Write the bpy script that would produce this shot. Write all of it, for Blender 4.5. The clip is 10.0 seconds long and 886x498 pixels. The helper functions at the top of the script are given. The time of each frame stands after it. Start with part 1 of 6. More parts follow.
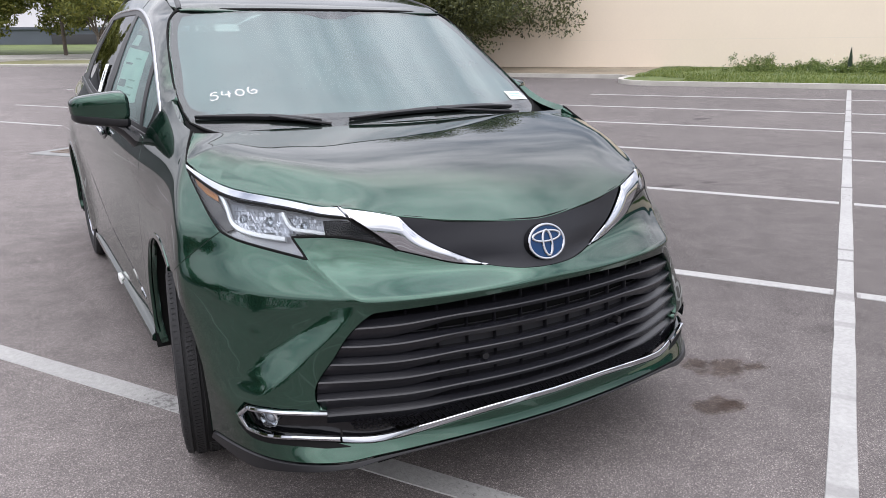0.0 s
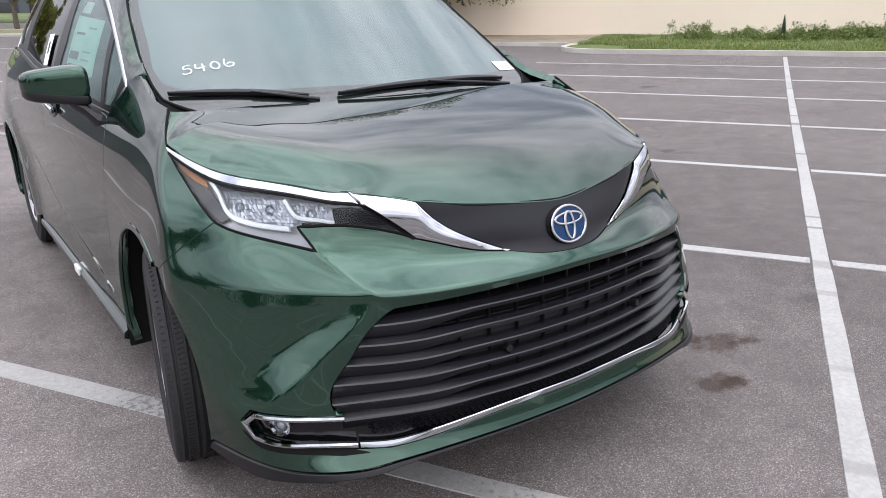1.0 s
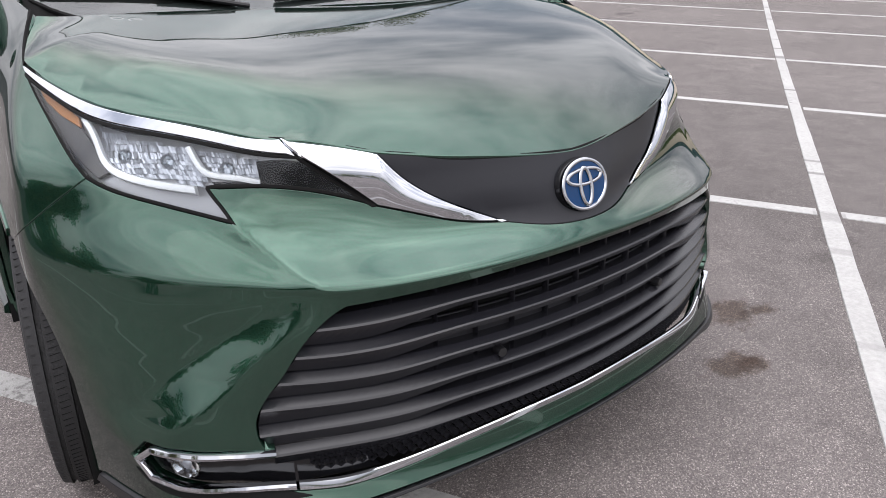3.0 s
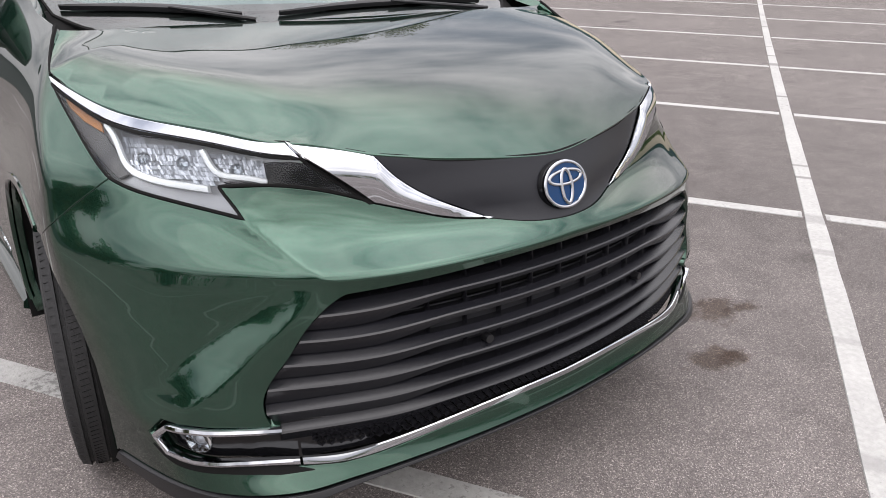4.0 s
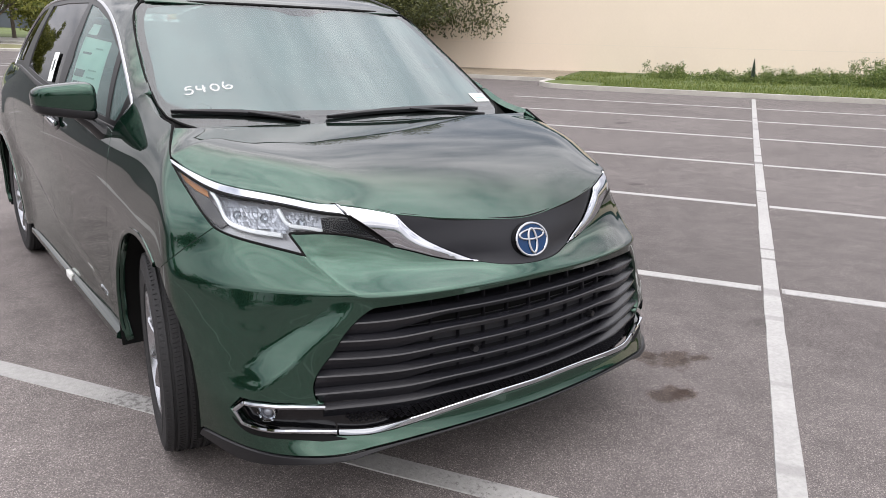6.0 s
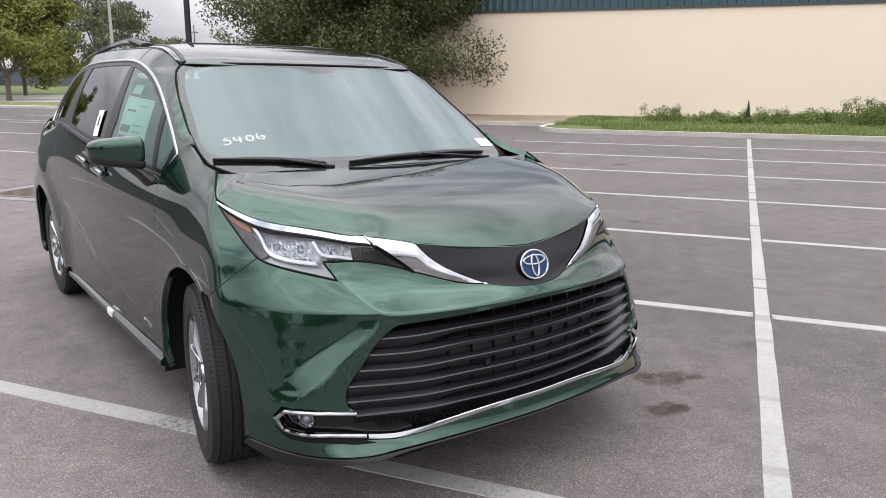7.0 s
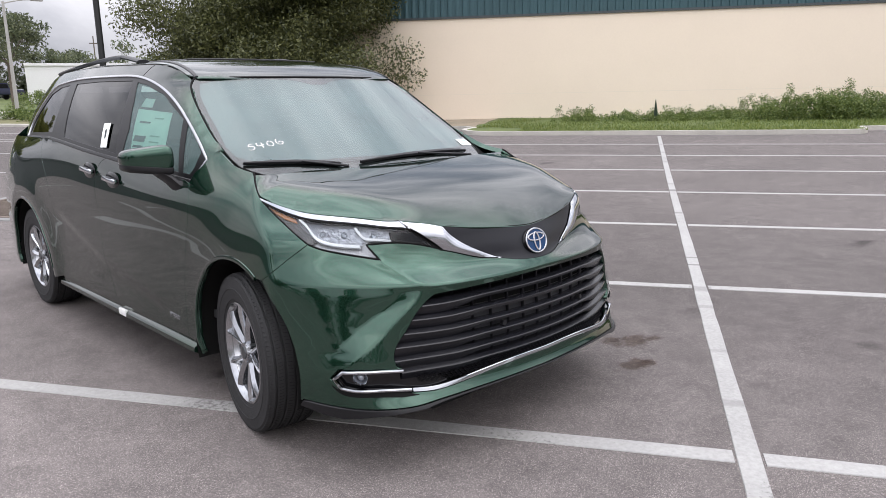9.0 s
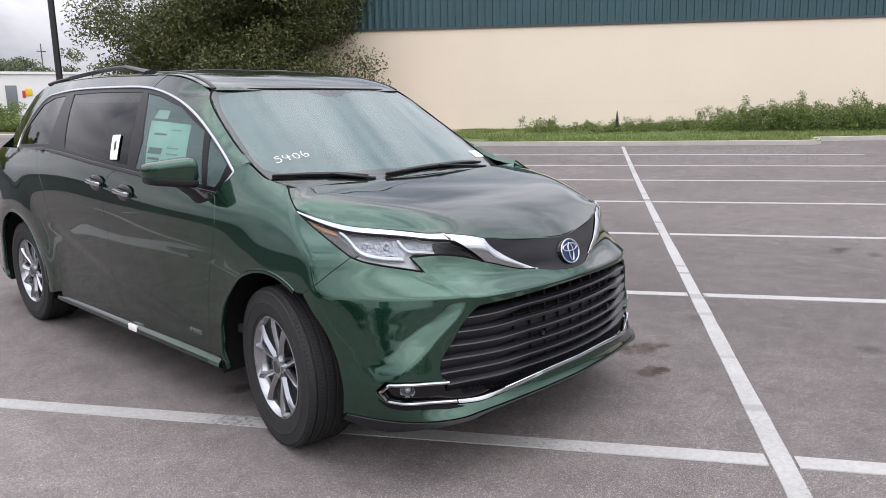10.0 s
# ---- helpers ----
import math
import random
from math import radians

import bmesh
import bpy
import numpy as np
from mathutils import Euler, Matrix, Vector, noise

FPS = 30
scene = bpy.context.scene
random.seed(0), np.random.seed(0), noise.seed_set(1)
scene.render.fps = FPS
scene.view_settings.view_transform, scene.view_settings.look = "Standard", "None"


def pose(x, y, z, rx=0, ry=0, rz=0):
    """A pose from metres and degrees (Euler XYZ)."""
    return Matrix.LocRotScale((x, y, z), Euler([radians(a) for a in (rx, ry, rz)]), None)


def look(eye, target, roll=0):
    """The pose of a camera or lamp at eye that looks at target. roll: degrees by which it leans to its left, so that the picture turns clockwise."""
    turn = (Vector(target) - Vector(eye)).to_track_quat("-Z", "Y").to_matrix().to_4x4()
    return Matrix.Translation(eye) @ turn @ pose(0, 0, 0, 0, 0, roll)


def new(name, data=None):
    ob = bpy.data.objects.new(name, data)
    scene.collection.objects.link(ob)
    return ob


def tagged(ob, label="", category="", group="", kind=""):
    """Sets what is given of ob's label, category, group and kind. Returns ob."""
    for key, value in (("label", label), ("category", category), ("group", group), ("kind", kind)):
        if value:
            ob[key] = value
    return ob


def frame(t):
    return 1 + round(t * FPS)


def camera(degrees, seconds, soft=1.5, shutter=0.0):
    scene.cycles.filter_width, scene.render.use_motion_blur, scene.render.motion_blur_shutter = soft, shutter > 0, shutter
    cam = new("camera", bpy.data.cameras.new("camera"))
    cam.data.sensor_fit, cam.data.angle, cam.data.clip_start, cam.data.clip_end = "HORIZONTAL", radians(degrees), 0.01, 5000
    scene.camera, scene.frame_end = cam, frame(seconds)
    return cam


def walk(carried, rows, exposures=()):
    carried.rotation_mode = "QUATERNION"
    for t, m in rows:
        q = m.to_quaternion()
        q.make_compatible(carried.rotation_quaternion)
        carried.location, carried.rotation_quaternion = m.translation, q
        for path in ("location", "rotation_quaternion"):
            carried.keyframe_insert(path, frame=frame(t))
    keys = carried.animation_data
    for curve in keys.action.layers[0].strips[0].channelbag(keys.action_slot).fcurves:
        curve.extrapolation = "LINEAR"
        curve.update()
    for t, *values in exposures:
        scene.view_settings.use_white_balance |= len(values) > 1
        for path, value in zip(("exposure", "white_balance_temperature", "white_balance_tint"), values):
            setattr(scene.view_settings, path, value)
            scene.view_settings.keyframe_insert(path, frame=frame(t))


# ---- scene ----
cam = camera(62.8, 10.0, soft=0.9)
METRES, EYE, TILT, LEAN, TURN = 2.4, 1.65, -17.0, 0.0, 0.0
PATH = [
    (0, (-1.347, -2.568, 1.436), (-0.368, -0.911, 0.892), -0.6),
    (0.5, (-1.397, -2.433, 1.448), (-0.352, -0.828, 0.874), -0.8),
    (1, (-1.438, -2.305, 1.435), (-0.336, -0.757, 0.812), -0.7),
    (1.5, (-1.359, -2.154, 1.405), (-0.219, -0.659, 0.726), -0.1),
    (2, (-1.239, -1.999, 1.384), (-0.087, -0.539, 0.649), 0.5),
    (2.5, (-1.155, -1.884, 1.354), (-0.009, -0.446, 0.568), 0.9),
    (2.7, (-1.137, -1.845, 1.34), (0.01, -0.418, 0.535), 1.2),
    (3.8, (-1.164, -1.897, 1.347), (-0.016, -0.468, 0.547), 1.2),
    (4, (-1.202, -1.96, 1.368), (-0.052, -0.525, 0.58), 1.1),
    (4.5, (-1.312, -2.083, 1.384), (-0.145, -0.636, 0.648), 1.1),
    (5, (-1.444, -2.232, 1.401), (-0.266, -0.76, 0.733), 1.0),
    (5.5, (-1.515, -2.364, 1.425), (-0.34, -0.859, 0.827), 1.2),
    (5.7, (-1.539, -2.418, 1.437), (-0.366, -0.906, 0.857), 1.5),
    (6.8, (-1.739, -2.7, 1.468), (-0.568, -1.14, 1.027), 0.8),
    (7, (-1.799, -2.738, 1.469), (-0.622, -1.178, 1.042), 0.3),
    (7.5, (-1.931, -2.797, 1.476), (-0.732, -1.249, 1.07), -0.6),
    (8, (-2.034, -2.827, 1.465), (-0.82, -1.289, 1.066), -0.8),
    (8.5, (-2.227, -2.872, 1.459), (-0.965, -1.373, 1.059), -0.7),
    (9, (-2.411, -2.846, 1.474), (-1.061, -1.429, 1.061), -1.1),
    (9.5, (-2.59, -2.733, 1.507), (-1.154, -1.405, 1.092), -2.3),
    (10, (-2.662, -2.612, 1.49), (-1.224, -1.276, 1.102), -0.9),
]
walk(cam, [(t, look(eye, target, roll)) for t, eye, target, roll in PATH], exposures=[(0.0, 0.45, 6660, 10), (2.5, 0.56, 6760, 10), (4.0, 0.60, 7080, 10), (5.5, 0.51, 7020, 10), (7.0, 0.43, 6900, 10), (10.0, 0.40, 6740, 10)])

# ---- world and light ----
world = bpy.data.worlds.new("overcast_sky")
scene.world = world
world.use_nodes = True
wt = world.node_tree
wt.nodes.clear()


def wire(tree, kind, inputs=None, **props):
    """A node with its properties set and its inputs given as values or as sockets."""
    n = tree.nodes.new(kind)
    for k, v in props.items():
        setattr(n, k, v)
    for k, v in (inputs or {}).items():
        if isinstance(v, bpy.types.NodeSocket):
            tree.links.new(v, n.inputs[k])
        else:
            n.inputs[k].default_value = v
    return n


SUN_UP, SUN_ROUND = 52.0, 200.0
sky = wire(wt, "ShaderNodeTexSky", sky_type="NISHITA", sun_disc=False, sun_elevation=radians(SUN_UP), sun_rotation=radians(SUN_ROUND), air_density=1.0, dust_density=2.0)
dirs = wire(wt, "ShaderNodeTexCoord")
stretch = wire(wt, "ShaderNodeMapping", {"Vector": dirs.outputs["Generated"], "Scale": (1.0, 1.0, 2.6)})
puffs = wire(wt, "ShaderNodeTexNoise", {"Vector": stretch.outputs[0], "Scale": 2.4, "Detail": 7.0, "Roughness": 0.55, "Distortion": 0.35})
tone = wire(wt, "ShaderNodeValToRGB", {"Fac": puffs.outputs["Fac"]})
tone.color_ramp.elements[0].position, tone.color_ramp.elements[0].color = 0.30, (3.65, 3.95, 4.9, 1)
tone.color_ramp.elements[1].position, tone.color_ramp.elements[1].color = 0.72, (13.2, 13.3, 14.6, 1)
height = wire(wt, "ShaderNodeSeparateXYZ", {0: dirs.outputs["Generated"]})
zenith = wire(wt, "ShaderNodeMapRange", {"Value": height.outputs[2], "From Min": 0.05, "From Max": 1.0, "To Min": 0.58, "To Max": 2.75})
lofty = wire(wt, "ShaderNodeVectorMath", {0: tone.outputs[0], "Scale": zenith.outputs[0]}, operation="SCALE")
veil = wire(wt, "ShaderNodeMapRange", {"Value": puffs.outputs["Fac"], "From Min": 0.25, "From Max": 0.45, "To Min": 0.72, "To Max": 0.97})
mixed = wire(wt, "ShaderNodeMix", {"Factor": veil.outputs[0], "A": sky.outputs[0], "B": lofty.outputs[0]}, data_type="RGBA")
for key, sock in (("Factor", veil.outputs[0]), ("A", sky.outputs[0]), ("B", lofty.outputs[0])):
    for slot in mixed.inputs:
        if slot.name == key and slot.type == ("VALUE" if key == "Factor" else "RGBA"):
            wt.links.new(sock, slot)
            break
back = wire(wt, "ShaderNodeBackground", {"Color": [o for o in mixed.outputs if o.type == "RGBA"][0], "Strength": 0.10})
wt.links.new(back.outputs[0], wire(wt, "ShaderNodeOutputWorld").inputs[0])

sun = new("sun", bpy.data.lights.new("sun", "SUN"))
sun.data.energy, sun.data.angle, sun.data.color = 0.6, radians(80), (1.0, 0.97, 0.93)
sun.rotation_euler = (radians(90 - SUN_UP), 0, radians(180 - SUN_ROUND))


# ---- materials ----
# the car park: its origin, the way across the stalls and the way along them
ORIGIN, ALONG, ACROSS = Vector((0.361, -1.727)), Vector((0.857, 0.515)), Vector((-0.515, 0.857))


def surface(name, base, rough=0.5, metal=0.0, vary=0.0, fine=(60.0, 0.0), broad=(1.5, 0.0), bump=(80.0, 0.0), coat=0.0, spec=0.5, emit=None):
    """A principled material with grain and broad variation of tone, and fine relief."""
    m = bpy.data.materials.new(name)
    m.use_nodes = True
    t = m.node_tree
    p = t.nodes["Principled BSDF"]
    p.inputs["Base Color"].default_value = (*base, 1)
    p.inputs["Roughness"].default_value, p.inputs["Metallic"].default_value = rough, metal
    p.inputs["Coat Weight"].default_value, p.inputs["Coat Roughness"].default_value = coat, 0.03
    p.inputs["Specular IOR Level"].default_value = spec
    where = wire(t, "ShaderNodeTexCoord").outputs["Object"]
    tone_out = None
    for scale, amount in (fine, broad):
        if amount:
            n = wire(t, "ShaderNodeTexNoise", {"Vector": where, "Scale": scale, "Detail": 5.0, "Roughness": 0.6})
            r = wire(t, "ShaderNodeMapRange", {"Value": n.outputs["Fac"], "From Min": 0.25, "From Max": 0.75, "To Min": 1 - amount, "To Max": 1 + amount})
            tone_out = r.outputs[0] if tone_out is None else wire(t, "ShaderNodeMath", {0: tone_out, 1: r.outputs[0]}, operation="MULTIPLY").outputs[0]
    if tone_out is not None:
        c = wire(t, "ShaderNodeVectorMath", {0: (*base,), "Scale": tone_out}, operation="SCALE")
        t.links.new(c.outputs[0], p.inputs["Base Color"])
    if bump[1]:
        n = wire(t, "ShaderNodeTexNoise", {"Vector": where, "Scale": bump[0], "Detail": 4.0})
        b = wire(t, "ShaderNodeBump", {"Height": n.outputs["Fac"], "Strength": bump[1], "Distance": 0.01})
        t.links.new(b.outputs[0], p.inputs["Normal"])
    if emit:
        p.inputs["Emission Color"].default_value, p.inputs["Emission Strength"].default_value = (*emit[:3], 1), emit[3]
    return m


def glazing(name, tint, ior=1.5, rough=0.0, dust_haze=0.0, film_tone=(0.66, 0.80, 0.77)):
    """Thin glass: what is behind shows tinted, and it gleams by Fresnel."""
    m = bpy.data.materials.new(name)
    m.use_nodes = True
    t = m.node_tree
    t.nodes.clear()
    f = wire(t, "ShaderNodeFresnel", {"IOR": ior})
    a = wire(t, "ShaderNodeBsdfTransparent", {"Color": (*tint, 1)})
    b = wire(t, "ShaderNodeBsdfGlossy", {"Color": (1, 1, 1, 1), "Roughness": rough})
    s = wire(t, "ShaderNodeMixShader", {0: f.outputs[0], 1: a.outputs[0], 2: b.outputs[0]})
    # a diffuse share paints pale light haze over what is behind
    if dust_haze:
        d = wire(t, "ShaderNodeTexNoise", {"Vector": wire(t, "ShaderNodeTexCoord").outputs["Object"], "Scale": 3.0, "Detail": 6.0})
        k = wire(t, "ShaderNodeMapRange", {"Value": d.outputs["Fac"], "From Min": 0.3, "From Max": 0.7, "To Min": dust_haze * .8, "To Max": dust_haze * 1.2})
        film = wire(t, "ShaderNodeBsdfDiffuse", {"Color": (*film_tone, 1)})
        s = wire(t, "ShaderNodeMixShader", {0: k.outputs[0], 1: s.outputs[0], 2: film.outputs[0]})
    t.links.new(s.outputs[0], wire(t, "ShaderNodeOutputMaterial").inputs[0])
    return m


RUSTY = ((0.955, -0.82, .17, .085), (1.03, -0.86, .09, .05), (1.30, -0.60, .16, .12), (1.24, -0.50, .10, .07), (1.42, -0.66, .10, .05))


def asphalt_material():
    m = surface("asphalt", (0.13, 0.118, 0.116), 0.92, spec=0.25)
    t = m.node_tree
    p = t.nodes["Principled BSDF"]
    where = wire(t, "ShaderNodeTexCoord").outputs["Object"]
    grit = wire(t, "ShaderNodeTexVoronoi", {"Vector": where, "Scale": 330.0})
    ramp = wire(t, "ShaderNodeValToRGB", {"Fac": wire(t, "ShaderNodeSeparateColor", {0: grit.outputs["Color"]}).outputs[0]})
    ramp.color_ramp.elements[0].color, ramp.color_ramp.elements[1].color = (0.082, 0.0727, 0.070, 1), (0.34, 0.304, 0.284, 1)
    ramp.color_ramp.elements[0].position, ramp.color_ramp.elements[1].position = 0.12, 1.0
    e = ramp.color_ramp.elements.new(0.86)
    e.color = (0.166, 0.147, 0.1415, 1)
    mid = wire(t, "ShaderNodeTexNoise", {"Vector": where, "Scale": 5.0, "Detail": 6.0, "Roughness": 0.65})
    big = wire(t, "ShaderNodeTexNoise", {"Vector": where, "Scale": 0.22, "Detail": 4.0})
    f1 = wire(t, "ShaderNodeMapRange", {"Value": mid.outputs["Fac"], "From Min": 0.3, "From Max": 0.7, "To Min": 0.82, "To Max": 1.16})
    f2 = wire(t, "ShaderNodeMapRange", {"Value": big.outputs["Fac"], "From Min": 0.3, "From Max": 0.7, "To Min": 0.93, "To Max": 1.08})
    f = wire(t, "ShaderNodeMath", {0: f1.outputs[0], 1: f2.outputs[0]}, operation="MULTIPLY").outputs[0]
    # broad worn patches and sparse dark drips over the whole lot
    worn = wire(t, "ShaderNodeTexNoise", {"Vector": where, "Scale": 0.9, "Detail": 5.0, "Roughness": 0.6, "Distortion": 0.6})
    f3 = wire(t, "ShaderNodeMapRange", {"Value": worn.outputs["Fac"], "From Min": 0.35, "From Max": 0.65, "To Min": 0.93, "To Max": 1.06})
    drip = wire(t, "ShaderNodeTexNoise", {"Vector": where, "Scale": 2.1, "Detail": 6.0, "Roughness": 0.7})
    f4 = wire(t, "ShaderNodeMapRange", {"Value": drip.outputs["Fac"], "From Min": 0.665, "From Max": 0.72, "To Min": 1.0, "To Max": 0.66})
    for q in (f3, f4):
        f = wire(t, "ShaderNodeMath", {0: f, 1: q.outputs[0]}, operation="MULTIPLY").outputs[0]
    # the asphalt is paler at minus x, darker past the van, paler again farther on
    x_tone = wire(t, "ShaderNodeMapRange", {"Value": wire(t, "ShaderNodeSeparateXYZ", {0: where}).outputs[0], "From Min": -1.9, "From Max": 2.4, "To Min": 1.36, "To Max": 0.77})
    f = wire(t, "ShaderNodeMath", {0: f, 1: x_tone.outputs[0]}, operation="MULTIPLY").outputs[0]
    x_tone = wire(t, "ShaderNodeMapRange", {"Value": wire(t, "ShaderNodeSeparateXYZ", {0: where}).outputs[0], "From Min": 2.6, "From Max": 7.0, "To Min": 1.0, "To Max": 1.26})
    f = wire(t, "ShaderNodeMath", {0: f, 1: x_tone.outputs[0]}, operation="MULTIPLY").outputs[0]
    # oil drips and tyre scuffs: middle, size along x and y, depth of tone
    for x, y, sx, sy, deep in ((2.30, -.55, .5, .12, .15), (5.28, -0.66, .32, .12, .5), (5.22, -0.98, .2, .1, .45), (2.15, -1.65, .16, .12, .3),
                               (8.7, 6.3, .5, .25, .45), (9.6, 6.6, .4, .2, .4), (4.4, 2.6, .25, .12, .45), (4.9, 2.5, .2, .1, .4), (-0.68, 0.73, .16, .10, .6), (-0.3, 9.1, 1.2, .9, .2)):
        d = wire(t, "ShaderNodeVectorMath", {0: where, 1: (x, y, 0)}, operation="SUBTRACT")
        d = wire(t, "ShaderNodeVectorMath", {0: d.outputs[0], 1: (1 / sx, 1 / sy, 0)}, operation="MULTIPLY")
        d = wire(t, "ShaderNodeVectorMath", {0: d.outputs[0]}, operation="LENGTH")
        rag = wire(t, "ShaderNodeMath", {0: d.outputs["Value"], 1: wire(t, "ShaderNodeMath", {0: mid.outputs["Fac"], 1: 1.9}, operation="MULTIPLY").outputs[0]}, operation="ADD")
        k = wire(t, "ShaderNodeMapRange", {"Value": rag.outputs[0], "From Min": 1.15, "From Max": 1.75, "To Min": 1 - deep, "To Max": 1.0})
        f = wire(t, "ShaderNodeMath", {0: f, 1: k.outputs[0]}, operation="MULTIPLY").outputs[0]
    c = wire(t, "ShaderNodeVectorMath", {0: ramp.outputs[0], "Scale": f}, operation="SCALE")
    # rusty drips from a radiator: middle, size
    rag = wire(t, "ShaderNodeTexNoise", {"Vector": where, "Scale": 9.0, "Detail": 5.0, "Roughness": 0.7})
    rough = wire(t, "ShaderNodeMath", {0: rag.outputs["Fac"], 1: 2.6}, operation="MULTIPLY").outputs[0]
    for x, y, sx, sy in RUSTY:
        d = wire(t, "ShaderNodeVectorMath", {0: where, 1: (x, y, 0)}, operation="SUBTRACT")
        d = wire(t, "ShaderNodeVectorMath", {0: d.outputs[0], 1: (1 / sx, 1 / sy, 0)}, operation="MULTIPLY")
        d = wire(t, "ShaderNodeVectorMath", {0: d.outputs[0]}, operation="LENGTH")
        k = wire(t, "ShaderNodeMapRange", {"Value": wire(t, "ShaderNodeMath", {0: d.outputs["Value"], 1: rough}, operation="ADD").outputs[0], "From Min": 1.7, "From Max": 2.25, "To Min": 1.0, "To Max": 0.0})
        brown = wire(t, "ShaderNodeVectorMath", {0: c.outputs[0], 1: (.56, .49, .44)}, operation="MULTIPLY")
        mx = wire(t, "ShaderNodeMix", {}, data_type="RGBA")
        t.links.new(k.outputs[0], mx.inputs[0])
        t.links.new(c.outputs[0], mx.inputs[6])
        t.links.new(brown.outputs[0], mx.inputs[7])
        c = wire(t, "ShaderNodeVectorMath", {0: mx.outputs[2], "Scale": 1.0}, operation="SCALE")
    t.links.new(c.outputs[0], p.inputs["Base Color"])
    b = wire(t, "ShaderNodeBump", {"Height": grit.outputs["Distance"], "Strength": 0.42, "Distance": 0.004})
    t.links.new(b.outputs[0], p.inputs["Normal"])
    return m


def worn_paint_material():
    """White road paint, rubbed through to the asphalt in places."""
    m = surface("worn_road_paint", (0.335, 0.33, 0.318), 0.75, fine=(45.0, 0.14), broad=(2.5, 0.10), bump=(130.0, 0.35))
    t = m.node_tree
    p = t.nodes["Principled BSDF"]
    where = wire(t, "ShaderNodeTexCoord").outputs["Object"]
    a = wire(t, "ShaderNodeTexNoise", {"Vector": where, "Scale": 38.0, "Detail": 6.0, "Roughness": 0.75})
    b = wire(t, "ShaderNodeTexNoise", {"Vector": where, "Scale": 1.3, "Detail": 3.0})
    s = wire(t, "ShaderNodeMath", {0: a.outputs["Fac"], 1: wire(t, "ShaderNodeMath", {0: b.outputs["Fac"], 1: 0.75}, operation="MULTIPLY").outputs[0]}, operation="ADD")
    k = wire(t, "ShaderNodeMapRange", {"Value": s.outputs[0], "From Min": 0.60, "From Max": 0.70})
    # seams and rubbed bands across the long line
    flat = wire(t, "ShaderNodeVectorMath", {0: where, 1: (ORIGIN[0], ORIGIN[1], 0)}, operation="SUBTRACT").outputs[0]
    w = wire(t, "ShaderNodeVectorMath", {0: flat, 1: (ALONG[0], ALONG[1], 0)}, operation="DOT_PRODUCT").outputs["Value"]
    l = wire(t, "ShaderNodeVectorMath", {0: flat, 1: (ACROSS[0], ACROSS[1], 0)}, operation="DOT_PRODUCT").outputs["Value"]
    off = wire(t, "ShaderNodeMath", {0: wire(t, "ShaderNodeMath", {0: l}, operation="ABSOLUTE").outputs[0], 1: 0.08}, operation="GREATER_THAN").outputs[0]
    spot = wire(t, "ShaderNodeVectorMath", {0: where, 1: (-.90, .36, 0)}, operation="DISTANCE").outputs["Value"]
    spot = wire(t, "ShaderNodeMapRange", {"Value": spot, "From Min": 0.05, "From Max": 0.42, "To Min": 0.20, "To Max": 0.0}).outputs[0]
    s2 = wire(t, "ShaderNodeMath", {0: s.outputs[0], 1: spot}, operation="SUBTRACT").outputs[0]
    k = wire(t, "ShaderNodeMapRange", {"Value": s2, "From Min": 0.63, "From Max": 0.74})
    fac = k.outputs[0]
    for place, half, keep in ((16.6, .07, .4), (14.5, .08, .3), (12.6, .07, .1), (10.1, .05, .4), (9.2, .05, .1), (8.45, .12, .1), (6.35, .045, .05), (3.80, .028, .25), (3.51, .032, .15), (2.70, .09, .55), (2.21, .05, .6), (1.3, .03, .7), (.55, .05, .6)):
        d = wire(t, "ShaderNodeMath", {0: wire(t, "ShaderNodeMath", {0: w, 1: place}, operation="SUBTRACT").outputs[0]}, operation="ABSOLUTE").outputs[0]
        d = wire(t, "ShaderNodeMath", {0: d, 1: wire(t, "ShaderNodeMath", {0: a.outputs["Fac"], 1: half * .9}, operation="MULTIPLY").outputs[0]}, operation="ADD").outputs[0]
        q = wire(t, "ShaderNodeMapRange", {"Value": d, "From Min": half, "From Max": half * 1.5, "To Min": keep, "To Max": 1.0}).outputs[0]
        fac = wire(t, "ShaderNodeMath", {0: fac, 1: wire(t, "ShaderNodeMath", {0: q, 1: off}, operation="MAXIMUM").outputs[0]}, operation="MULTIPLY").outputs[0]
    old = p.inputs["Base Color"].links[0].from_socket
    mx = wire(t, "ShaderNodeMix", {}, data_type="RGBA")
    t.links.new(fac, mx.inputs[0])
    mx.inputs[6].default_value = (0.15, 0.145, 0.14, 1)
    t.links.new(old, mx.inputs[7])
    t.links.new(mx.outputs[2], p.inputs["Base Color"])
    return m


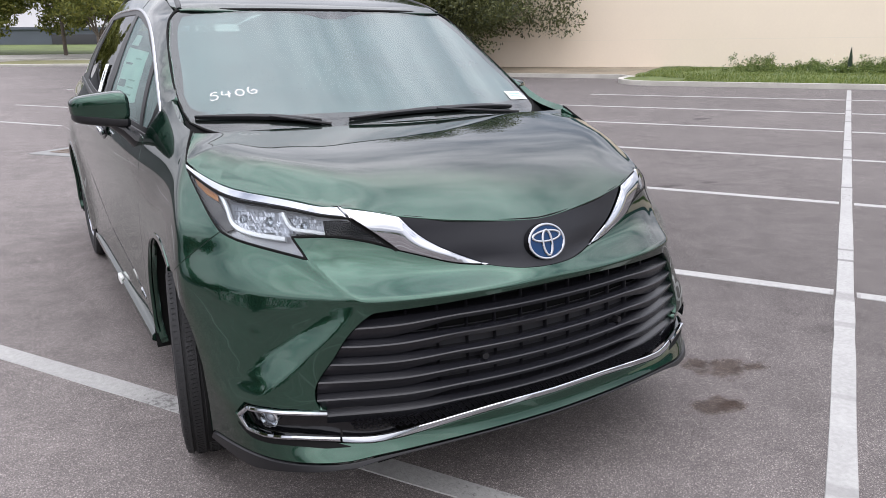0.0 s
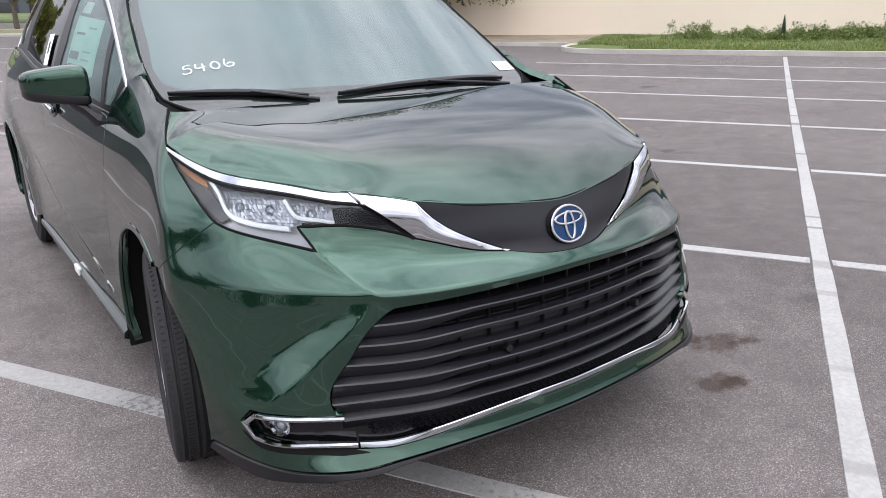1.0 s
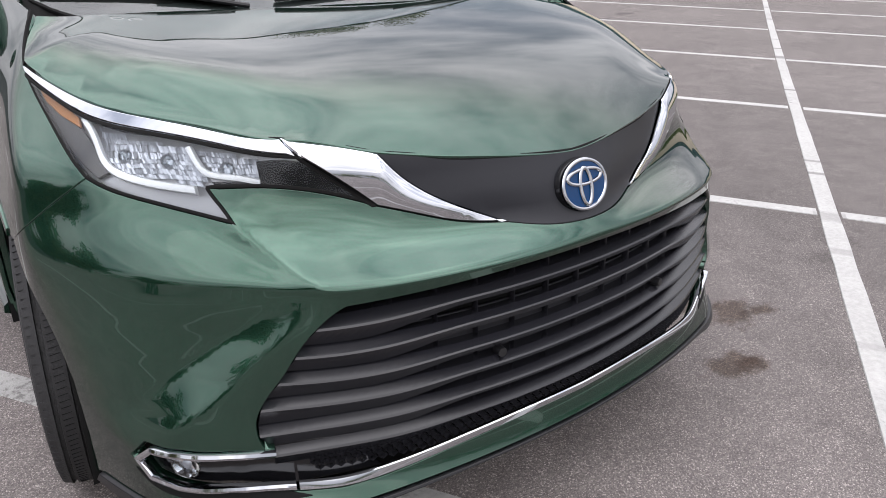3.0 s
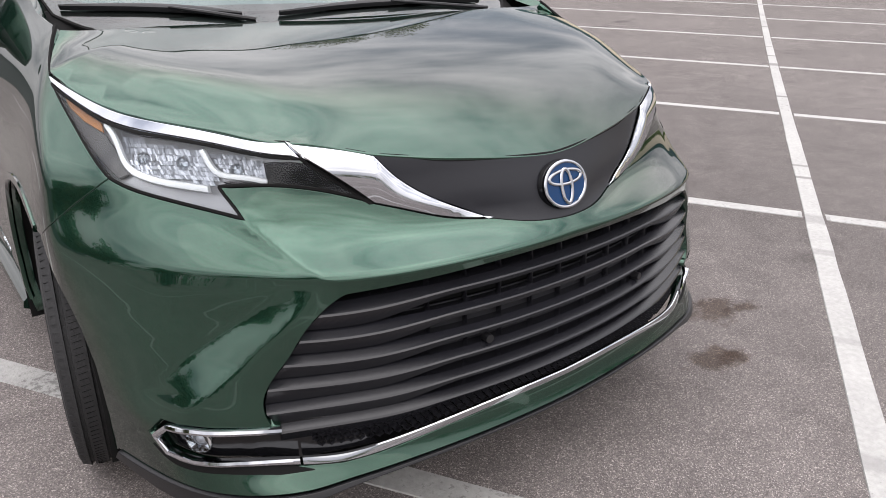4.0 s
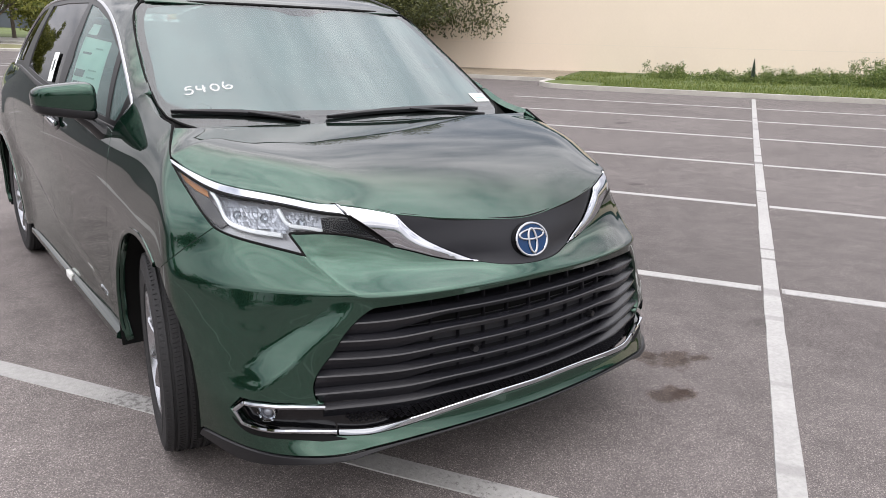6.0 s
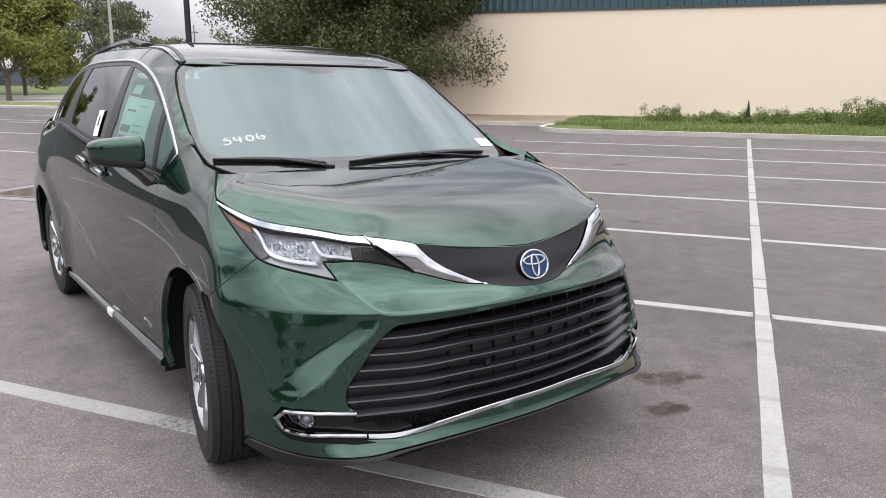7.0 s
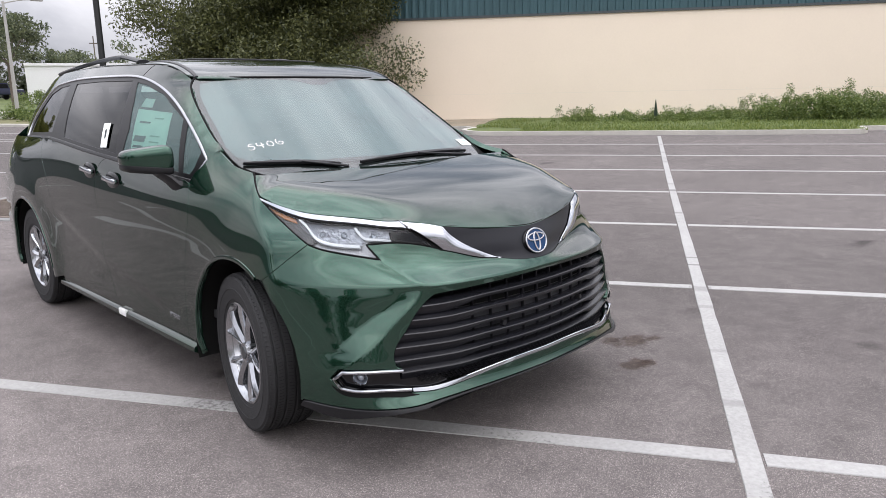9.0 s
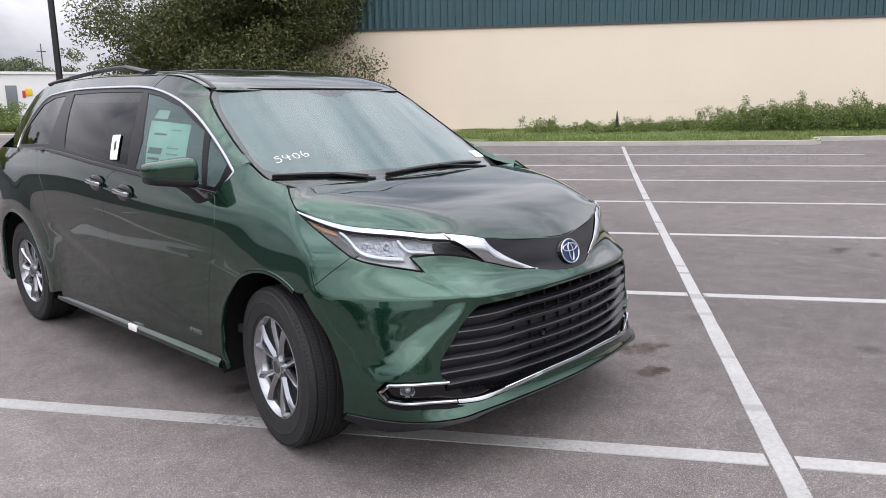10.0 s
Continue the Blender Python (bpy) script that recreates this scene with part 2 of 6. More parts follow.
def car_paint_material():
    m = surface("dark_green_pearl_paint", (0.0160, 0.057, 0.0365), 0.15, metal=0.80, coat=1.0)
    t = m.node_tree
    p = t.nodes["Principled BSDF"]
    p.inputs["Coat Roughness"].default_value, p.inputs["Coat IOR"].default_value = 0.010, 1.54
    p.inputs["Specular Tint"].default_value = (0.03, 0.14, 0.10, 1)
    where = wire(t, "ShaderNodeTexCoord").outputs["Object"]
    fl = wire(t, "ShaderNodeTexVoronoi", {"Vector": where, "Scale": 1600.0})
    k = wire(t, "ShaderNodeMapRange", {"Value": wire(t, "ShaderNodeSeparateColor", {0: fl.outputs["Color"]}).outputs[0], "To Min": 0.75, "To Max": 1.25})
    dust_haze = wire(t, "ShaderNodeTexNoise", {"Vector": where, "Scale": 7.0, "Detail": 6.0})
    k2 = wire(t, "ShaderNodeMapRange", {"Value": dust_haze.outputs["Fac"], "From Min": 0.3, "From Max": 0.7, "To Min": 0.92, "To Max": 1.08})
    f = wire(t, "ShaderNodeMath", {0: k.outputs[0], 1: k2.outputs[0]}, operation="MULTIPLY").outputs[0]
    c = wire(t, "ShaderNodeVectorMath", {0: (0.0160, 0.057, 0.0365), "Scale": f}, operation="SCALE")
    t.links.new(c.outputs[0], p.inputs["Base Color"])
    return m


def leaf_material(name, dark, light):
    """Leaves whose tone varies from leaf to leaf, a little see-through."""
    m = surface(name, dark, 0.55)
    t = m.node_tree
    p = t.nodes["Principled BSDF"]
    ramp = wire(t, "ShaderNodeValToRGB", {"Fac": wire(t, "ShaderNodeNewGeometry").outputs["Random Per Island"]})
    ramp.color_ramp.elements[0].color, ramp.color_ramp.elements[1].color = (*dark, 1), (*light, 1)
    t.links.new(ramp.outputs[0], p.inputs["Base Color"])
    tr = wire(t, "ShaderNodeBsdfTranslucent", {"Color": ramp.outputs[0]})
    mx = wire(t, "ShaderNodeMixShader", {0: 0.3, 1: p.outputs[0], 2: tr.outputs[0]})
    t.links.new(mx.outputs[0], t.nodes["Material Output"].inputs[0])
    return m


ASPHALT, ROAD_PAINT, PAINT = asphalt_material(), worn_paint_material(), car_paint_material()
KERB = surface("weathered_concrete", (0.46, 0.44, 0.40), 0.9, fine=(30, .12), broad=(1.2, .18), bump=(60, .3))
STUCCO = surface("cream_painted_wall", (0.81, 0.70, 0.575), 0.85, fine=(14, .015), broad=(.25, .035), bump=(40, .15))
TEAL = surface("teal_metal_cladding", (0.035, 0.085, 0.10), 0.45, metal=0.2, broad=(.6, .12))
GRASS = surface("mown_grass", (0.092, 0.122, 0.032), 0.9, fine=(9, .35), broad=(.5, .3), bump=(25, .8))
SOIL_GRASS = surface("dry_grass", (0.13, 0.125, 0.055), 0.95, fine=(9, .35), broad=(.6, .35), bump=(25, .6))
DRY_SOIL = surface("dry_soil", (0.27, 0.225, 0.165), 0.95, fine=(14, .25), broad=(.7, .3), bump=(30, .6))
BLADES = leaf_material("grass_blades", (0.062, 0.108, 0.018), (0.215, 0.250, 0.060))
WEEDS = leaf_material("weed_leaves", (0.042, 0.080, 0.015), (0.20, 0.25, 0.068))
BLOSSOM = surface("small_white_flowers", (0.8, 0.8, 0.72), 0.6)
OAK_LEAF = leaf_material("oak_leaves", (0.030, 0.040, 0.013), (0.135, 0.145, 0.046))
LIGHT_LEAF = leaf_material("yellow_green_leaves", (0.070, 0.095, 0.018), (0.25, 0.25, 0.052))
FAR_LEAF = leaf_material("far_tree_leaves", (0.05, 0.07, 0.035), (0.13, 0.145, 0.07))
BARK = surface("grey_bark", (0.12, 0.10, 0.08), 0.95, fine=(20, .35), bump=(30, .8))
POLE_DARK = surface("black_painted_steel", (0.012, 0.013, 0.014), 0.4)
POLE_GREY = surface("grey_concrete_pole", (0.38, 0.37, 0.35), 0.8, fine=(10, .1))
WHITE_WALL = surface("white_painted_building", (0.75, 0.75, 0.75), 0.8, fine=(6, .03), broad=(.2, .05))
GREY_WALL = surface("slate_grey_wall", (0.10, 0.115, 0.14), 0.7, broad=(.3, .08))
GREY_DOOR = surface("grey_steel_door", (0.17, 0.18, 0.20), 0.6)
SIGN_YELLOW, SIGN_RED = surface("yellow_sign", (0.75, 0.48, 0.03), 0.5), surface("red_sign", (0.55, 0.03, 0.02), 0.5)
TRUCK_BLUE = surface("blue_truck_paint", (0.004, 0.008, 0.040), 0.3, metal=0.3, coat=1.0)
BLACK = surface("satin_black_plastic", (0.010, 0.010, 0.0115), 0.40, fine=(400, .1), bump=(500, .05), spec=.35)
SHUTTER = surface("grey_grille_shutter", (0.013, 0.013, 0.016), 0.42, fine=(60, .15), spec=.35)
SLAT_BLACK = surface("grille_black_plastic", (0.011, 0.011, 0.014), 0.27, fine=(400, .1), spec=.48)
GLOSS_BLACK = surface("gloss_black_plastic", (0.005, 0.005, 0.006), 0.10, spec=.45)
MATT_BLACK = surface("matt_black_liner", (0.006, 0.006, 0.006), 0.9, spec=0.2)
NOSE_BLACK = surface("charcoal_satin_trim", (0.014, 0.0145, 0.018), 0.40, fine=(300, .08), spec=.25)
PILLAR = surface("black_pillar_film", (0.009, 0.009, 0.010), 0.34, spec=0.15)
CHROME = surface("bright_chrome", (0.50, 0.515, 0.545), 0.05, metal=1.0)
SATIN = surface("satin_chrome", (0.46, 0.47, 0.49), 0.2, metal=1.0)
RIM_METAL = surface("machined_alloy", (0.43, 0.44, 0.46), 0.20, metal=0.95, fine=(200, .06))
IRON_DARK = surface("dark_cast_iron", (0.022, 0.022, 0.024), 0.6, metal=0.4)
RIM_DARK = surface("dark_grey_alloy", (0.09, 0.095, 0.10), 0.4, metal=0.6)
RUBBER = surface("tyre_rubber", (0.015, 0.015, 0.016), 0.78, fine=(90, .2), broad=(6, .12), bump=(150, .25))
SCREEN = glazing("windscreen_glass", (0.72, 0.84, 0.82), 1.66)
# stands in for light scattered in the cabin, as a pale diffuse sheet
HAZE = glazing("hazy_inner_film", (0.70, 0.84, 0.82), 1.1, dust_haze=0.56, film_tone=(0.225, 0.325, 0.33))
CLEAR = glazing("clear_lens", (0.90, 0.92, 0.93), 1.36)
# painted haze here veils the light from the far windows
TINT = glazing("green_tinted_glass", (0.48, 0.70, 0.64), 1.36, dust_haze=0.40, film_tone=(.15, .225, .22))
PRIVACY = glazing("dark_privacy_glass", (0.03, 0.03, 0.033), 1.22)
FRIT = surface("windscreen_border", (0.02, 0.021, 0.022), 0.6)
AMBER = surface("amber_reflector", (0.42, 0.17, 0.05), 0.35, coat=0.8)
LED = surface("white_light_guide", (0.86, 0.88, 0.90), 0.3, coat=0.5)
SILVER = surface("headlamp_reflector", (0.47, 0.49, 0.54), 0.42, metal=.6)
LAMP_BASE = surface("headlamp_housing", (0.36, 0.365, 0.385), 0.28, metal=0.3, coat=.3)
LAMP_SIDE = surface("grey_lamp_flank", (0.09, 0.088, 0.088), 0.3, spec=.3)
LAMP_DARK = surface("smoked_lamp_trim", (0.006, 0.006, 0.008), 0.25, spec=.2)
BLUE = surface("blue_emblem_field", (0.003, 0.030, 0.095), 0.25, spec=.3)
SEAT = surface("grey_seat_cloth", (0.16, 0.17, 0.17), 0.85, fine=(120, .1))
DASH = surface("dark_grey_dashboard", (0.04, 0.042, 0.045), 0.6, bump=(200, .1))
PAPER = surface("white_paper", (0.80, 0.84, 0.82), 0.7, fine=(20, .03))
GREENISH = surface("pale_green_window_paper", (0.78, 0.93, 0.87), 0.7, fine=(20, .03))
INK = surface("dark_print", (0.03, 0.04, 0.045), 0.7)
INK_FADED = surface("faded_print", (0.32, 0.46, 0.42), 0.7)
CHALK = surface("white_marker", (0.85, 0.87, 0.87), 0.8)
WHITE_FILM = surface("white_film_tag", (0.82, 0.82, 0.80), 0.4)
BRONZE_IRON = surface("rusty_iron", (0.13, 0.10, 0.08), 0.8, fine=(40, .3), bump=(60, .3))


# ---- mesh helpers ----
def mesh_ob(name, verts, faces, material, parent=None, label="", normals=None, smooth=True):
    me = bpy.data.meshes.new(name)
    me.from_pydata([tuple(v) for v in verts], [], [tuple(f) for f in faces])
    me.materials.append(material)
    if smooth:
        me.polygons.foreach_set("use_smooth", [True] * len(me.polygons))
    if normals is not None:
        me.normals_split_custom_set_from_vertices([tuple(n) for n in normals])
    ob = new(name, me)
    if parent is not None:
        ob.parent = parent
    if label:
        ob["label"] = label
    return ob


def part(name, bm, material, parent=None, label="", smooth=True):
    """Links a bmesh as one mesh object under a thing or a part."""
    me = bpy.data.meshes.new(name)
    bmesh.ops.recalc_face_normals(bm, faces=bm.faces)
    bm.to_mesh(me)
    bm.free()
    me.materials.append(material)
    if smooth:
        me.polygons.foreach_set("use_smooth", [True] * len(me.polygons))
        me.set_sharp_from_angle(angle=radians(38))
    ob = new(name, me)
    if parent is not None:
        ob.parent = parent
    if label:
        ob["label"] = label
    return ob


def box(bm, lo, hi, bevel=0.0, m=None):
    lo, hi = Vector(lo), Vector(hi)
    r = bmesh.ops.create_cube(bm, size=1.0)["verts"]
    for v in r:
        v.co = Vector(((v.co.x + .5) * (hi.x - lo.x) + lo.x, (v.co.y + .5) * (hi.y - lo.y) + lo.y, (v.co.z + .5) * (hi.z - lo.z) + lo.z))
    if bevel:
        es = list({e for v in r for e in v.link_edges})
        out = bmesh.ops.bevel(bm, geom=es, offset=bevel, segments=2, affect="EDGES", profile=0.5)
        r = list({v for f in out["faces"] for v in f.verts} | {v for v in r if v.is_valid})
    if m is not None:
        bmesh.ops.transform(bm, matrix=m, verts=[v for v in r if v.is_valid])
    return r


def rod(bm, a, b, ra, rb=None, sides=10):
    """A tapered rod from a to b."""
    a, b = Vector(a), Vector(b)
    q = (b - a).to_track_quat("Z", "Y").to_matrix().to_4x4()
    bmesh.ops.create_cone(bm, cap_ends=True, segments=sides, radius1=ra, radius2=ra if rb is None else rb, depth=(b - a).length,
                          matrix=Matrix.Translation((a + b) / 2) @ q)


# ---- the car park: w runs along the long painted line, l across it ----


def rise(w):
    """The lot climbs gently towards the building."""
    q = min(max(w - 5, 0), 26)
    return 0.0011 * q * q if q < 10 else 0.11 + 0.022 * (q - 10)


def lot(w, l, up=0.0):
    p = ORIGIN + ALONG * w + ACROSS * l
    return (p.x, p.y, rise(w) + up)


def sheet(name, ws, ls, material, up=0.0, kind="structure", label="", category=""):
    verts = [lot(w, l, up) for w in ws for l in ls]
    n = len(ls)
    faces = [(i * n + j, (i + 1) * n + j, (i + 1) * n + j + 1, i * n + j + 1) for i in range(len(ws) - 1) for j in range(n - 1)]
    return tagged(mesh_ob(name, verts, faces, material), label=label, category=category, kind=kind)


def stretch_out(lo, hi, step, far):
    mid = list(np.arange(lo, hi + 1e-6, step))
    out = [hi + (far - hi) * k ** 3 for k in (.15, .3, .5, .75, 1)]
    return [lo - (x - hi) for x in reversed(out)] + mid + out


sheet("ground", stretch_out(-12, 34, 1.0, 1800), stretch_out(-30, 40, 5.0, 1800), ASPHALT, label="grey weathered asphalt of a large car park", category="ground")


def painted_line(a, b, width, name="parking_line"):
    """A painted strip from (w, l) to (w, l), following the ground."""
    (w0, l0), (w1, l1) = a, b
    d = Vector((w1 - w0, l1 - l0))
    side = Vector((-d.y, d.x)).normalized() * width / 2
    n = max(2, int(d.length / 0.25))
    rng = random.Random(int(abs(w0 * 91 + l0 * 17)) + 5)
    verts, faces = [], []
    for i in range(n + 1):
        c = Vector((w0, l0)) + d * i / n
        e = 1 + rng.uniform(-.05, .05)
        for k in (-1, 1):
            q = c + side * k * e
            verts += [lot(q.x, q.y, 0.004), lot(q.x + side.x * k * .04, q.y + side.y * k * .04, 0.0)]
        if i:
            b0 = 4 * (i - 1)
            faces += [(b0, b0 + 4, b0 + 6, b0 + 2), (b0 + 1, b0 + 5, b0 + 4, b0), (b0 + 2, b0 + 6, b0 + 7, b0 + 3)]
    return tagged(mesh_ob(name, verts, faces, ROAD_PAINT, smooth=False), label="worn white painted parking line on asphalt", category="line", group="parking lines", kind="structure")


painted_line((-9.0, 0), (19.35, 0), 0.094)
for k in range(-3, 7):
    w = 2.76 * k + (0.15 if k > 3 else 0)
    painted_line((w, 0.06), (w - (0.05 if k == 0 else 0), 5.85), 0.10)
    painted_line((w, -0.06), (w, -5.7), 0.10)
for w, a, b in ((-1.3, 13.2, 19.0), (1.45, 13.2, 19.0), (4.2, 13.2, 19.0), (6.95, 13.2, 19.0), (9.7, 13.2, 19.0), (14.0, 17.0, 23.0), (18.0, 21.0, 27.0), (19.0, 21.0, 29.0), (22.0, 24.0, 31.0)):
    painted_line((w, a), (w, b), 0.10)


# two added lines, out of view, placed for the white streaks mirrored in the doors
painted_line((.13, 7.0), (2.0, 13.2), 0.12)
painted_line((.2, 6.5), (1.7, 8.7), 0.20)

# kerbed verge along the building
def kerb(points, name="kerb", width=0.16, high=0.13):
    """A concrete kerb with a rounded top along (w, l) points."""
    pts = [Vector(p) for p in points]
    prof = [(-width / 2, -0.02), (-width / 2, high - .03), (-width / 2 + .03, high), (width / 2, high), (width / 2, -0.02)]
    verts, faces = [], []
    for i, p in enumerate(pts):
        d = (pts[min(i + 1, len(pts) - 1)] - pts[max(i - 1, 0)]).normalized()
        s = Vector((d.y, -d.x))
        for o, h in prof:
            q = p + s * o
            verts.append(lot(q.x, q.y, h))
        if i:
            for k in range(4):
                faces.append((5 * (i - 1) + k, 5 * i + k, 5 * i + k + 1, 5 * (i - 1) + k + 1))
    faces += [(0, 1, 2, 3, 4), tuple(5 * (len(pts) - 1) + k for k in (4, 3, 2, 1, 0))]
    return tagged(mesh_ob(name, verts, faces, KERB, smooth=False), label="pale weathered concrete kerb edging the verge", category="kerb", kind="structure")


def corner(cw, cl, r, a0, a1, n=7):
    return [(cw + r * math.cos(radians(a0 + (a1 - a0) * i / n)), cl + r * math.sin(radians(a0 + (a1 - a0) * i / n))) for i in range(n + 1)]


EDGE = [(25.2, 24.6), (24.0, 24.5), (23.2, 24.0), (22.8, 22.8), (22.7, 20.0), (22.6, 8.0)] + [(22.5, 6.6)] + corner(21.2, 4.9, 1.35, 60, 180) + [(19.8, 3.0), (19.78, 0.0), (19.8, -3.0), (19.85, -4.9)] + corner(20.5, -5.0, .65, 190, 270, 4) + [(21.2, -5.75), (21.6, -8.0), (21.8, -16.0), (22.0, -45.0)]
kerb([p for p in EDGE])


def wall_w(l):
    return 27.6 - 0.09 * l


verts, faces, rows_l = [], [], []
dense = []
for (w0, l0), (w1, l1) in zip(EDGE, EDGE[1:]):
    m = max(1, int(abs(l1 - l0) / 0.8))
    dense += [(w0 + (w1 - w0) * i / m, l0 + (l1 - l0) * i / m) for i in range(m)]
dense.append(EDGE[-1])
NB = 12
for w, l in dense:
    far = wall_w(l) + .1
    for j in range(NB + 1):
        ww = w + .07 + (far - w - .07) * j / NB
        q = noise.noise((ww * .9, l * .9, 3)) * .05
        verts.append(lot(ww, l, 0.10 + q * min(j, 3) / 3 + 0.003 * j))
for i in range(len(dense) - 1):
    for j in range(NB):
        faces.append((i * (NB + 1) + j, (i + 1) * (NB + 1) + j, (i + 1) * (NB + 1) + j + 1, i * (NB + 1) + j + 1))
bare = sum(l > 6.3 for w, l in dense) * NB
tagged(mesh_ob("soil_strip", verts, faces[:bare], DRY_SOIL), label="bare dry soil strip at the foot of the wall", category="soil", kind="structure")
tagged(mesh_ob("grass_verge", verts, faces[bare:], GRASS), label="rough mown grass verge between kerb and wall", category="grass", kind="structure")


# ---- the building ----
def slab(name, l0, l1, z0, z1, thick, material, out=0.0, label="", category="wall"):
    bm = bmesh.new()
    a, b = wall_w(l0) - out, wall_w(l1) - out
    c = [lot(a, l0), lot(b, l1), lot(b + thick, l1), lot(a + thick, l0)]
    vs = [bm.verts.new((p[0], p[1], z)) for z in (z0, z1) for p in c]
    for f in ((0, 1, 5, 4), (1, 2, 6, 5), (2, 3, 7, 6), (3, 0, 4, 7), (4, 5, 6, 7), (3, 2, 1, 0)):
        bm.faces.new([vs[i] for i in f])
    return tagged(part(name, bm, material, smooth=False), label=label, category=category, kind="structure")


WALL_TOP = 4.52
slab("wall_lower", 16.5, -60, 0.0, WALL_TOP, 0.3, STUCCO, label="long cream painted warehouse wall")
slab("wall_ledge", 16.52, -60, 1.50, 1.515, 0.01, surface("wall_joint", (0.75, 0.67, 0.56), .9), out=0.003, label="thin level joint in the cream wall", category="trim")
slab("wall_drip", 16.6, -60, WALL_TOP, WALL_TOP + .09, 0.2, surface("dark_flashing", (0.05, 0.06, 0.065), .5), out=0.06, label="dark metal flashing above the cream wall", category="trim")
# ribbed teal cladding
verts, faces = [], []
l, k = 16.5, 0
prof = ((0.0, .0), (.12, .0), (.15, .045), (.21, .045), (.24, .0))
cols = []
while l > -60:
    for dl, o in prof[:4]:
        cols.append((l - dl, o))
    l -= 0.30
for ll, o in cols:
    p = lot(wall_w(ll) - .02 - o, ll)
    verts += [(p[0], p[1], WALL_TOP + .09), (p[0], p[1], WALL_TOP + 1.8)]
faces = [(2 * i, 2 * i + 2, 2 * i + 3, 2 * i + 1) for i in range(len(cols) - 1)]
tagged(mesh_ob("wall_upper", verts, faces, TEAL, smooth=False), label="ribbed dark teal metal cladding of the warehouse", category="wall", kind="structure")
slab("wall_core", 16.45, -60, WALL_TOP, WALL_TOP + 1.75, 0.25, GREY_WALL, out=-0.02, label="inner face of the warehouse cladding")


# ---- plants ----
def leaves(rng, centres, radius, count, size, flat=0.6):
    """Many small bent leaves strewn about the centres."""
    n = count
    c = np.array(centres)[rng.integers(0, len(centres), n)]
    d = rng.normal(size=(n, 3))
    d /= np.linalg.norm(d, axis=1, keepdims=True)
    c = c + d * (rng.random((n, 1)) ** .5) * radius * (1, 1, flat)
    a = rng.normal(size=(n, 3))
    a /= np.linalg.norm(a, axis=1, keepdims=True)
    b = np.cross(a, rng.normal(size=(n, 3)))
    b /= np.linalg.norm(b, axis=1, keepdims=True)
    s = size * rng.uniform(.6, 1.3, (n, 1))
    v = np.stack([c - a * s, c + b * s * .42, c + a * s, c - b * s * .42], 1).reshape(-1, 3)
    f = np.arange(4 * n).reshape(-1, 4)
    return v, f


def tree(name, base, height, spread, trunk, leaf_mat, seed, label, count=9000, size=0.12, low=0.35, clumps=60, radius=0.8, lean=(0, 0), droop=0.0):
    """A tapered trunk with forking limbs, and a crown of leaves in uneven clumps."""
    rng = np.random.default_rng(seed)
    root = new(name)
    root.location = base
    bm = bmesh.new()
    tips = []
    fork = Vector((lean[0] * .4, lean[1] * .4, height * low))
    rod(bm, (0, 0, -.1), fork, trunk, trunk * .7, 12)
    for i in range(9):
        a = i * 2.4 + rng.uniform(-.4, .4)
        r = spread * rng.uniform(.45, .85)
        e = Vector((math.cos(a) * r + lean[0], math.sin(a) * r + lean[1], height * rng.uniform(low + .08, .92)))
        m = fork.lerp(e, .5) + Vector((0, 0, height * .07))
        rod(bm, fork, m, trunk * .42, trunk * .25, 8)
        rod(bm, m, e, trunk * .25, trunk * .06, 7)
        tips += [e, m.lerp(e, .5)]
        for k in range(3):
            t = e + Vector(rng.normal(size=3)) * spread * .22
            rod(bm, m.lerp(e, .5), t, trunk * .12, trunk * .03, 5)
            tips.append(t)
    part("trunk", bm, BARK, root)
    cs = []
    for i in range(clumps):
        t = tips[i % len(tips)]
        c = t + Vector(rng.normal(size=3)) * spread * .16
        if rng.random() < droop:
            c.z = rng.uniform(1.9, height * .5)
        cs.append(c)
    v, f = leaves(rng, [tuple(c) for c in cs], radius, count, size)
    mesh_ob("crown", v, f, leaf_mat, root, smooth=False)
    return tagged(root, label=label, category="tree")


def lot3(w, l, up=0.0):
    return Vector(lot(w, l, up))


tree("oak_tree", lot3(24.5, 15.3), 10.5, 3.8, 0.38, OAK_LEAF, 3, "large dark evergreen oak with drooping leafy branches", 175000, 0.069, .16, 250, 1.25, droop=.45)
tree("oak_tree", lot3(24.6, 13.6), 13.0, 3.5, 0.30, OAK_LEAF, 8, "tall dark evergreen oak reaching across the cream wall", 140000, 0.067, .22, 220, 1.15, droop=.30)
for i, (x, y) in enumerate(((3.6, 66.5), (7.6, 67.5), (-4.0, 70.0))):
    tree("young_tree", Vector((x, y, .85)), 9.5, 4.4, 0.16, LIGHT_LEAF, 5 + 2 * i, "slender young tree with yellow-green leaves", 27000, 0.20, .36, 150, 1.15)
# a grass bank behind a pale kerb, far beyond the rows of stalls
xs, steps = np.linspace(-30, 22, 18), (0, 0, .02, .13, .3, .6, 1)
verts = [(x, 63.0 + 1.2 * math.sin(x * .05) + 34 * k, (.30, .66, .66, .92, 1.18, 1.65, 2.15)[j]) for x in xs for j, k in enumerate(steps)]
cell = lambda lo, hi: [(i * 7 + j, (i + 1) * 7 + j, (i + 1) * 7 + j + 1, i * 7 + j + 1) for i in range(17) for j in range(lo, hi)]
tagged(mesh_ob("bank_kerb", verts, cell(0, 3), KERB, smooth=False), label="pale concrete kerb in front of the grass bank", category="kerb", kind="structure")
tagged(mesh_ob("grass_bank", verts, cell(3, 6), GRASS), label="mown grass bank beyond the car park", category="grass", kind="structure")
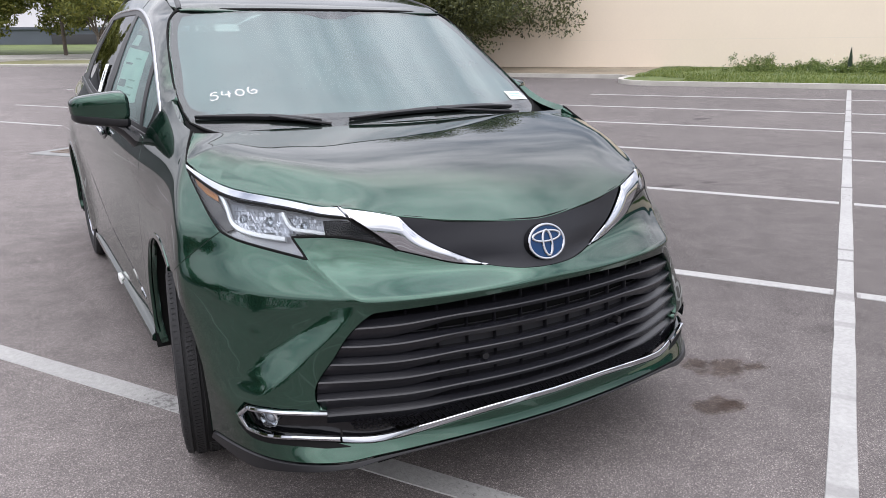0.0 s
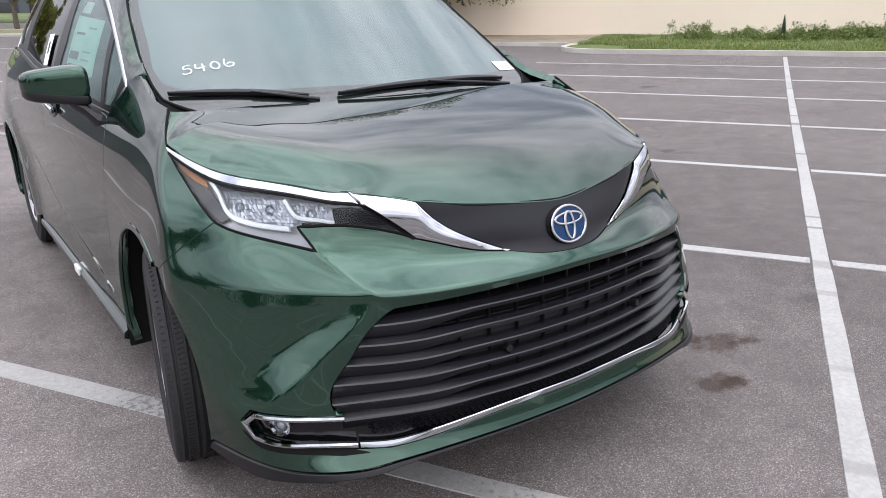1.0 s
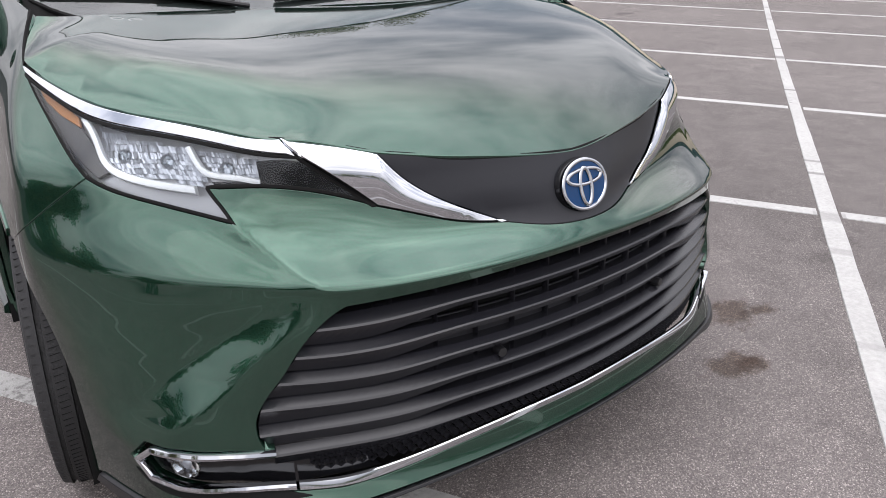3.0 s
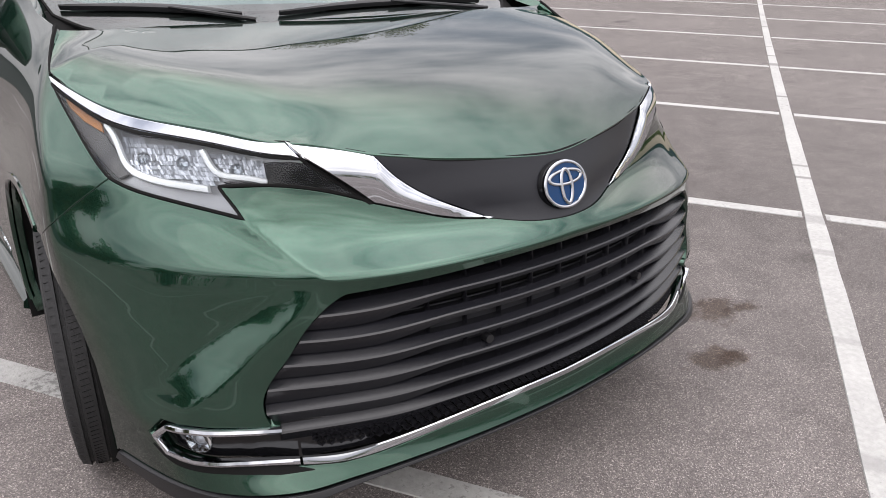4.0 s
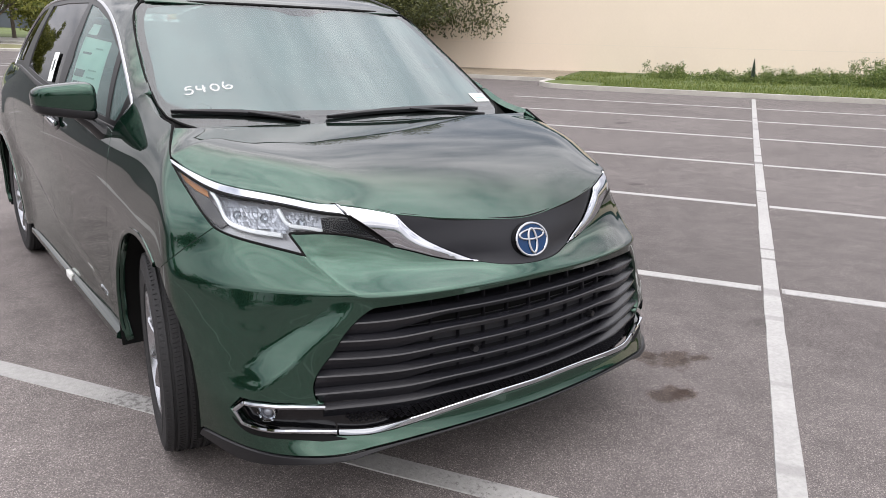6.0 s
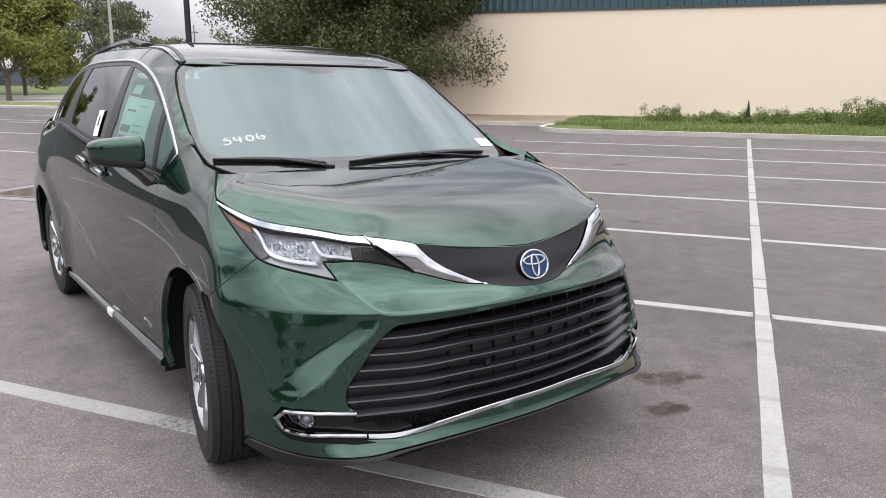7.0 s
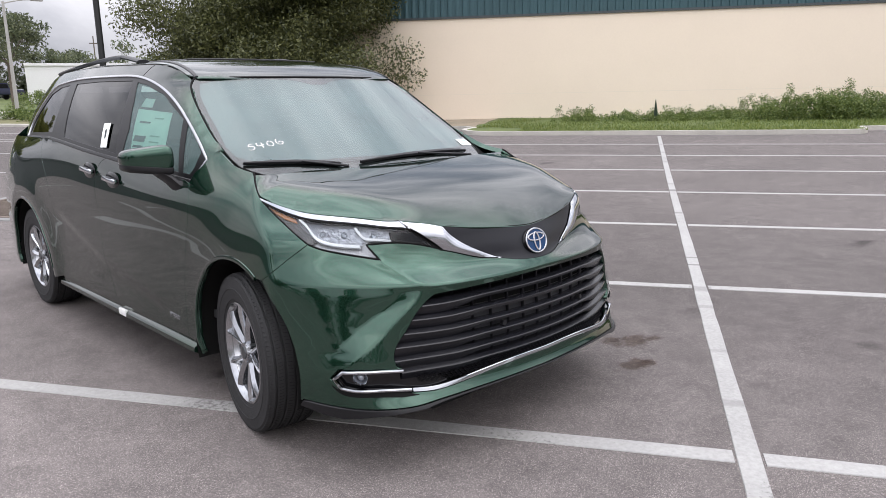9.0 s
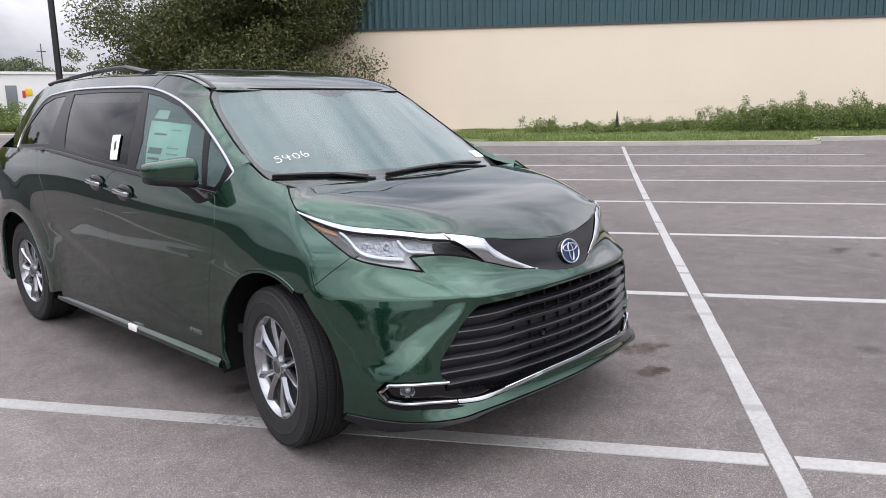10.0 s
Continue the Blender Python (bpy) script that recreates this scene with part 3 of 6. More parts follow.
tree("far_tree", lot3(39.8, 43.6), 7.6, 2.6, 0.16, FAR_LEAF, 11, "airy grey-green tree beyond the car park", 3200, 0.15, .48, 44, .8)
tree("far_tree", Vector((21.0, 103.0, 2.0)), 12.0, 4.6, 0.2, FAR_LEAF, 21, "grey-green tree behind the blue truck", 11000, 0.16, .34, 80, 1.0)
tree("far_tree", lot3(36.0, 50.0), 7.0, 3.0, 0.2, LIGHT_LEAF, 12, "hazy yellow-green tree beyond the car park", 9000, 0.16, .25, 60, 1.0)
for i, (w, l, h) in enumerate(((73, 71, 8.5), (74, 64, 7.5), (64, 82, 7.5), (78, 55, 8.0))):
    tree("distant_tree", lot3(w, l), h, h * .45, 0.2, FAR_LEAF, 21 + i, "distant soft grey-green tree behind the white building", 5000, 0.22, .15, 50, 1.2)
for i, (x, y, h) in enumerate(((-23, 3.5, 6.0), (-27, 9.0, 6.5), (-25, -5.0, 5.5), (-21, -13.0, 5.5))):
    tree("roadside_tree", Vector((x, y, 0)), h, h * .42, 0.22, OAK_LEAF, 41 + i, "dark green roadside tree seen mirrored in the paint", 7000, 0.22, .22, 60, 1.2)

# weeds, grass blades and flowers of the verge
rng = np.random.default_rng(4)
spots, heads = [], []
for i in range(420):
    l = rng.uniform(-18, 3.6)
    tall = np.clip((-1.2 - l) / 4, 0, 1.0) * rng.uniform(.45, .98) + .55 * rng.random() ** 4
    if l > -1.2 and rng.random() < .35:
        continue
    w = min(wall_w(l) - .5, 25.6 + rng.uniform(-1.3, 1.2))
    for k in range(int(3 + tall * 5)):
        spots.append((*lot(w + rng.normal() * .15, l + rng.normal() * .2)[:2], rise(w) + .16 + tall * .96 * (k / (3 + tall * 5))))
    if rng.random() < .8:
        heads.append((*lot(w - .2, l)[:2], rise(w) + .3 + tall * rng.uniform(.4, 1)))
v, f = leaves(rng, spots, 0.18, 120000, 0.040, 1.0)
tagged(mesh_ob("weed_patch", v, f, WEEDS, smooth=False), label="tall green weeds growing along the foot of the wall", category="weeds", kind="stuff")
v, f = leaves(rng, heads, 0.28, 1100, 0.020, 1.0)
tagged(mesh_ob("weed_flowers", v, f, BLOSSOM, smooth=False), label="tiny white flowers scattered in the weeds", category="flowers", kind="stuff")
n = 34000
ll = rng.uniform(-20, 6.0, n)
ww = 19.95 + rng.random(n) ** 1.3 * 6.5 + np.where(ll < -5.6, 1.75, 0) + np.where(ll > 4.3, 1.7, 0)
verts = np.empty((n, 3, 3))
h = rng.uniform(.01, .08, n)
for i in range(n):
    x, y, z = lot(ww[i], ll[i], .10)
    a = rng.uniform(0, 6.28)
    verts[i] = ((x - .012 * math.cos(a), y - .012 * math.sin(a), z), (x + .012 * math.cos(a), y + .012 * math.sin(a), z), (x + rng.normal() * .04, y + rng.normal() * .04, z + h[i] + .03))
tagged(mesh_ob("grass_blades", verts.reshape(-1, 3), np.arange(3 * n).reshape(-1, 3), BLADES, smooth=False), label="short green grass of the verge", category="grass", kind="stuff")
bm = bmesh.new()
p = lot3(24.7, 0.05)
for i in range(7):
    bmesh.ops.create_cone(bm, cap_ends=True, segments=7, radius1=.12 - .013 * i, radius2=.01, depth=.24, matrix=Matrix.Translation(p + Vector((.02 * (i % 2), 0, .28 + .08 * i))))
tagged(part("small_conifer", bm, surface("dark_conifer", (.015, .03, .015), .9, fine=(30, .4), bump=(40, 1.0)), smooth=False), label="small dark pointed conifer seedling in the verge", category="shrub")

# verge, hedge and road far behind the car
FAR_KERB = [(25.9, 26.4), (26.1, 28.2), (26.7, 31.0), (27.2, 34.0), (27.3, 37.0), (26.6, 42.0), (25.0, 49.0)]
kerb(FAR_KERB, high=.15)


def far_band(name, d0, d1, up, material, label, category):
    """A band of ground that runs beyond the far kerb, from d0 to d1 metres behind it."""
    verts = [lot(w + .9 * d, l + .45 * d, up + (.03 * noise.noise((w, l, d)) if 0 < k < 3 else 0)) for w, l in FAR_KERB for k, d in enumerate(np.linspace(d0, d1, 4))]
    faces = [(i * 4 + j, (i + 1) * 4 + j, (i + 1) * 4 + j + 1, i * 4 + j + 1) for i in range(len(FAR_KERB) - 1) for j in range(3)]
    tagged(mesh_ob(name, verts, faces, material), label=label, category=category, kind="structure")


far_band("grass_strip", .05, 7.0, .14, SOIL_GRASS, "narrow strip of dry grass beyond the car park", "grass")
far_band("road", 7.1, 17.0, .10, KERB, "pale concrete street beyond the verge", "road")
rng = np.random.default_rng(9)
for w, l, sx, sz in ((28.4, 29.4, 1.3, .5), (29.8, 31.2, 1.3, .6), (31.5, 34.0, 1.6, .5), (36.5, 38.0, 2.4, 1.6)):
    cs = [(*lot(w + rng.normal() * .4, l + rng.uniform(-sx, sx))[:2], rise(w) + rng.uniform(.25, sz)) for _ in range(60)]
    v, f = leaves(rng, cs, .35, 6000, .06, .9)
    tagged(mesh_ob("hedge", v, f, WEEDS, smooth=False), label="trimmed green hedge on the verge", category="hedge")


def frame_of(origin, ahead):
    """A pose at origin whose y axis points along ahead, level."""
    return Matrix.Translation(origin) @ Matrix.Rotation(math.atan2(ahead[1], ahead[0]) - math.pi / 2, 4, "Z")


# ---- far buildings, poles and truck ----
def far_building(name, p, q, high, deep, wall_mat, label, doors=()):
    """A low flat-roofed building whose front runs from p to q."""
    p, q = Vector(p), Vector(q)
    root = new(name)
    d = (q - p).to_2d()
    root.matrix_world = Matrix.Translation(p) @ Matrix.Rotation(math.atan2(d.y, d.x), 4, "Z")
    L = d.length
    bm = bmesh.new()
    box(bm, (0, 0, -.5), (L, deep, high))
    part("wall", bm, wall_mat, root, smooth=False)
    bm = bmesh.new()
    box(bm, (-.15, -.15, high), (L + .15, deep + .15, high + .25))
    part("roof", bm, wall_mat, root, smooth=False)
    for x, w, z0, z1, m in doors:
        bm = bmesh.new()
        box(bm, (x, -.08, z0), (x + w, .02, z1), .02)
        part("door" if m is GREY_DOOR else "sign", bm, m, root)
    return tagged(root, label=label, category="building")


far_building("white_building", (19.2, 79.95, .6), (40.0, 73.2, .6), 4.6, 14, WHITE_WALL, "long low white building with a grey door", ((2.92, 1.0, 1.2, 3.5, GREY_DOOR), (4.35, .28, 2.3, 3.0, SIGN_RED), (4.63, .6, 2.5, 3.2, SIGN_YELLOW)))
far_building("grey_building", (-8.0, 88.5, .4), (15.0, 86.0, .4), 2.9, 12, GREY_WALL, "long low slate grey building beyond the street", ((12.0, 5.0, .6, 2.4, surface("dark_fence_panel", (.05, .05, .055), .8)),))
far_building("far_white_building", (-10.0, 120.0, .4), (16.0, 112.0, .4), 6.5, 10, WHITE_WALL, "pale building far behind the trees")

far_building("showroom_building", (-42.0, 12.0, 0), (-2.6, 43.0, 0), 3.4, 15, surface("dark_grey_showroom_wall", (.12, .125, .13), .6, broad=(.3, .1)), "long dark grey building beside the car park")


def light_pole(base, high, r0, r1, m, label, arm=0.0):
    root = new("lamp_post")
    root.location = base
    bm = bmesh.new()
    rod(bm, (0, 0, 0), (0, 0, high), r0, r1, 12)
    part("pole", bm, m, root)
    bm = bmesh.new()
    rod(bm, (0, 0, 0), (0, 0, .5), r0 * 2.2, r0 * 2.0, 14)
    part("footing", bm, KERB, root)
    if arm:
        bm = bmesh.new()
        pts = [Vector((arm * t, 0, high - .1 + .30 * math.sin(t * 1.5))) for t in (0, .25, .5, .75, 1)]
        for a, b in zip(pts, pts[1:]):
            rod(bm, a, b, .04, .035, 8)
        part("arm", bm, m, root)
        bm = bmesh.new()
        box(bm, (arm - .05, -.14, high + .14), (arm + .6, .14, high + .26), .04)
        part("lamp_head", bm, POLE_GREY, root)
    return tagged(root, label=label, category="lamp post")


light_pole(lot3(18.75, 18.4), 9.0, 0.11, 0.09, POLE_DARK, "tall black steel lamp post in the car park")
light_pole(lot3(32.4, 35.95), 6.75, 0.12, 0.07, POLE_GREY, "grey concrete street lamp post with a curved arm", 1.5)
root = new("utility_pole")
root.location = (33.0, 100.0, 0)
bm = bmesh.new()
rod(bm, (0, 0, 0), (0, 0, 10), .11, .07, 8)
part("pole", bm, BARK, root)
bm = bmesh.new()
box(bm, (-.55, -.05, 9.0), (.55, .05, 9.12))
part("crossarm", bm, BARK, root)
tagged(root, label="thin distant wooden utility pole with a crossarm", category="pole")


def far_vehicle(name, at, turn, paint, label, cab, bonnet):
    """A vehicle parked far off: cab is the stretch of its cabin along its length, bonnet the height of its nose."""
    root = new(name)
    root.matrix_world = Matrix.Translation(at) @ Matrix.Rotation(turn, 4, "Z")
    bm = bmesh.new()
    box(bm, (-2.7, -.96, .48), (2.7, .96, 1.12), .14)
    box(bm, (cab[1] - .1, -.90, .9), (2.62, .90, bonnet), .12)
    part("body", bm, paint, root)
    bm = bmesh.new()
    a, b = cab
    lower = [(a, -.92, 1.08), (b + .35, -.92, 1.08), (b + .35, .92, 1.08), (a, .92, 1.08)]
    upper = [(a + .2, -.74, 1.82), (b - .35, -.74, 1.82), (b - .35, .74, 1.82), (a + .2, .74, 1.82)]
    vs = [bm.verts.new(p) for p in lower + upper]
    for f in ((0, 1, 5, 4), (1, 2, 6, 5), (2, 3, 7, 6), (3, 0, 4, 7), (4, 5, 6, 7), (3, 2, 1, 0)):
        bm.faces.new([vs[i] for i in f])
    part("cabin", bm, paint, root, smooth=False)
    for s in (-1, 1):
        bm = bmesh.new()
        vs = [bm.verts.new((x, s * (y + .012), z)) for x, y, z in ((a + .16, .882, 1.22), (b + .12, .882, 1.22), (b - .28, .780, 1.68), (a + .26, .780, 1.68))]
        bm.faces.new(vs)
        part("window", bm, PRIVACY, root, smooth=False)
        bm = bmesh.new()
        box(bm, (2.62, s * .62 - .2, .82), (2.74, s * .62 + .2, .98), .03)
        part("headlamp", bm, WHITE_FILM, root)
        for x in (-1.7, 1.75):
            bm = bmesh.new()
            rod(bm, (x, s * .95 - .12, .38), (x, s * .95 + .12, .38), .38, .38, 20)
            part("tyre", bm, RUBBER, root)
    bm = bmesh.new()
    vs = [bm.verts.new(p) for p in ((b + .315, -.80, 1.20), (b + .315, .80, 1.20), (b - .29, .68, 1.74), (b - .29, -.68, 1.74))]
    bm.faces.new(vs)
    part("windscreen", bm, PRIVACY, root, smooth=False)
    return tagged(root, label=label, category="car")


far_vehicle("pickup_truck", (19.3, 92.0, 2.0), radians(205), TRUCK_BLUE, "dark blue pickup truck parked on the street", (-.9, .9), 1.25)
far_vehicle("parked_car", (12.6, 92.6, 2.0), radians(20), surface("brown_car_paint", (.06, .035, .025), .35, coat=.6), "dark brown car parked beside the grey building", (-2.3, .7), 1.12)

# iron drain grate set in the asphalt
root = new("drain_grate")
root.matrix_world = frame_of(Vector((.31, 9.11, rise(6.0) + .006)), Vector((.81, .59)))
bm = bmesh.new()
for a, b in (((-.75, -.95, -.02), (-.69, .95, .012)), ((.69, -.95, -.02), (.75, .95, .012)), ((-.69, -.95, -.02), (.69, -.89, .012)), ((-.69, .89, -.02), (.69, .95, .012))):
    box(bm, a, b, .004)
part("rim", bm, BRONZE_IRON, root)
for i in range(22):
    bm = bmesh.new()
    y = -.87 + i * .081
    box(bm, (-.69, y, -.03), (.69, y + .034, .008))
    part("bar", bm, BRONZE_IRON, root, smooth=False)
bm = bmesh.new()
box(bm, (-.72, -.92, -.004), (.72, .92, -.001))
part("pit", bm, MATT_BLACK, root, smooth=False)
bm = bmesh.new()
for a, b in (((-.95, -1.15, -.02), (-.752, 1.15, .004)), ((.752, -1.15, -.02), (.95, 1.15, .004)), ((-.752, -1.15, -.02), (.752, -.952, .004)), ((-.752, .952, -.02), (.752, 1.15, .004))):
    box(bm, a, b, .004)
part("edging", bm, surface("grey_concrete_edging", (.20, .20, .195), .85, fine=(60, .2), broad=(3, .2)), root, "pale concrete edging")
tagged(root, label="rusty iron drain grate in a pale concrete edging", category="drain")

# dark thicket behind the truck
rng = np.random.default_rng(77)
cs = [(x, 107 + rng.normal() * 1.5, 2.0 + rng.uniform(0, 4.2 + 1.5 * math.sin(x * .9))) for x in rng.uniform(13, 30, 150)]
v, f = leaves(rng, cs, 1.1, 14000, .24, .9)
tagged(mesh_ob("thicket", v, f, FAR_LEAF, smooth=False), label="dark grey-green thicket behind the street", category="trees", kind="stuff")

# woods that close the far sides of the place
rng = np.random.default_rng(31)
cs = []
for i in range(900):
    a = rng.uniform(2.9, 6.9)
    r = rng.uniform(70, 84)
    cs.append((r * math.cos(a), r * math.sin(a), rng.uniform(.5, 6.5 + 2.5 * math.sin(a * 7) * math.sin(a * 3))))
v, f = leaves(rng, cs, 1.9, 34000, .38, .9)
tagged(mesh_ob("far_woods", v, f, FAR_LEAF, smooth=False), label="belt of grey-green trees far behind the car park", category="trees", kind="stuff")


# ---- shape of the minivan's skin ----
def spline(xs, ys):
    """Natural cubic spline through (xs, ys); ys may hold vectors."""
    xs, ys = np.asarray(xs, float), np.asarray(ys, float)
    n, h = len(xs), np.diff(xs)
    a, r = np.eye(n), np.zeros_like(ys)
    for i in range(1, n - 1):
        a[i, i - 1:i + 2] = h[i - 1], 2 * (h[i - 1] + h[i]), h[i]
        r[i] = 6 * ((ys[i + 1] - ys[i]) / h[i] - (ys[i] - ys[i - 1]) / h[i - 1])
    m = np.linalg.solve(a, r)

    def at(x):
        x = np.clip(np.asarray(x, float), xs[0], xs[-1])
        i = np.clip(np.searchsorted(xs, x) - 1, 0, n - 2)
        hh, p, q = h[i], xs[i + 1] - x, x - xs[i]
        if ys.ndim > 1:
            hh, p, q = (v[..., None] if v.ndim else v for v in (hh, p, q))
        return (m[i] * p**3 + m[i + 1] * q**3) / (6 * hh) + (ys[i] / hh - m[i] * hh / 6) * p + (ys[i + 1] / hh - m[i + 1] * hh / 6) * q
    return at


# Plan sections of the lower body, right half: height, how far the nose reaches at set half-widths, then the corner and the flank.
NOSE_X = (0.0, 0.21, 0.42, 0.58)
FLANK_Y = (0.0, 0.5, 1.4, 2.3, 3.06, 3.6, 4.0)
SECTIONS = [
    (0.20, (.940, .935, .915, .885), ((.70, .838), (.79, .762), (.865, .64), (.925, .46), (.95, .30)), (.955, .925, .93, .935, .955, .93, .87)),
    (0.27, (.978, .968, .937, .893), ((.70, .842), (.795, .768), (.875, .64), (.94, .45), (.962, .30)), (.965, .935, .94, .945, .965, .94, .88)),
    (0.34, (.950, .940, .905, .850), ((.70, .797), (.80, .745), (.885, .63), (.95, .43), (.968, .28)), (.97, .945, .952, .957, .97, .945, .885)),
    (0.42, (.950, .938, .900, .845), ((.70, .795), (.80, .745), (.888, .63), (.953, .42), (.97, .27)), (.972, .947, .956, .961, .972, .945, .89)),
    (0.50, (.950, .938, .900, .845), ((.70, .787), (.80, .731), (.888, .616), (.955, .41), (.972, .27)), (.975, .949, .959, .964, .978, .945, .89)),
    (0.60, (.940, .929, .894, .845), ((.70, .776), (.797, .704), (.886, .586), (.957, .40), (.974, .26)), (.975, .950, .961, .967, .983, .95, .89)),
    (0.70, (.928, .917, .884, .836), ((.69, .762), (.79, .668), (.882, .547), (.957, .39), (.975, .26)), (.972, .951, .963, .969, .985, .955, .89)),
    (0.757, (.946, .933, .897, .834), ((.685, .735), (.785, .635), (.877, .52), (.955, .38), (.973, .25)), (.968, .952, .964, .970, .986, .957, .89)),
    (0.80, (.912, .864, .820, .768), ((.68, .690), (.78, .600), (.872, .49), (.948, .36), (.968, .24)), (.962, .952, .965, .971, .986, .957, .885)),
    (0.85, (.889, .846, .785, .718), ((.675, .654), (.77, .555), (.862, .46), (.938, .34), (.960, .23)), (.954, .953, .966, .973, .984, .955, .88)),
    (0.91, (.858, .824, .766, .693), ((.675, .618), (.765, .515), (.855, .43), (.927, .31), (.947, .21)), (.942, .950, .966, .975, .98, .948, .87)),
    (0.985, (.815, .788, .740, .667), ((.66, .577), (.745, .465), (.825, .35), (.895, .22), (.920, .14)), (.922, .942, .962, .972, .97, .935, .85)),
    (1.066, (.720, .690, .640, .575), ((.65, .490), (.725, .380), (.795, .25), (.864, .12), (.880, .05)), (.893, .916, .946, .962, .95, .91, .82)),
    (1.15, (.600, .580, .540, .470), ((.62, .380), (.69, .270), (.755, .15), (.800, .05), (.817, .00)), (.832, .875, .922, .942, .92, .875, .79)),
    (1.24, (.450, .430, .400, .350), ((.57, .280), (.62, .180), (.67, .10), (.705, .03), (.718, -.02)), (.733, .84, .895, .914, .87, .815, .74)),
]
LEVELS = [s[0] for s in SECTIONS]
_net = []
for _, nose, corner, flank in SECTIONS:
    row = [(-x, -y) for x, y in zip(NOSE_X, nose)] + [(-x, -y) for x, y in corner]
    row += [(-x, y + (0.08 if y == 0.0 else 0)) for x, y in zip(flank, FLANK_Y)]
    _net.append(row)
_net = np.array(_net)
STATIONS = np.arange(_net.shape[1], dtype=float)
# mirrored first span keeps the centre line smooth
_mir = np.concatenate([_net[:, 2:0:-1] * (-1, 1), _net], 1)
_along = [spline(np.arange(-2, len(STATIONS)), row) for row in _mir]
_table_s = np.linspace(0, STATIONS[-1], 961)
_rows = np.array([a(_table_s) for a in _along]).reshape(len(LEVELS), -1)
_levels_f = np.linspace(LEVELS[0], LEVELS[-1], 521)
_soft = spline(LEVELS, _rows)(_levels_f)
# a sharp brow runs across the bumper at one level and fades out round the corner
BROW = LEVELS.index(0.757)
_hard = np.where((_levels_f < 0.757)[:, None], spline(LEVELS[:BROW + 1], _rows[:BROW + 1])(_levels_f), spline(LEVELS[BROW:], _rows[BROW:])(_levels_f))
_fade = np.repeat(np.clip((7.2 - _table_s) / 1.6, 0, 1), 2)
_fine = (_soft * (1 - _fade) + _hard * _fade).reshape(len(_levels_f), len(_table_s), 2)


def skin(s, z):
    """Point of the lower body at station s and height z; arrays allowed. A minus s gives the left half."""
    s, z = np.asarray(s, float), np.asarray(z, float)
    side = np.where(s < 0, -1.0, 1.0)
    i = np.clip(np.abs(s) / STATIONS[-1] * 960, 0, 959.999)
    j = np.clip((z - LEVELS[0]) / (LEVELS[-1] - LEVELS[0]) * 520, 0, 519.999)
    a, b = i.astype(int), j.astype(int)
    u, v = (i - a)[..., None], (j - b)[..., None]
    p = (_fine[b, a] * (1 - u) + _fine[b, a + 1] * u) * (1 - v) + (_fine[b + 1, a] * (1 - u) + _fine[b + 1, a + 1] * u) * v
    y = p[..., 1]
    # flared rear arch, and a shallow hollow below a line that climbs along the doors
    flare = .016 * np.exp(-((np.hypot(y - 3.06, z - .37) - .50) / .10) ** 2) * np.clip((y - 2.0) / .3, 0, 1)
    d = np.clip((np.interp(y, (.55, 1.6, 2.35), (.43, .585, .80)) - z) / .08, 0, 1)
    hollow = .009 * d * d * (3 - 2 * d) * np.clip((z - .30) / .12, 0, 1) * np.clip((y - .6) / .3, 0, 1) * np.clip((2.55 - y) / .25, 0, 1)
    return np.stack([(p[..., 0] - flare + hollow) * side, y, z], -1)


def station(x, y, z):
    """The station of the lower body nearest to a place on the right half, at its height."""
    p = skin(_table_s, np.full(961, z))
    return float(_table_s[np.argmin((p[:, 0] + abs(x)) ** 2 + (p[:, 1] - y) ** 2)])


BELT = spline((-.3, .1, .3, .5, .82, 1.44, 2.26, 2.62, 3.06, 3.52, 4.0), (.80, .835, .86, .89, .93, .975, .968, .952, .915, .845, .73))
ROOF = spline((.3, .74, .92, 1.1, 1.6, 2.2, 3.0, 3.7, 4.1), (1.42, 1.585, 1.646, 1.688, 1.722, 1.732, 1.720, 1.675, 1.60))


def flank(y, z):
    """Point of the cabin's right side at y and height z."""
    y, z = np.asarray(y, float), np.asarray(z, float)
    h = z - 1.1
    return np.stack([-(BELT(y) - .30 * h - .45 * h * h), y, z], -1)


def roof(x, y):
    x, y = np.asarray(x, float), np.asarray(y, float)
    q = np.abs(x) / .66
    lip = np.clip((.755 + .19 * x * x + .07 - y) / .07, 0, 1)
    return np.stack([x, y, ROOF(y) - .014 * q**2 - .022 * q**8 - .012 * lip**2], -1)


def screen(x, z):
    """Point of the windscreen."""
    x, z = np.asarray(x, float), np.asarray(z, float)
    h = z - 1.533
    return np.stack([x, .66 + 1.60 * h - .25 * h * h + .13 * (x / .67) ** 2, z], -1)

# ---- the minivan: front axle at y = 0, nose towards minus y, right side at minus x ----
from mathutils.geometry import delaunay_2d_cdt

ARC_S = np.linspace(-STATIONS[-1], STATIONS[-1], 1201)
_walk = skin(ARC_S, np.full(1201, 0.62))[:, :2]
ARC_A = np.concatenate([[0], np.cumsum(np.linalg.norm(np.diff(_walk, axis=0), axis=1))])
ARC_A -= ARC_A[600]


FOLD = (float(np.interp(station(-.584, -.826, .757), ARC_S, ARC_A)), float(np.interp(station(-.668, -.658, .842), ARC_S, ARC_A)))
# the bumper's slanting ridge beside the grille, and the foot of the slope behind it: height, girth
RIDGE_Z, RIDGE_A = (.40, .484, .530, .573, .627, .683, .724, .757), (.985, .915, .841, .777, .721, .665, .621, .590)
FOOT_Z, FOOT_A = (.40, .476, .519, .591, .647, .698, .719, .757), (1.03, 1.02, .995, .885, .797, .733, .713, .690)


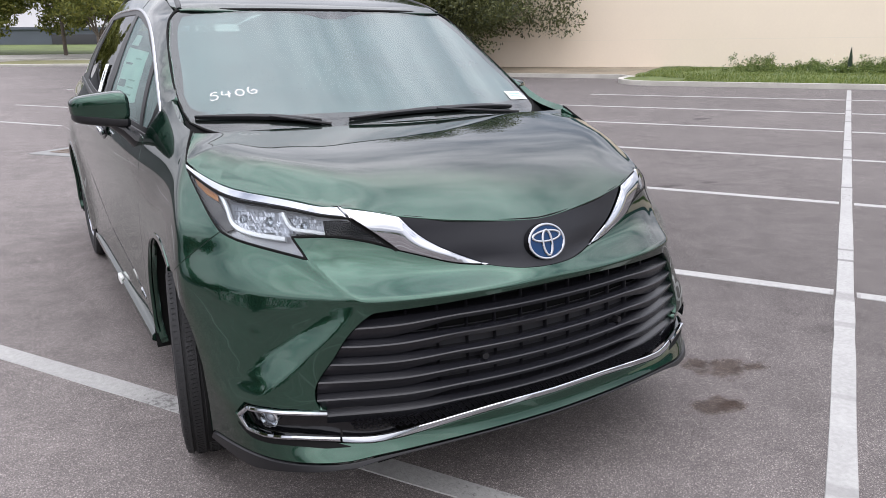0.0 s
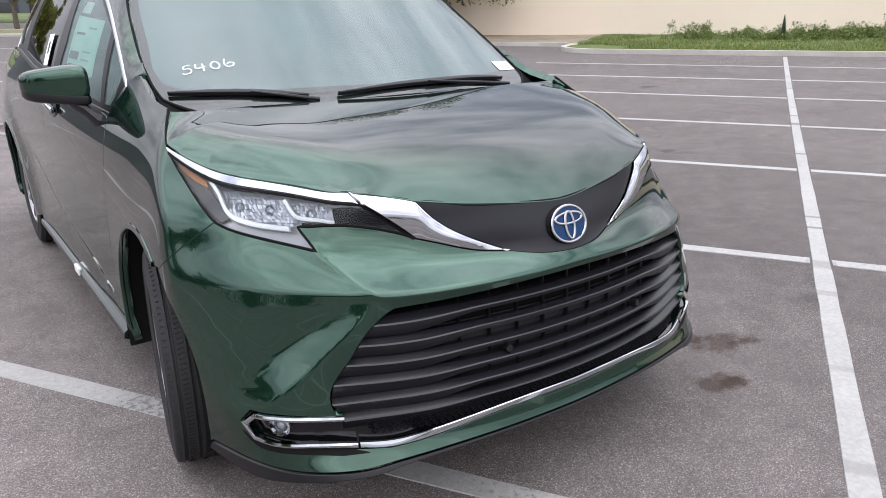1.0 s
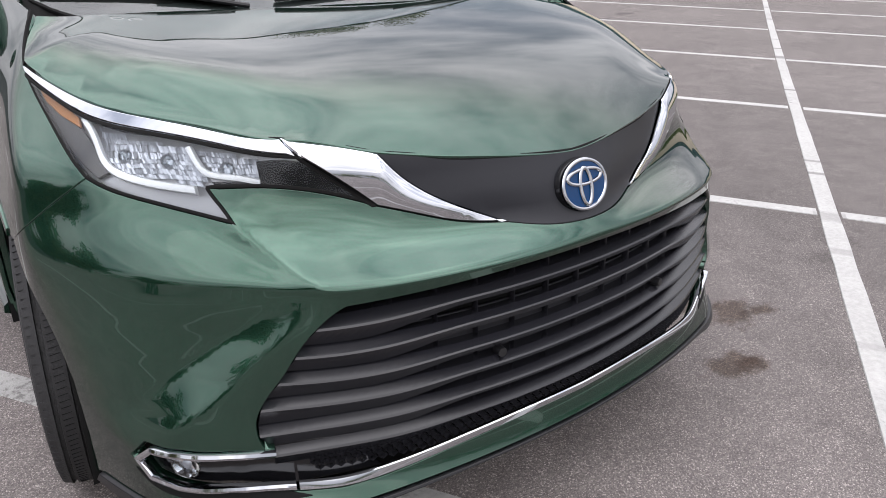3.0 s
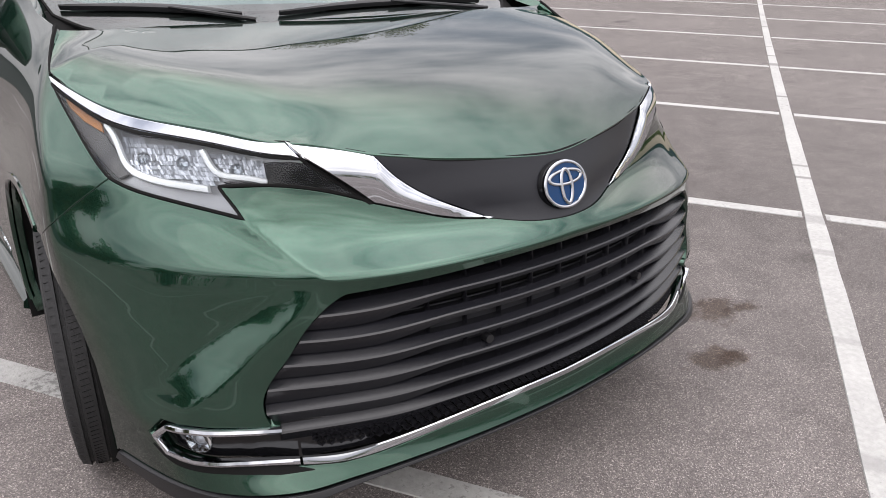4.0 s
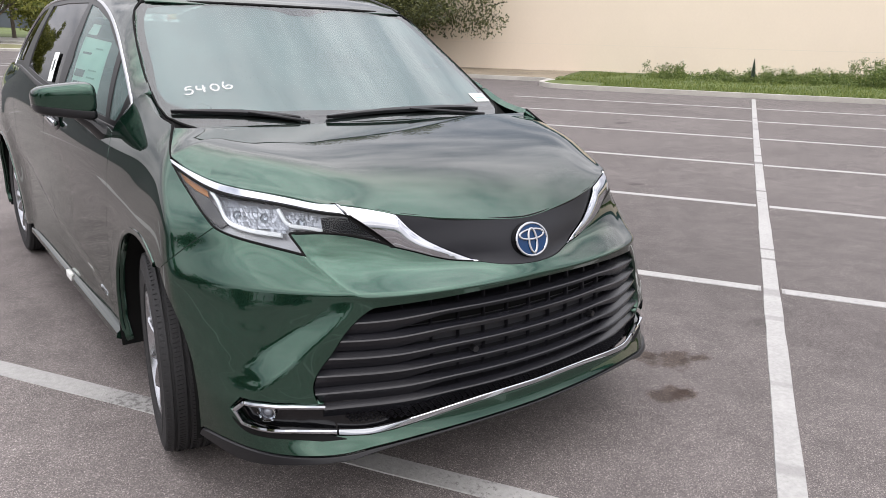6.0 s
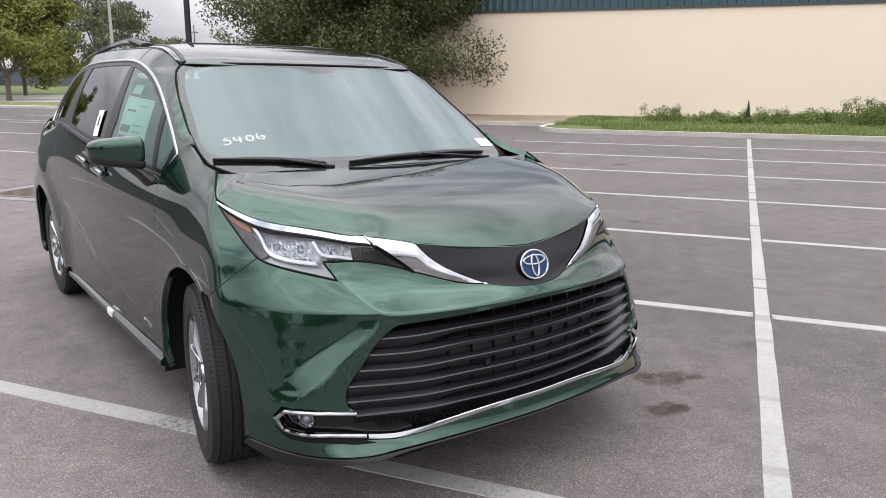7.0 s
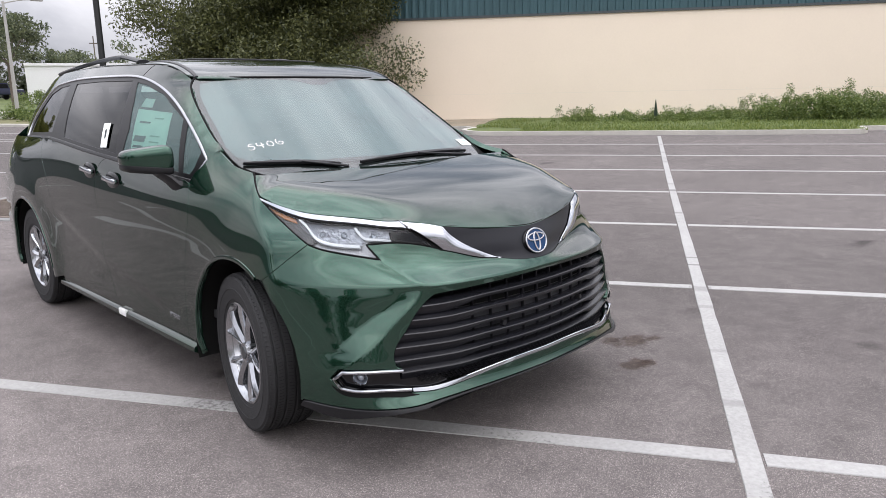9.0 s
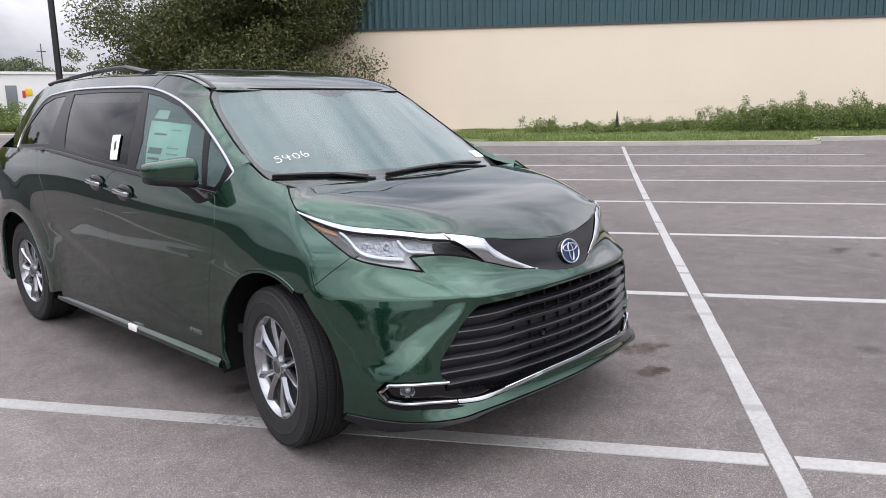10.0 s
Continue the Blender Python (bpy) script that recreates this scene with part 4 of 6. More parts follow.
def hollow(a, z):
    """Depth of the hollow behind the bumper's slanting ridge, under the brow."""
    g = np.abs(a)
    r0, r1 = np.interp(z, RIDGE_Z, RIDGE_A), np.interp(z, FOOT_Z, FOOT_A)
    r = np.clip((g - r0) / (r1 - r0), 0, 1)
    t = np.clip((.757 - z) / .034, 0, 1)
    m = np.clip((r + t - np.sqrt((r - t) ** 2 + .012)) / 2, 0, 1)
    k = np.clip((g - .74) / .46, 0, 1)
    m = m * (1 - k * k * (3 - 2 * k))
    # a soft fold runs from the headlamp's notch down to the brow
    t = np.clip((z - .757) / .085, 0, 1)
    e = np.abs(g - (FOLD[0] + (FOLD[1] - FOLD[0]) * t))
    fold = .007 * np.clip(1 - e / .07, 0, 1) ** 1.5 * np.clip((z - .745) / .02, 0, 1) * np.clip((.87 - z) / .04, 0, 1)
    return m * np.interp(z, (.43, .50, .54, .60, .66, .69, .723), (0, .045, .047, .041, .030, .021, .010)) - fold


def body(a, z):
    """The lower body by girth a from the nose's middle (plus: right side) and height z."""
    a, z = np.asarray(a, float), np.asarray(z, float)
    s = np.interp(a, ARC_A, ARC_S)
    p = skin(s, z)
    t = skin(s + .02, z) - skin(s - .02, z)
    n = np.stack([t[..., 1], -t[..., 0], 0 * z], -1)
    n /= np.linalg.norm(n, axis=-1, keepdims=True) + 1e-9
    return p + n * hollow(a, z)[..., None]


def at(x, y, z):
    """(girth, height) of the place on the right side nearest to x, y, z."""
    return (float(np.interp(station(x, y, z), ARC_S, ARC_A)), z)


def flow(points, n=8, ends=True):
    """A smooth line through the points."""
    p = np.array(points, float)
    if len(p) < 3:
        return [tuple(q) for q in p]
    t = np.concatenate([[0], np.cumsum(np.linalg.norm(np.diff(p, axis=0), axis=1) ** .6)])
    f = spline(t, p)
    return [tuple(q) for q in f(np.unique(np.concatenate([np.linspace(a, b, n) for a, b in zip(t, t[1:])])))]


def mirror(points):
    return [(-a, b) for a, b in reversed(points)]


def inside(poly, pts):
    poly, hit = np.asarray(poly), np.zeros(len(pts), bool)
    x, y = pts[:, 0], pts[:, 1]
    for (x0, y0), (x1, y1) in zip(poly, np.roll(poly, -1, 0)):
        c = (y0 > y) != (y1 > y)
        if y1 != y0:
            hit ^= c & (x < (x1 - x0) * (y - y0) / (y1 - y0) + x0)
    return hit


def resample(poly, step):
    out = []
    for a, b in zip(poly, poly[1:] + poly[:1]):
        d = math.dist(a, b)
        if d < 1e-5:
            continue
        n = max(1, int(math.ceil(d / step)))
        out += [(a[0] + (b[0] - a[0]) * i / n, a[1] + (b[1] - a[1]) * i / n) for i in range(n)]
    return out


def chain(points, step):
    """Even steps along an open line."""
    out = []
    for a, b in zip(points, points[1:]):
        n = max(1, int(math.ceil(math.dist(a, b) / step)))
        out += [(a[0] + (b[0] - a[0]) * i / n, a[1] + (b[1] - a[1]) * i / n) for i in range(n)]
    return out + [tuple(points[-1])]


def shrink(poly, by):
    """Moves a closed outline inwards by that much."""
    if not by:
        return poly
    p = np.array(poly)
    area = np.sum(p[:, 0] * np.roll(p[:, 1], -1) - np.roll(p[:, 0], -1) * p[:, 1])
    e = np.roll(p, -1, 0) - np.roll(p, 1, 0)
    n = np.stack([-e[:, 1], e[:, 0]], 1) * np.sign(area)
    n /= np.linalg.norm(n, axis=1, keepdims=True) + 1e-9
    return [tuple(q) for q in p + n * by]


OUTWARD = []


def normals_of(surf, a, b):
    h = 0.009
    du = surf(a + h, b) - surf(a - h, b)
    dv = surf(a, b + h) - surf(a, b - h)
    n = np.cross(du, dv) * (-1 if surf in OUTWARD else 1)
    return n / (np.linalg.norm(n, axis=-1, keepdims=True) + 1e-12)


def panel(name, material, surf, outline, parent, holes=(), step=0.03, thick=0.012, lift=0.0, gap=0.002, label="", out=1.0, roll=0.003, lines=()):
    """A sheet cut out of a surface by an outline and holes, with rolled edges. out: which side of the surface faces outwards."""
    loops = [resample(shrink(list(outline), gap), step)] + [resample(shrink(list(h), -gap), step) for h in holes]
    pts, edges = [], []
    for lp in loops:
        b = len(pts)
        pts += lp
        edges += [(b + i, b + (i + 1) % len(lp)) for i in range(len(lp))]
    for ln in lines:
        q = resample(list(ln), step)
        q = q[:max(2, len(q) - int(math.ceil(math.dist(ln[0], ln[-1]) / step)))] if len(ln) > 2 else q[:len(q) // 2 + 1]
        q = [p for p, ok in zip(q, inside(loops[0], np.array(q))) if ok and not any(inside(h, np.array([p]))[0] for h in loops[1:])]
        b = len(pts)
        pts += q
        edges += [(b + i, b + i + 1) for i in range(len(q) - 1) if math.dist(q[i], q[i + 1]) < step * 2.5]
    border = np.array(pts)
    lo, hi = border.min(0), border.max(0)
    gx, gy = np.meshgrid(np.arange(lo[0], hi[0], step), np.arange(lo[1], hi[1], step * .87))
    gx[1::2] += step / 2
    grid = np.stack([gx.ravel(), gy.ravel()], 1)
    keep = inside(loops[0], grid)
    for h in loops[1:]:
        keep &= ~inside(h, grid)
    grid = grid[keep]
    if len(grid):
        near = np.array([np.min(np.sum((border - g) ** 2, 1)) for g in grid])
        grid = grid[near > (step * .45) ** 2]
    allp = [Vector(p) for p in pts] + [Vector(p) for p in grid]
    vs, es, fs, *_ = delaunay_2d_cdt(allp, edges, [], 0, 1e-6)
    uv = np.array([tuple(v) for v in vs])
    tri = np.array([tuple(f) for f in fs])
    mid = uv[tri].mean(1)
    ok = inside(loops[0], mid)
    for h in loops[1:]:
        ok &= ~inside(h, mid)
    tri = tri[ok]
    nor = normals_of(surf, uv[:, 0], uv[:, 1]) * out
    pos = surf(uv[:, 0], uv[:, 1]) + nor * lift
    # the faces wind so that they look outwards
    a, b, c = pos[tri[:, 0]], pos[tri[:, 1]], pos[tri[:, 2]]
    flip = np.sum(np.cross(b - a, c - a) * nor[tri[:, 0]], 1) < 0
    tri[flip] = tri[flip][:, ::-1]
    verts, norms, faces = list(pos), list(nor), [tuple(t) for t in tri]
    count = {}
    for t in tri:
        for i in range(3):
            count[(t[i], t[(i + 1) % 3])] = 1
    rim = [(i, j) for (i, j) in count if (j, i) not in count]
    outw = {}
    for i, j in rim:
        d = np.cross(pos[j] - pos[i], nor[i])
        d /= np.linalg.norm(d) + 1e-12
        outw[i] = outw.get(i, 0) + d
        outw[j] = outw.get(j, 0) + d
    ring = {}
    for i, d in outw.items():
        d = d / (np.linalg.norm(d) + 1e-12)
        ring[i] = (len(verts), len(verts) + 1)
        verts += [pos[i] + d * roll * .6 - nor[i] * roll * .6, pos[i] + d * roll * .7 - nor[i] * thick]
        s = nor[i] * .5 + d
        norms += [s / np.linalg.norm(s), d]
    for i, j in rim:
        (a1, a2), (b1, b2) = ring[i], ring[j]
        faces += [(j, i, a1, b1), (b1, a1, a2, b2)]
    return mesh_ob(name, verts, faces, material, parent, label, normals=norms)


def ribbon(name, material, surf, path, width, parent, lift=0.004, high=0.004, label="", out=1.0, widths=None, cap=True):
    """A strip with an arched section laid along a path on a surface."""
    p = np.array(path, float)
    d = np.gradient(p, axis=0)
    d /= np.linalg.norm(d, axis=1, keepdims=True) + 1e-12
    s = np.stack([-d[:, 1], d[:, 0]], 1)
    n = normals_of(surf, p[:, 0], p[:, 1]) * out
    w = np.full(len(p), width) if widths is None else np.interp(np.linspace(0, 1, len(p)), np.linspace(0, 1, len(widths)), widths)
    verts, faces = [], []
    prof = ((-.5, -.006), (-.5, 0), (-.38, .75), (0, 1), (.38, .75), (.5, 0), (.5, -.006))
    for k, h in prof:
        q = p + s * (w * k)[:, None]
        base = surf(q[:, 0], q[:, 1])
        verts.append(base + n * (lift + (h * high if h >= 0 else h)))
    m = len(prof)
    verts = np.stack(verts, 1).reshape(-1, 3)
    for i in range(len(p) - 1):
        for k in range(m - 1):
            faces.append((i * m + k, (i + 1) * m + k, (i + 1) * m + k + 1, i * m + k + 1))
    if cap:
        faces += [tuple(range(m)), tuple((len(p) - 1) * m + k for k in reversed(range(m)))]
    me = bpy.data.meshes.new(name)
    bm = bmesh.new()
    vv = [bm.verts.new(v) for v in verts]
    for f in faces:
        bm.faces.new([vv[i] for i in f])
    return part(name, bm, material, parent, label)


def other_side(ob, parent):
    """The mirrored twin of a part, on the left."""
    me = ob.data.copy()
    n = len(me.vertices)
    co = np.empty(n * 3)
    me.vertices.foreach_get("co", co)
    co = co.reshape(-1, 3) * (-1, 1, 1)
    faces = [tuple(reversed(p.vertices)) for p in me.polygons]
    nm = bpy.data.meshes.new(ob.name.split(".")[0])
    nm.from_pydata([tuple(c) for c in co], [], faces)
    nm.materials.append(me.materials[0])
    nm.polygons.foreach_set("use_smooth", [True] * len(nm.polygons))
    nm.set_sharp_from_angle(angle=radians(38))
    bpy.data.meshes.remove(me)
    twin = new(ob.name.split(".")[0], nm)
    twin.parent = parent
    if ob.get("label"):
        twin["label"] = ob["label"]
    for c in list(ob.children):
        other_side(c, twin)
    return twin


OUTWARD += [body, flank]
van = tagged(new("minivan"), label="dark green pearl minivan with chrome trim, parked across the painted lines", category="car")

# outlines, right side; (girth, height)
NOTCH_IN, NOTCH = at(-0.693, -0.605, 0.901), at(-0.671, -0.663, 0.845)
LAMP_TIP, JOINT_T, JOINT_B = at(-0.444, -0.781, 0.864), at(-0.576, -0.667, 0.990), at(-0.560, -0.694, 0.963)
GAP_TOP, GAP_MID, GAP_LOW = at(-.856, -.432, .906), at(-.916, -.379, .848), at(-.973, -.266, .755)
BLADE_TIP = at(-.191, -.863, .805)
lamp_low_in = flow([NOTCH_IN, at(-0.606, -0.683, 0.906), at(-0.513, -0.743, 0.888), LAMP_TIP])
lamp_low_out = flow([NOTCH, at(-.76, -.55, .866), at(-.83, -.473, .889), GAP_TOP])
lamp_rear = flow([GAP_TOP, at(-.865, -.383, .934), at(-.870, -.24, .998), at(-.869, -.129, 1.055)])
strip_low = flow([at(-.869, -.129, 1.055), at(-.812, -.325, 1.002), at(-0.728, -0.487, 0.985), at(-0.637, -0.623, 0.971), JOINT_B])
strip_top = flow([at(-.868, -.110, 1.068), at(-.805, -.32, 1.021), at(-0.718, -0.476, 1.006), at(-0.629, -0.615, 0.992), JOINT_T])
blade_top = flow([JOINT_T, at(-0.496, -0.720, 0.977), at(-0.427, -0.756, 0.960)])
blade_in = flow([at(-0.427, -0.756, 0.960), at(-0.399, -0.778, 0.922), at(-0.349, -0.807, 0.882), at(-0.273, -0.835, 0.840), BLADE_TIP])
blade_low = flow([BLADE_TIP, at(-0.291, -0.830, 0.818), at(-0.382, -0.804, 0.845), LAMP_TIP])
nose_low = flow([(0, .788), at(-.10, -.89, .792), BLADE_TIP])
hood_nose = flow([at(-0.427, -0.756, 0.960), at(-0.349, -0.783, 0.948), at(-0.295, -0.799, 0.937), at(-0.184, -0.826, 0.928), (0, .920)])


def wheel_arch(cy, r, a0, a1, n=22):
    """Points (y, z) of a wheel arch, from angle a0 to a1, measured from straight back."""
    return [(cy + r * math.cos(radians(a0 + (a1 - a0) * i / n)), .36 + r * .995 * math.sin(radians(a0 + (a1 - a0) * i / n))) for i in range(n + 1)]


def on_side(y, z):
    return at(-.95, y, z)


arch_f = [on_side(y, z) for y, z in wheel_arch(0.0, .447, -14, 118)]
arch_front = [GAP_LOW] + [on_side(y, z) for y, z in wheel_arch(0.0, .462, 134, 190, 10)] + [at(-.935, -.47, .29)]

# bumper cover with the opening for grille and fog lamps
strip_base = [(0, .370), at(-.166, -.94, .370), at(-.35, -.915, .356), at(-.509, -.876, .335), at(-.58, -.851, .329), at(-.655, -.816, .334)]
bezel = [at(-.66, -.816, .334), at(-.773, -.76, .352), at(-.85, -.697, .355), at(-.884, -.64, .362), at(-.901, -.605, .404), at(-.884, -.64, .446), at(-.834, -.707, .450), at(-.768, -.759, .447), at(-.694, -.797, .436)]
grille_side = flow([at(-.694, -.797, .424), at(-.709, -.789, .444), at(-.714, -.770, .486), at(-.695, -.774, .537), at(-.663, -.797, .591), at(-.632, -.816, .650), at(-.578, -.85, .708), at(-.56, -.858, .719)], 5)
grille_top = flow([at(-.56, -.858, .719), at(-.508, -.878, .722), at(-.359, -.914, .727), at(-.184, -.936, .734), (0, .738)], 5)
opening_half = list(strip_base) + bezel[1:] + grille_side + grille_top[1:-1]
opening = opening_half + [(0, .738)] + mirror(opening_half)[:-1]
green_low = flow([(0, .317), at(-.174, -.953, .317), at(-.361, -.93, .313), at(-.444, -.913, .309), at(-.521, -.894, .303), at(-.595, -.873, .296), at(-.661, -.851, .289), at(-.80, -.75, .289), at(-.90, -.57, .288), at(-.935, -.47, .29)], 5)
cover_half = nose_low[::1] + blade_low[1:] + list(reversed(lamp_low_in))[1:] + [NOTCH] + lamp_low_out[1:] + [GAP_MID] + arch_front + list(reversed(green_low))[1:]
cover = cover_half[:-1] + [(0, .317)] + mirror(cover_half)[1:-1]
folds = []
for s in (1, -1):
    zz = np.linspace(.445, .757, 26)
    rid, foot = np.interp(zz, RIDGE_Z, RIDGE_A), np.interp(zz, FOOT_Z, FOOT_A)
    folds += [[(s * a, z) for a, z in zip(rid, zz)], [(s * a, z) for a, z in zip(foot[:-4], zz[:-4])], [(s * FOLD[0], .757), (s * FOLD[1], .842)]]
    folds.append([(s * a, .723) for a in np.linspace(.74, 1.15, 24)])
folds.append([(a, .757) for a in np.linspace(-1.25, 1.25, 90)])
panel("bumper_cover", PAINT, body, cover, van, [opening], .0105, .03, lines=folds, label="dark green pearl front bumper cover")
seal = lambda path, w=.012, low=-.006, surf=None: ribbon("panel_seal", MATT_BLACK, surf or body, path, w, van, low, .001)

# lower lip
lip_low = flow([(0, .308), at(-.177, -.956, .308), at(-.364, -.934, .303), at(-.526, -.90, .291), at(-.601, -.881, .280), at(-.635, -.872, .273)], 5) + flow([at(-.669, -.855, .271), at(-.787, -.776, .262), at(-.836, -.714, .251), at(-.868, -.646, .240), at(-.895, -.57, .242), at(-.93, -.45, .262)], 5)
lip_half = [(a, z - .003) for a, z in green_low] + list(reversed(lip_low))
lip = lip_half[:-1] + [(0, .308)] + mirror(lip_half)[1:-1]
panel("lower_lip", BLACK, body, lip, van, (), .03, .05, lift=.007, label="matt black lower lip of the bumper")

# grille
panel("grille_backing", MATT_BLACK, body, shrink(opening, -.006), van, (), .04, .004, lift=-.075, gap=0)
panel("grille_shutter", SHUTTER, body, [(-.56, .432), (.56, .432), (.52, .640), (-.52, .640)], van, (), .04, .004, lift=-.052, gap=0)


def reach(z):
    """Girth of the grille's side at height z."""
    side = np.array(grille_side)
    return float(np.interp(z, side[:, 1], side[:, 0]))


def slat(z, name="slat"):
    m = 73
    x = np.abs(body(np.linspace(-1, 1, m) * (reach(z) - .003), np.full(m, z))[:, 0])
    k = np.clip((x - .30) / .20, 0, 1)
    k = k * k * (3 - 2 * k)
    h = .020 + .029 * k
    rows = []
    for depth, dz in ((.07, .003), (.024 + .006 * k, .003), (.007, -.005 - .007 * k), (.004, -.008 - .008 * k), (.012 + .010 * k, None), (.07, None)):
        zz = z - h if dz is None else z + dz + np.zeros(m)
        a = np.linspace(-1, 1, m) * (np.array([reach(max(q, .42)) for q in zz]) - .003)
        n = normals_of(body, a, zz)
        n = n * np.sign(-n[m // 2:m // 2 + 1, 1:2])
        rows.append(body(a, zz) - n * (depth + np.zeros(m))[:, None])
    w = len(rows)
    v = np.stack(rows, 1).reshape(-1, 3)
    bm = bmesh.new()
    vv = [bm.verts.new(q) for q in v]
    for i in range(m - 1):
        for j in range(w - 1):
            bm.faces.new([vv[i * w + j], vv[(i + 1) * w + j], vv[(i + 1) * w + j + 1], vv[i * w + j + 1]])
    return part(name, bm, SLAT_BLACK, van, smooth=False)


for z in (.690, .637, .584, .532, .481, .431):
    slat(z)
for a in np.linspace(-.47, .47, 11):
    ribbon("grille_rib", SLAT_BLACK, body, [(a, .40), (a, .55), (a, .72)], .006, van, -.050, .012)
ribbon("grille_beam", BLACK, body, [(a, .712) for a in np.linspace(-.5, .5, 30)], .03, van, -.06, .01)
# lower mesh insert: a band of small lozenges
bm = bmesh.new()
for i in range(-30, 31):
    for j in range(4):
        a0, z0 = i * .021 + (j % 2) * .0105, .368 + j * .0122
        q = [(a0 - .010, z0), (a0, z0 + .0065), (a0 + .010, z0), (a0, z0 - .0065)]
        aa, zz = np.array([p[0] for p in q]), np.array([p[1] for p in q])
        nn = normals_of(body, aa, zz)
        nn *= np.sign(-nn[:1, 1:2])
        po = body(aa, zz) - nn * .013
        pi = body(a0 + (aa - a0) * .7, z0 + (zz - z0) * .7) - nn * .030
        vo, vi = [bm.verts.new(p) for p in po], [bm.verts.new(p) for p in pi]
        for k in range(4):
            bm.faces.new([vo[k], vo[(k + 1) % 4], vi[(k + 1) % 4], vi[k]])
part("grille_mesh", bm, SHUTTER, van, smooth=False)
panel("grille_sill", GLOSS_BLACK, body, [(-.52, .366), (.52, .366), (.54, .425), (-.54, .425)], van, (), .04, .01, lift=-.045)
# a few pale clips on the radiator show behind the upper bars
for a, w in ((.23, .022), (.17, .020), (.09, .045), (-.02, .030)):
    bm = bmesh.new()
    c = Vector(body(np.array(a), np.array(.667)))
    box(bm, (-w / 2, .0, -.0025), (w / 2, .004, .0025), .001, Matrix.Translation(c + Vector((0, .035, .002 * (a > .1)))))
    part("radiator_clip", bm, WHITE_FILM, van, "small pale clip behind the grille")
for a, z in ((.24, .545), (-.30, .545)):
    bm = bmesh.new()
    c = body(np.array(a), np.array(z))
    n = normals_of(body, np.array(a), np.array(z))
    n = Vector(n) * (1 if n[1] < 0 else -1)
    rod(bm, Vector(c) - n * .03, Vector(c) - n * .008, .011, .010, 16)
    part("parking_sensor", bm, BLACK, van)

# chrome lower strip and fog lamp surrounds
strip_path = [(a, z + .010) for a, z in flow(strip_base, 8)]
full = mirror(strip_path)[:-1] + strip_path
ribbon("chrome_strip", CHROME, body, full, .018, van, .001, .0035, "bright chrome strip under the grille")
for side in (1, -1):
    path = chain([at(-.692, -.800, .430), at(-.768, -.759, .438), at(-.834, -.707, .440), at(-.872, -.658, .436), at(-.891, -.624, .405), at(-.878, -.652, .371), at(-.846, -.70, .364), at(-.773, -.761, .361), at(-.661, -.812, .345)], .012)
    if side < 0:
        path = chain([at(-.80, -.742, .361), at(-.773, -.761, .361), at(-.661, -.812, .345)], .012)
    path = [(a * side, z) for a, z in path]
    ribbon("fog_lamp_surround", CHROME, body, path, .015, van, 0, .009, "bright chrome surround of the fog lamp", out=1.0)
    pocket = [at(-.50, -.87, .35), at(-.66, -.812, .345), at(-.773, -.76, .362), at(-.85, -.697, .365), at(-.880, -.645, .375), at(-.890, -.624, .405), at(-.870, -.66, .436), at(-.80, -.73, .440), at(-.60, -.84, .428)]
    pocket = [(a * side, z) for a, z in pocket]
    panel("fog_lamp_panel", GLOSS_BLACK, body, pocket, van, (), .03, .01, lift=-.022, gap=0)
    ribbon("slot", MATT_BLACK, body, [(a * side, z) for a, z in flow([at(-.640, -.832, .324), at(-.714, -.794, .336), at(-.798, -.746, .347), at(-.859, -.68, .348), at(-.882, -.643, .355), at(-.898, -.612, .376)])], .014, van, .0008, .0006, widths=(.002, .022, .024, .024, .020, .012, .004))
    fa, fz = at(-.835, -.715, .411)
    fa *= side
    c = Vector(body(np.array(fa), np.array(fz)))
    n = Vector(normals_of(body, np.array(fa), np.array(fz)))
    n = n if n.y < 0 else -n
    q = n.to_track_quat("Z", "Y").to_matrix().to_4x4()
    lampm = Matrix.Translation(c - n * .012 + Vector((0, 0, .004))) @ q
    bm = bmesh.new()
    bmesh.ops.create_cone(bm, cap_ends=False, segments=28, radius1=.014, radius2=.029, depth=.020, matrix=lampm)
    fog = part("fog_lamp", bm, CHROME, van)
    bm = bmesh.new()
    bmesh.ops.create_uvsphere(bm, u_segments=18, v_segments=9, radius=.0135, matrix=lampm @ Matrix.Translation((0, 0, -.006)))
    part("bulb_lens", bm, SILVER, fog)
    bm = bmesh.new()
    bmesh.ops.create_uvsphere(bm, u_segments=24, v_segments=10, radius=.029, matrix=lampm @ Matrix.Translation((0, 0, .009)) @ Matrix.Diagonal((1, 1, .2, 1)))
    part("lens", bm, CLEAR, fog)

# black nose trim, chrome blades
nose_half = list(reversed(hood_nose)) + blade_in[1:] + list(reversed(nose_low))[1:]
nose_ring = [(0, .920)] + nose_half[1:-1] + [(0, .788)] + mirror(nose_half)[1:-1]
panel("nose_trim", NOSE_BLACK, body, nose_ring, van, (), .025, .02, lift=-.004, label="charcoal satin trim panel round the emblem")
blade = blade_top + blade_in[1:] + blade_low[1:] + [JOINT_B]


def bulged(a, z):
    """The body's skin puffed out along the chrome blade."""
    low = np.interp(np.abs(a), [q[0] for q in blade_low], [q[1] for q in blade_low])
    top = np.interp(np.abs(a), [q[0] for q in blade_in[::-1]] + [q[0] for q in blade_top[::-1]], [q[1] for q in blade_in[::-1]] + [q[1] for q in blade_top[::-1]])
    k = np.clip((z - low) / np.maximum(top - low, .01), -.1, 1.1)
    p = body(a, z)
    h = (1 - (2 * k - 1) ** 2) * np.clip((top - low) / .10, 0, 1)
    return p + np.stack([0 * p[..., 0], -.015 * h, .004 * h], -1)


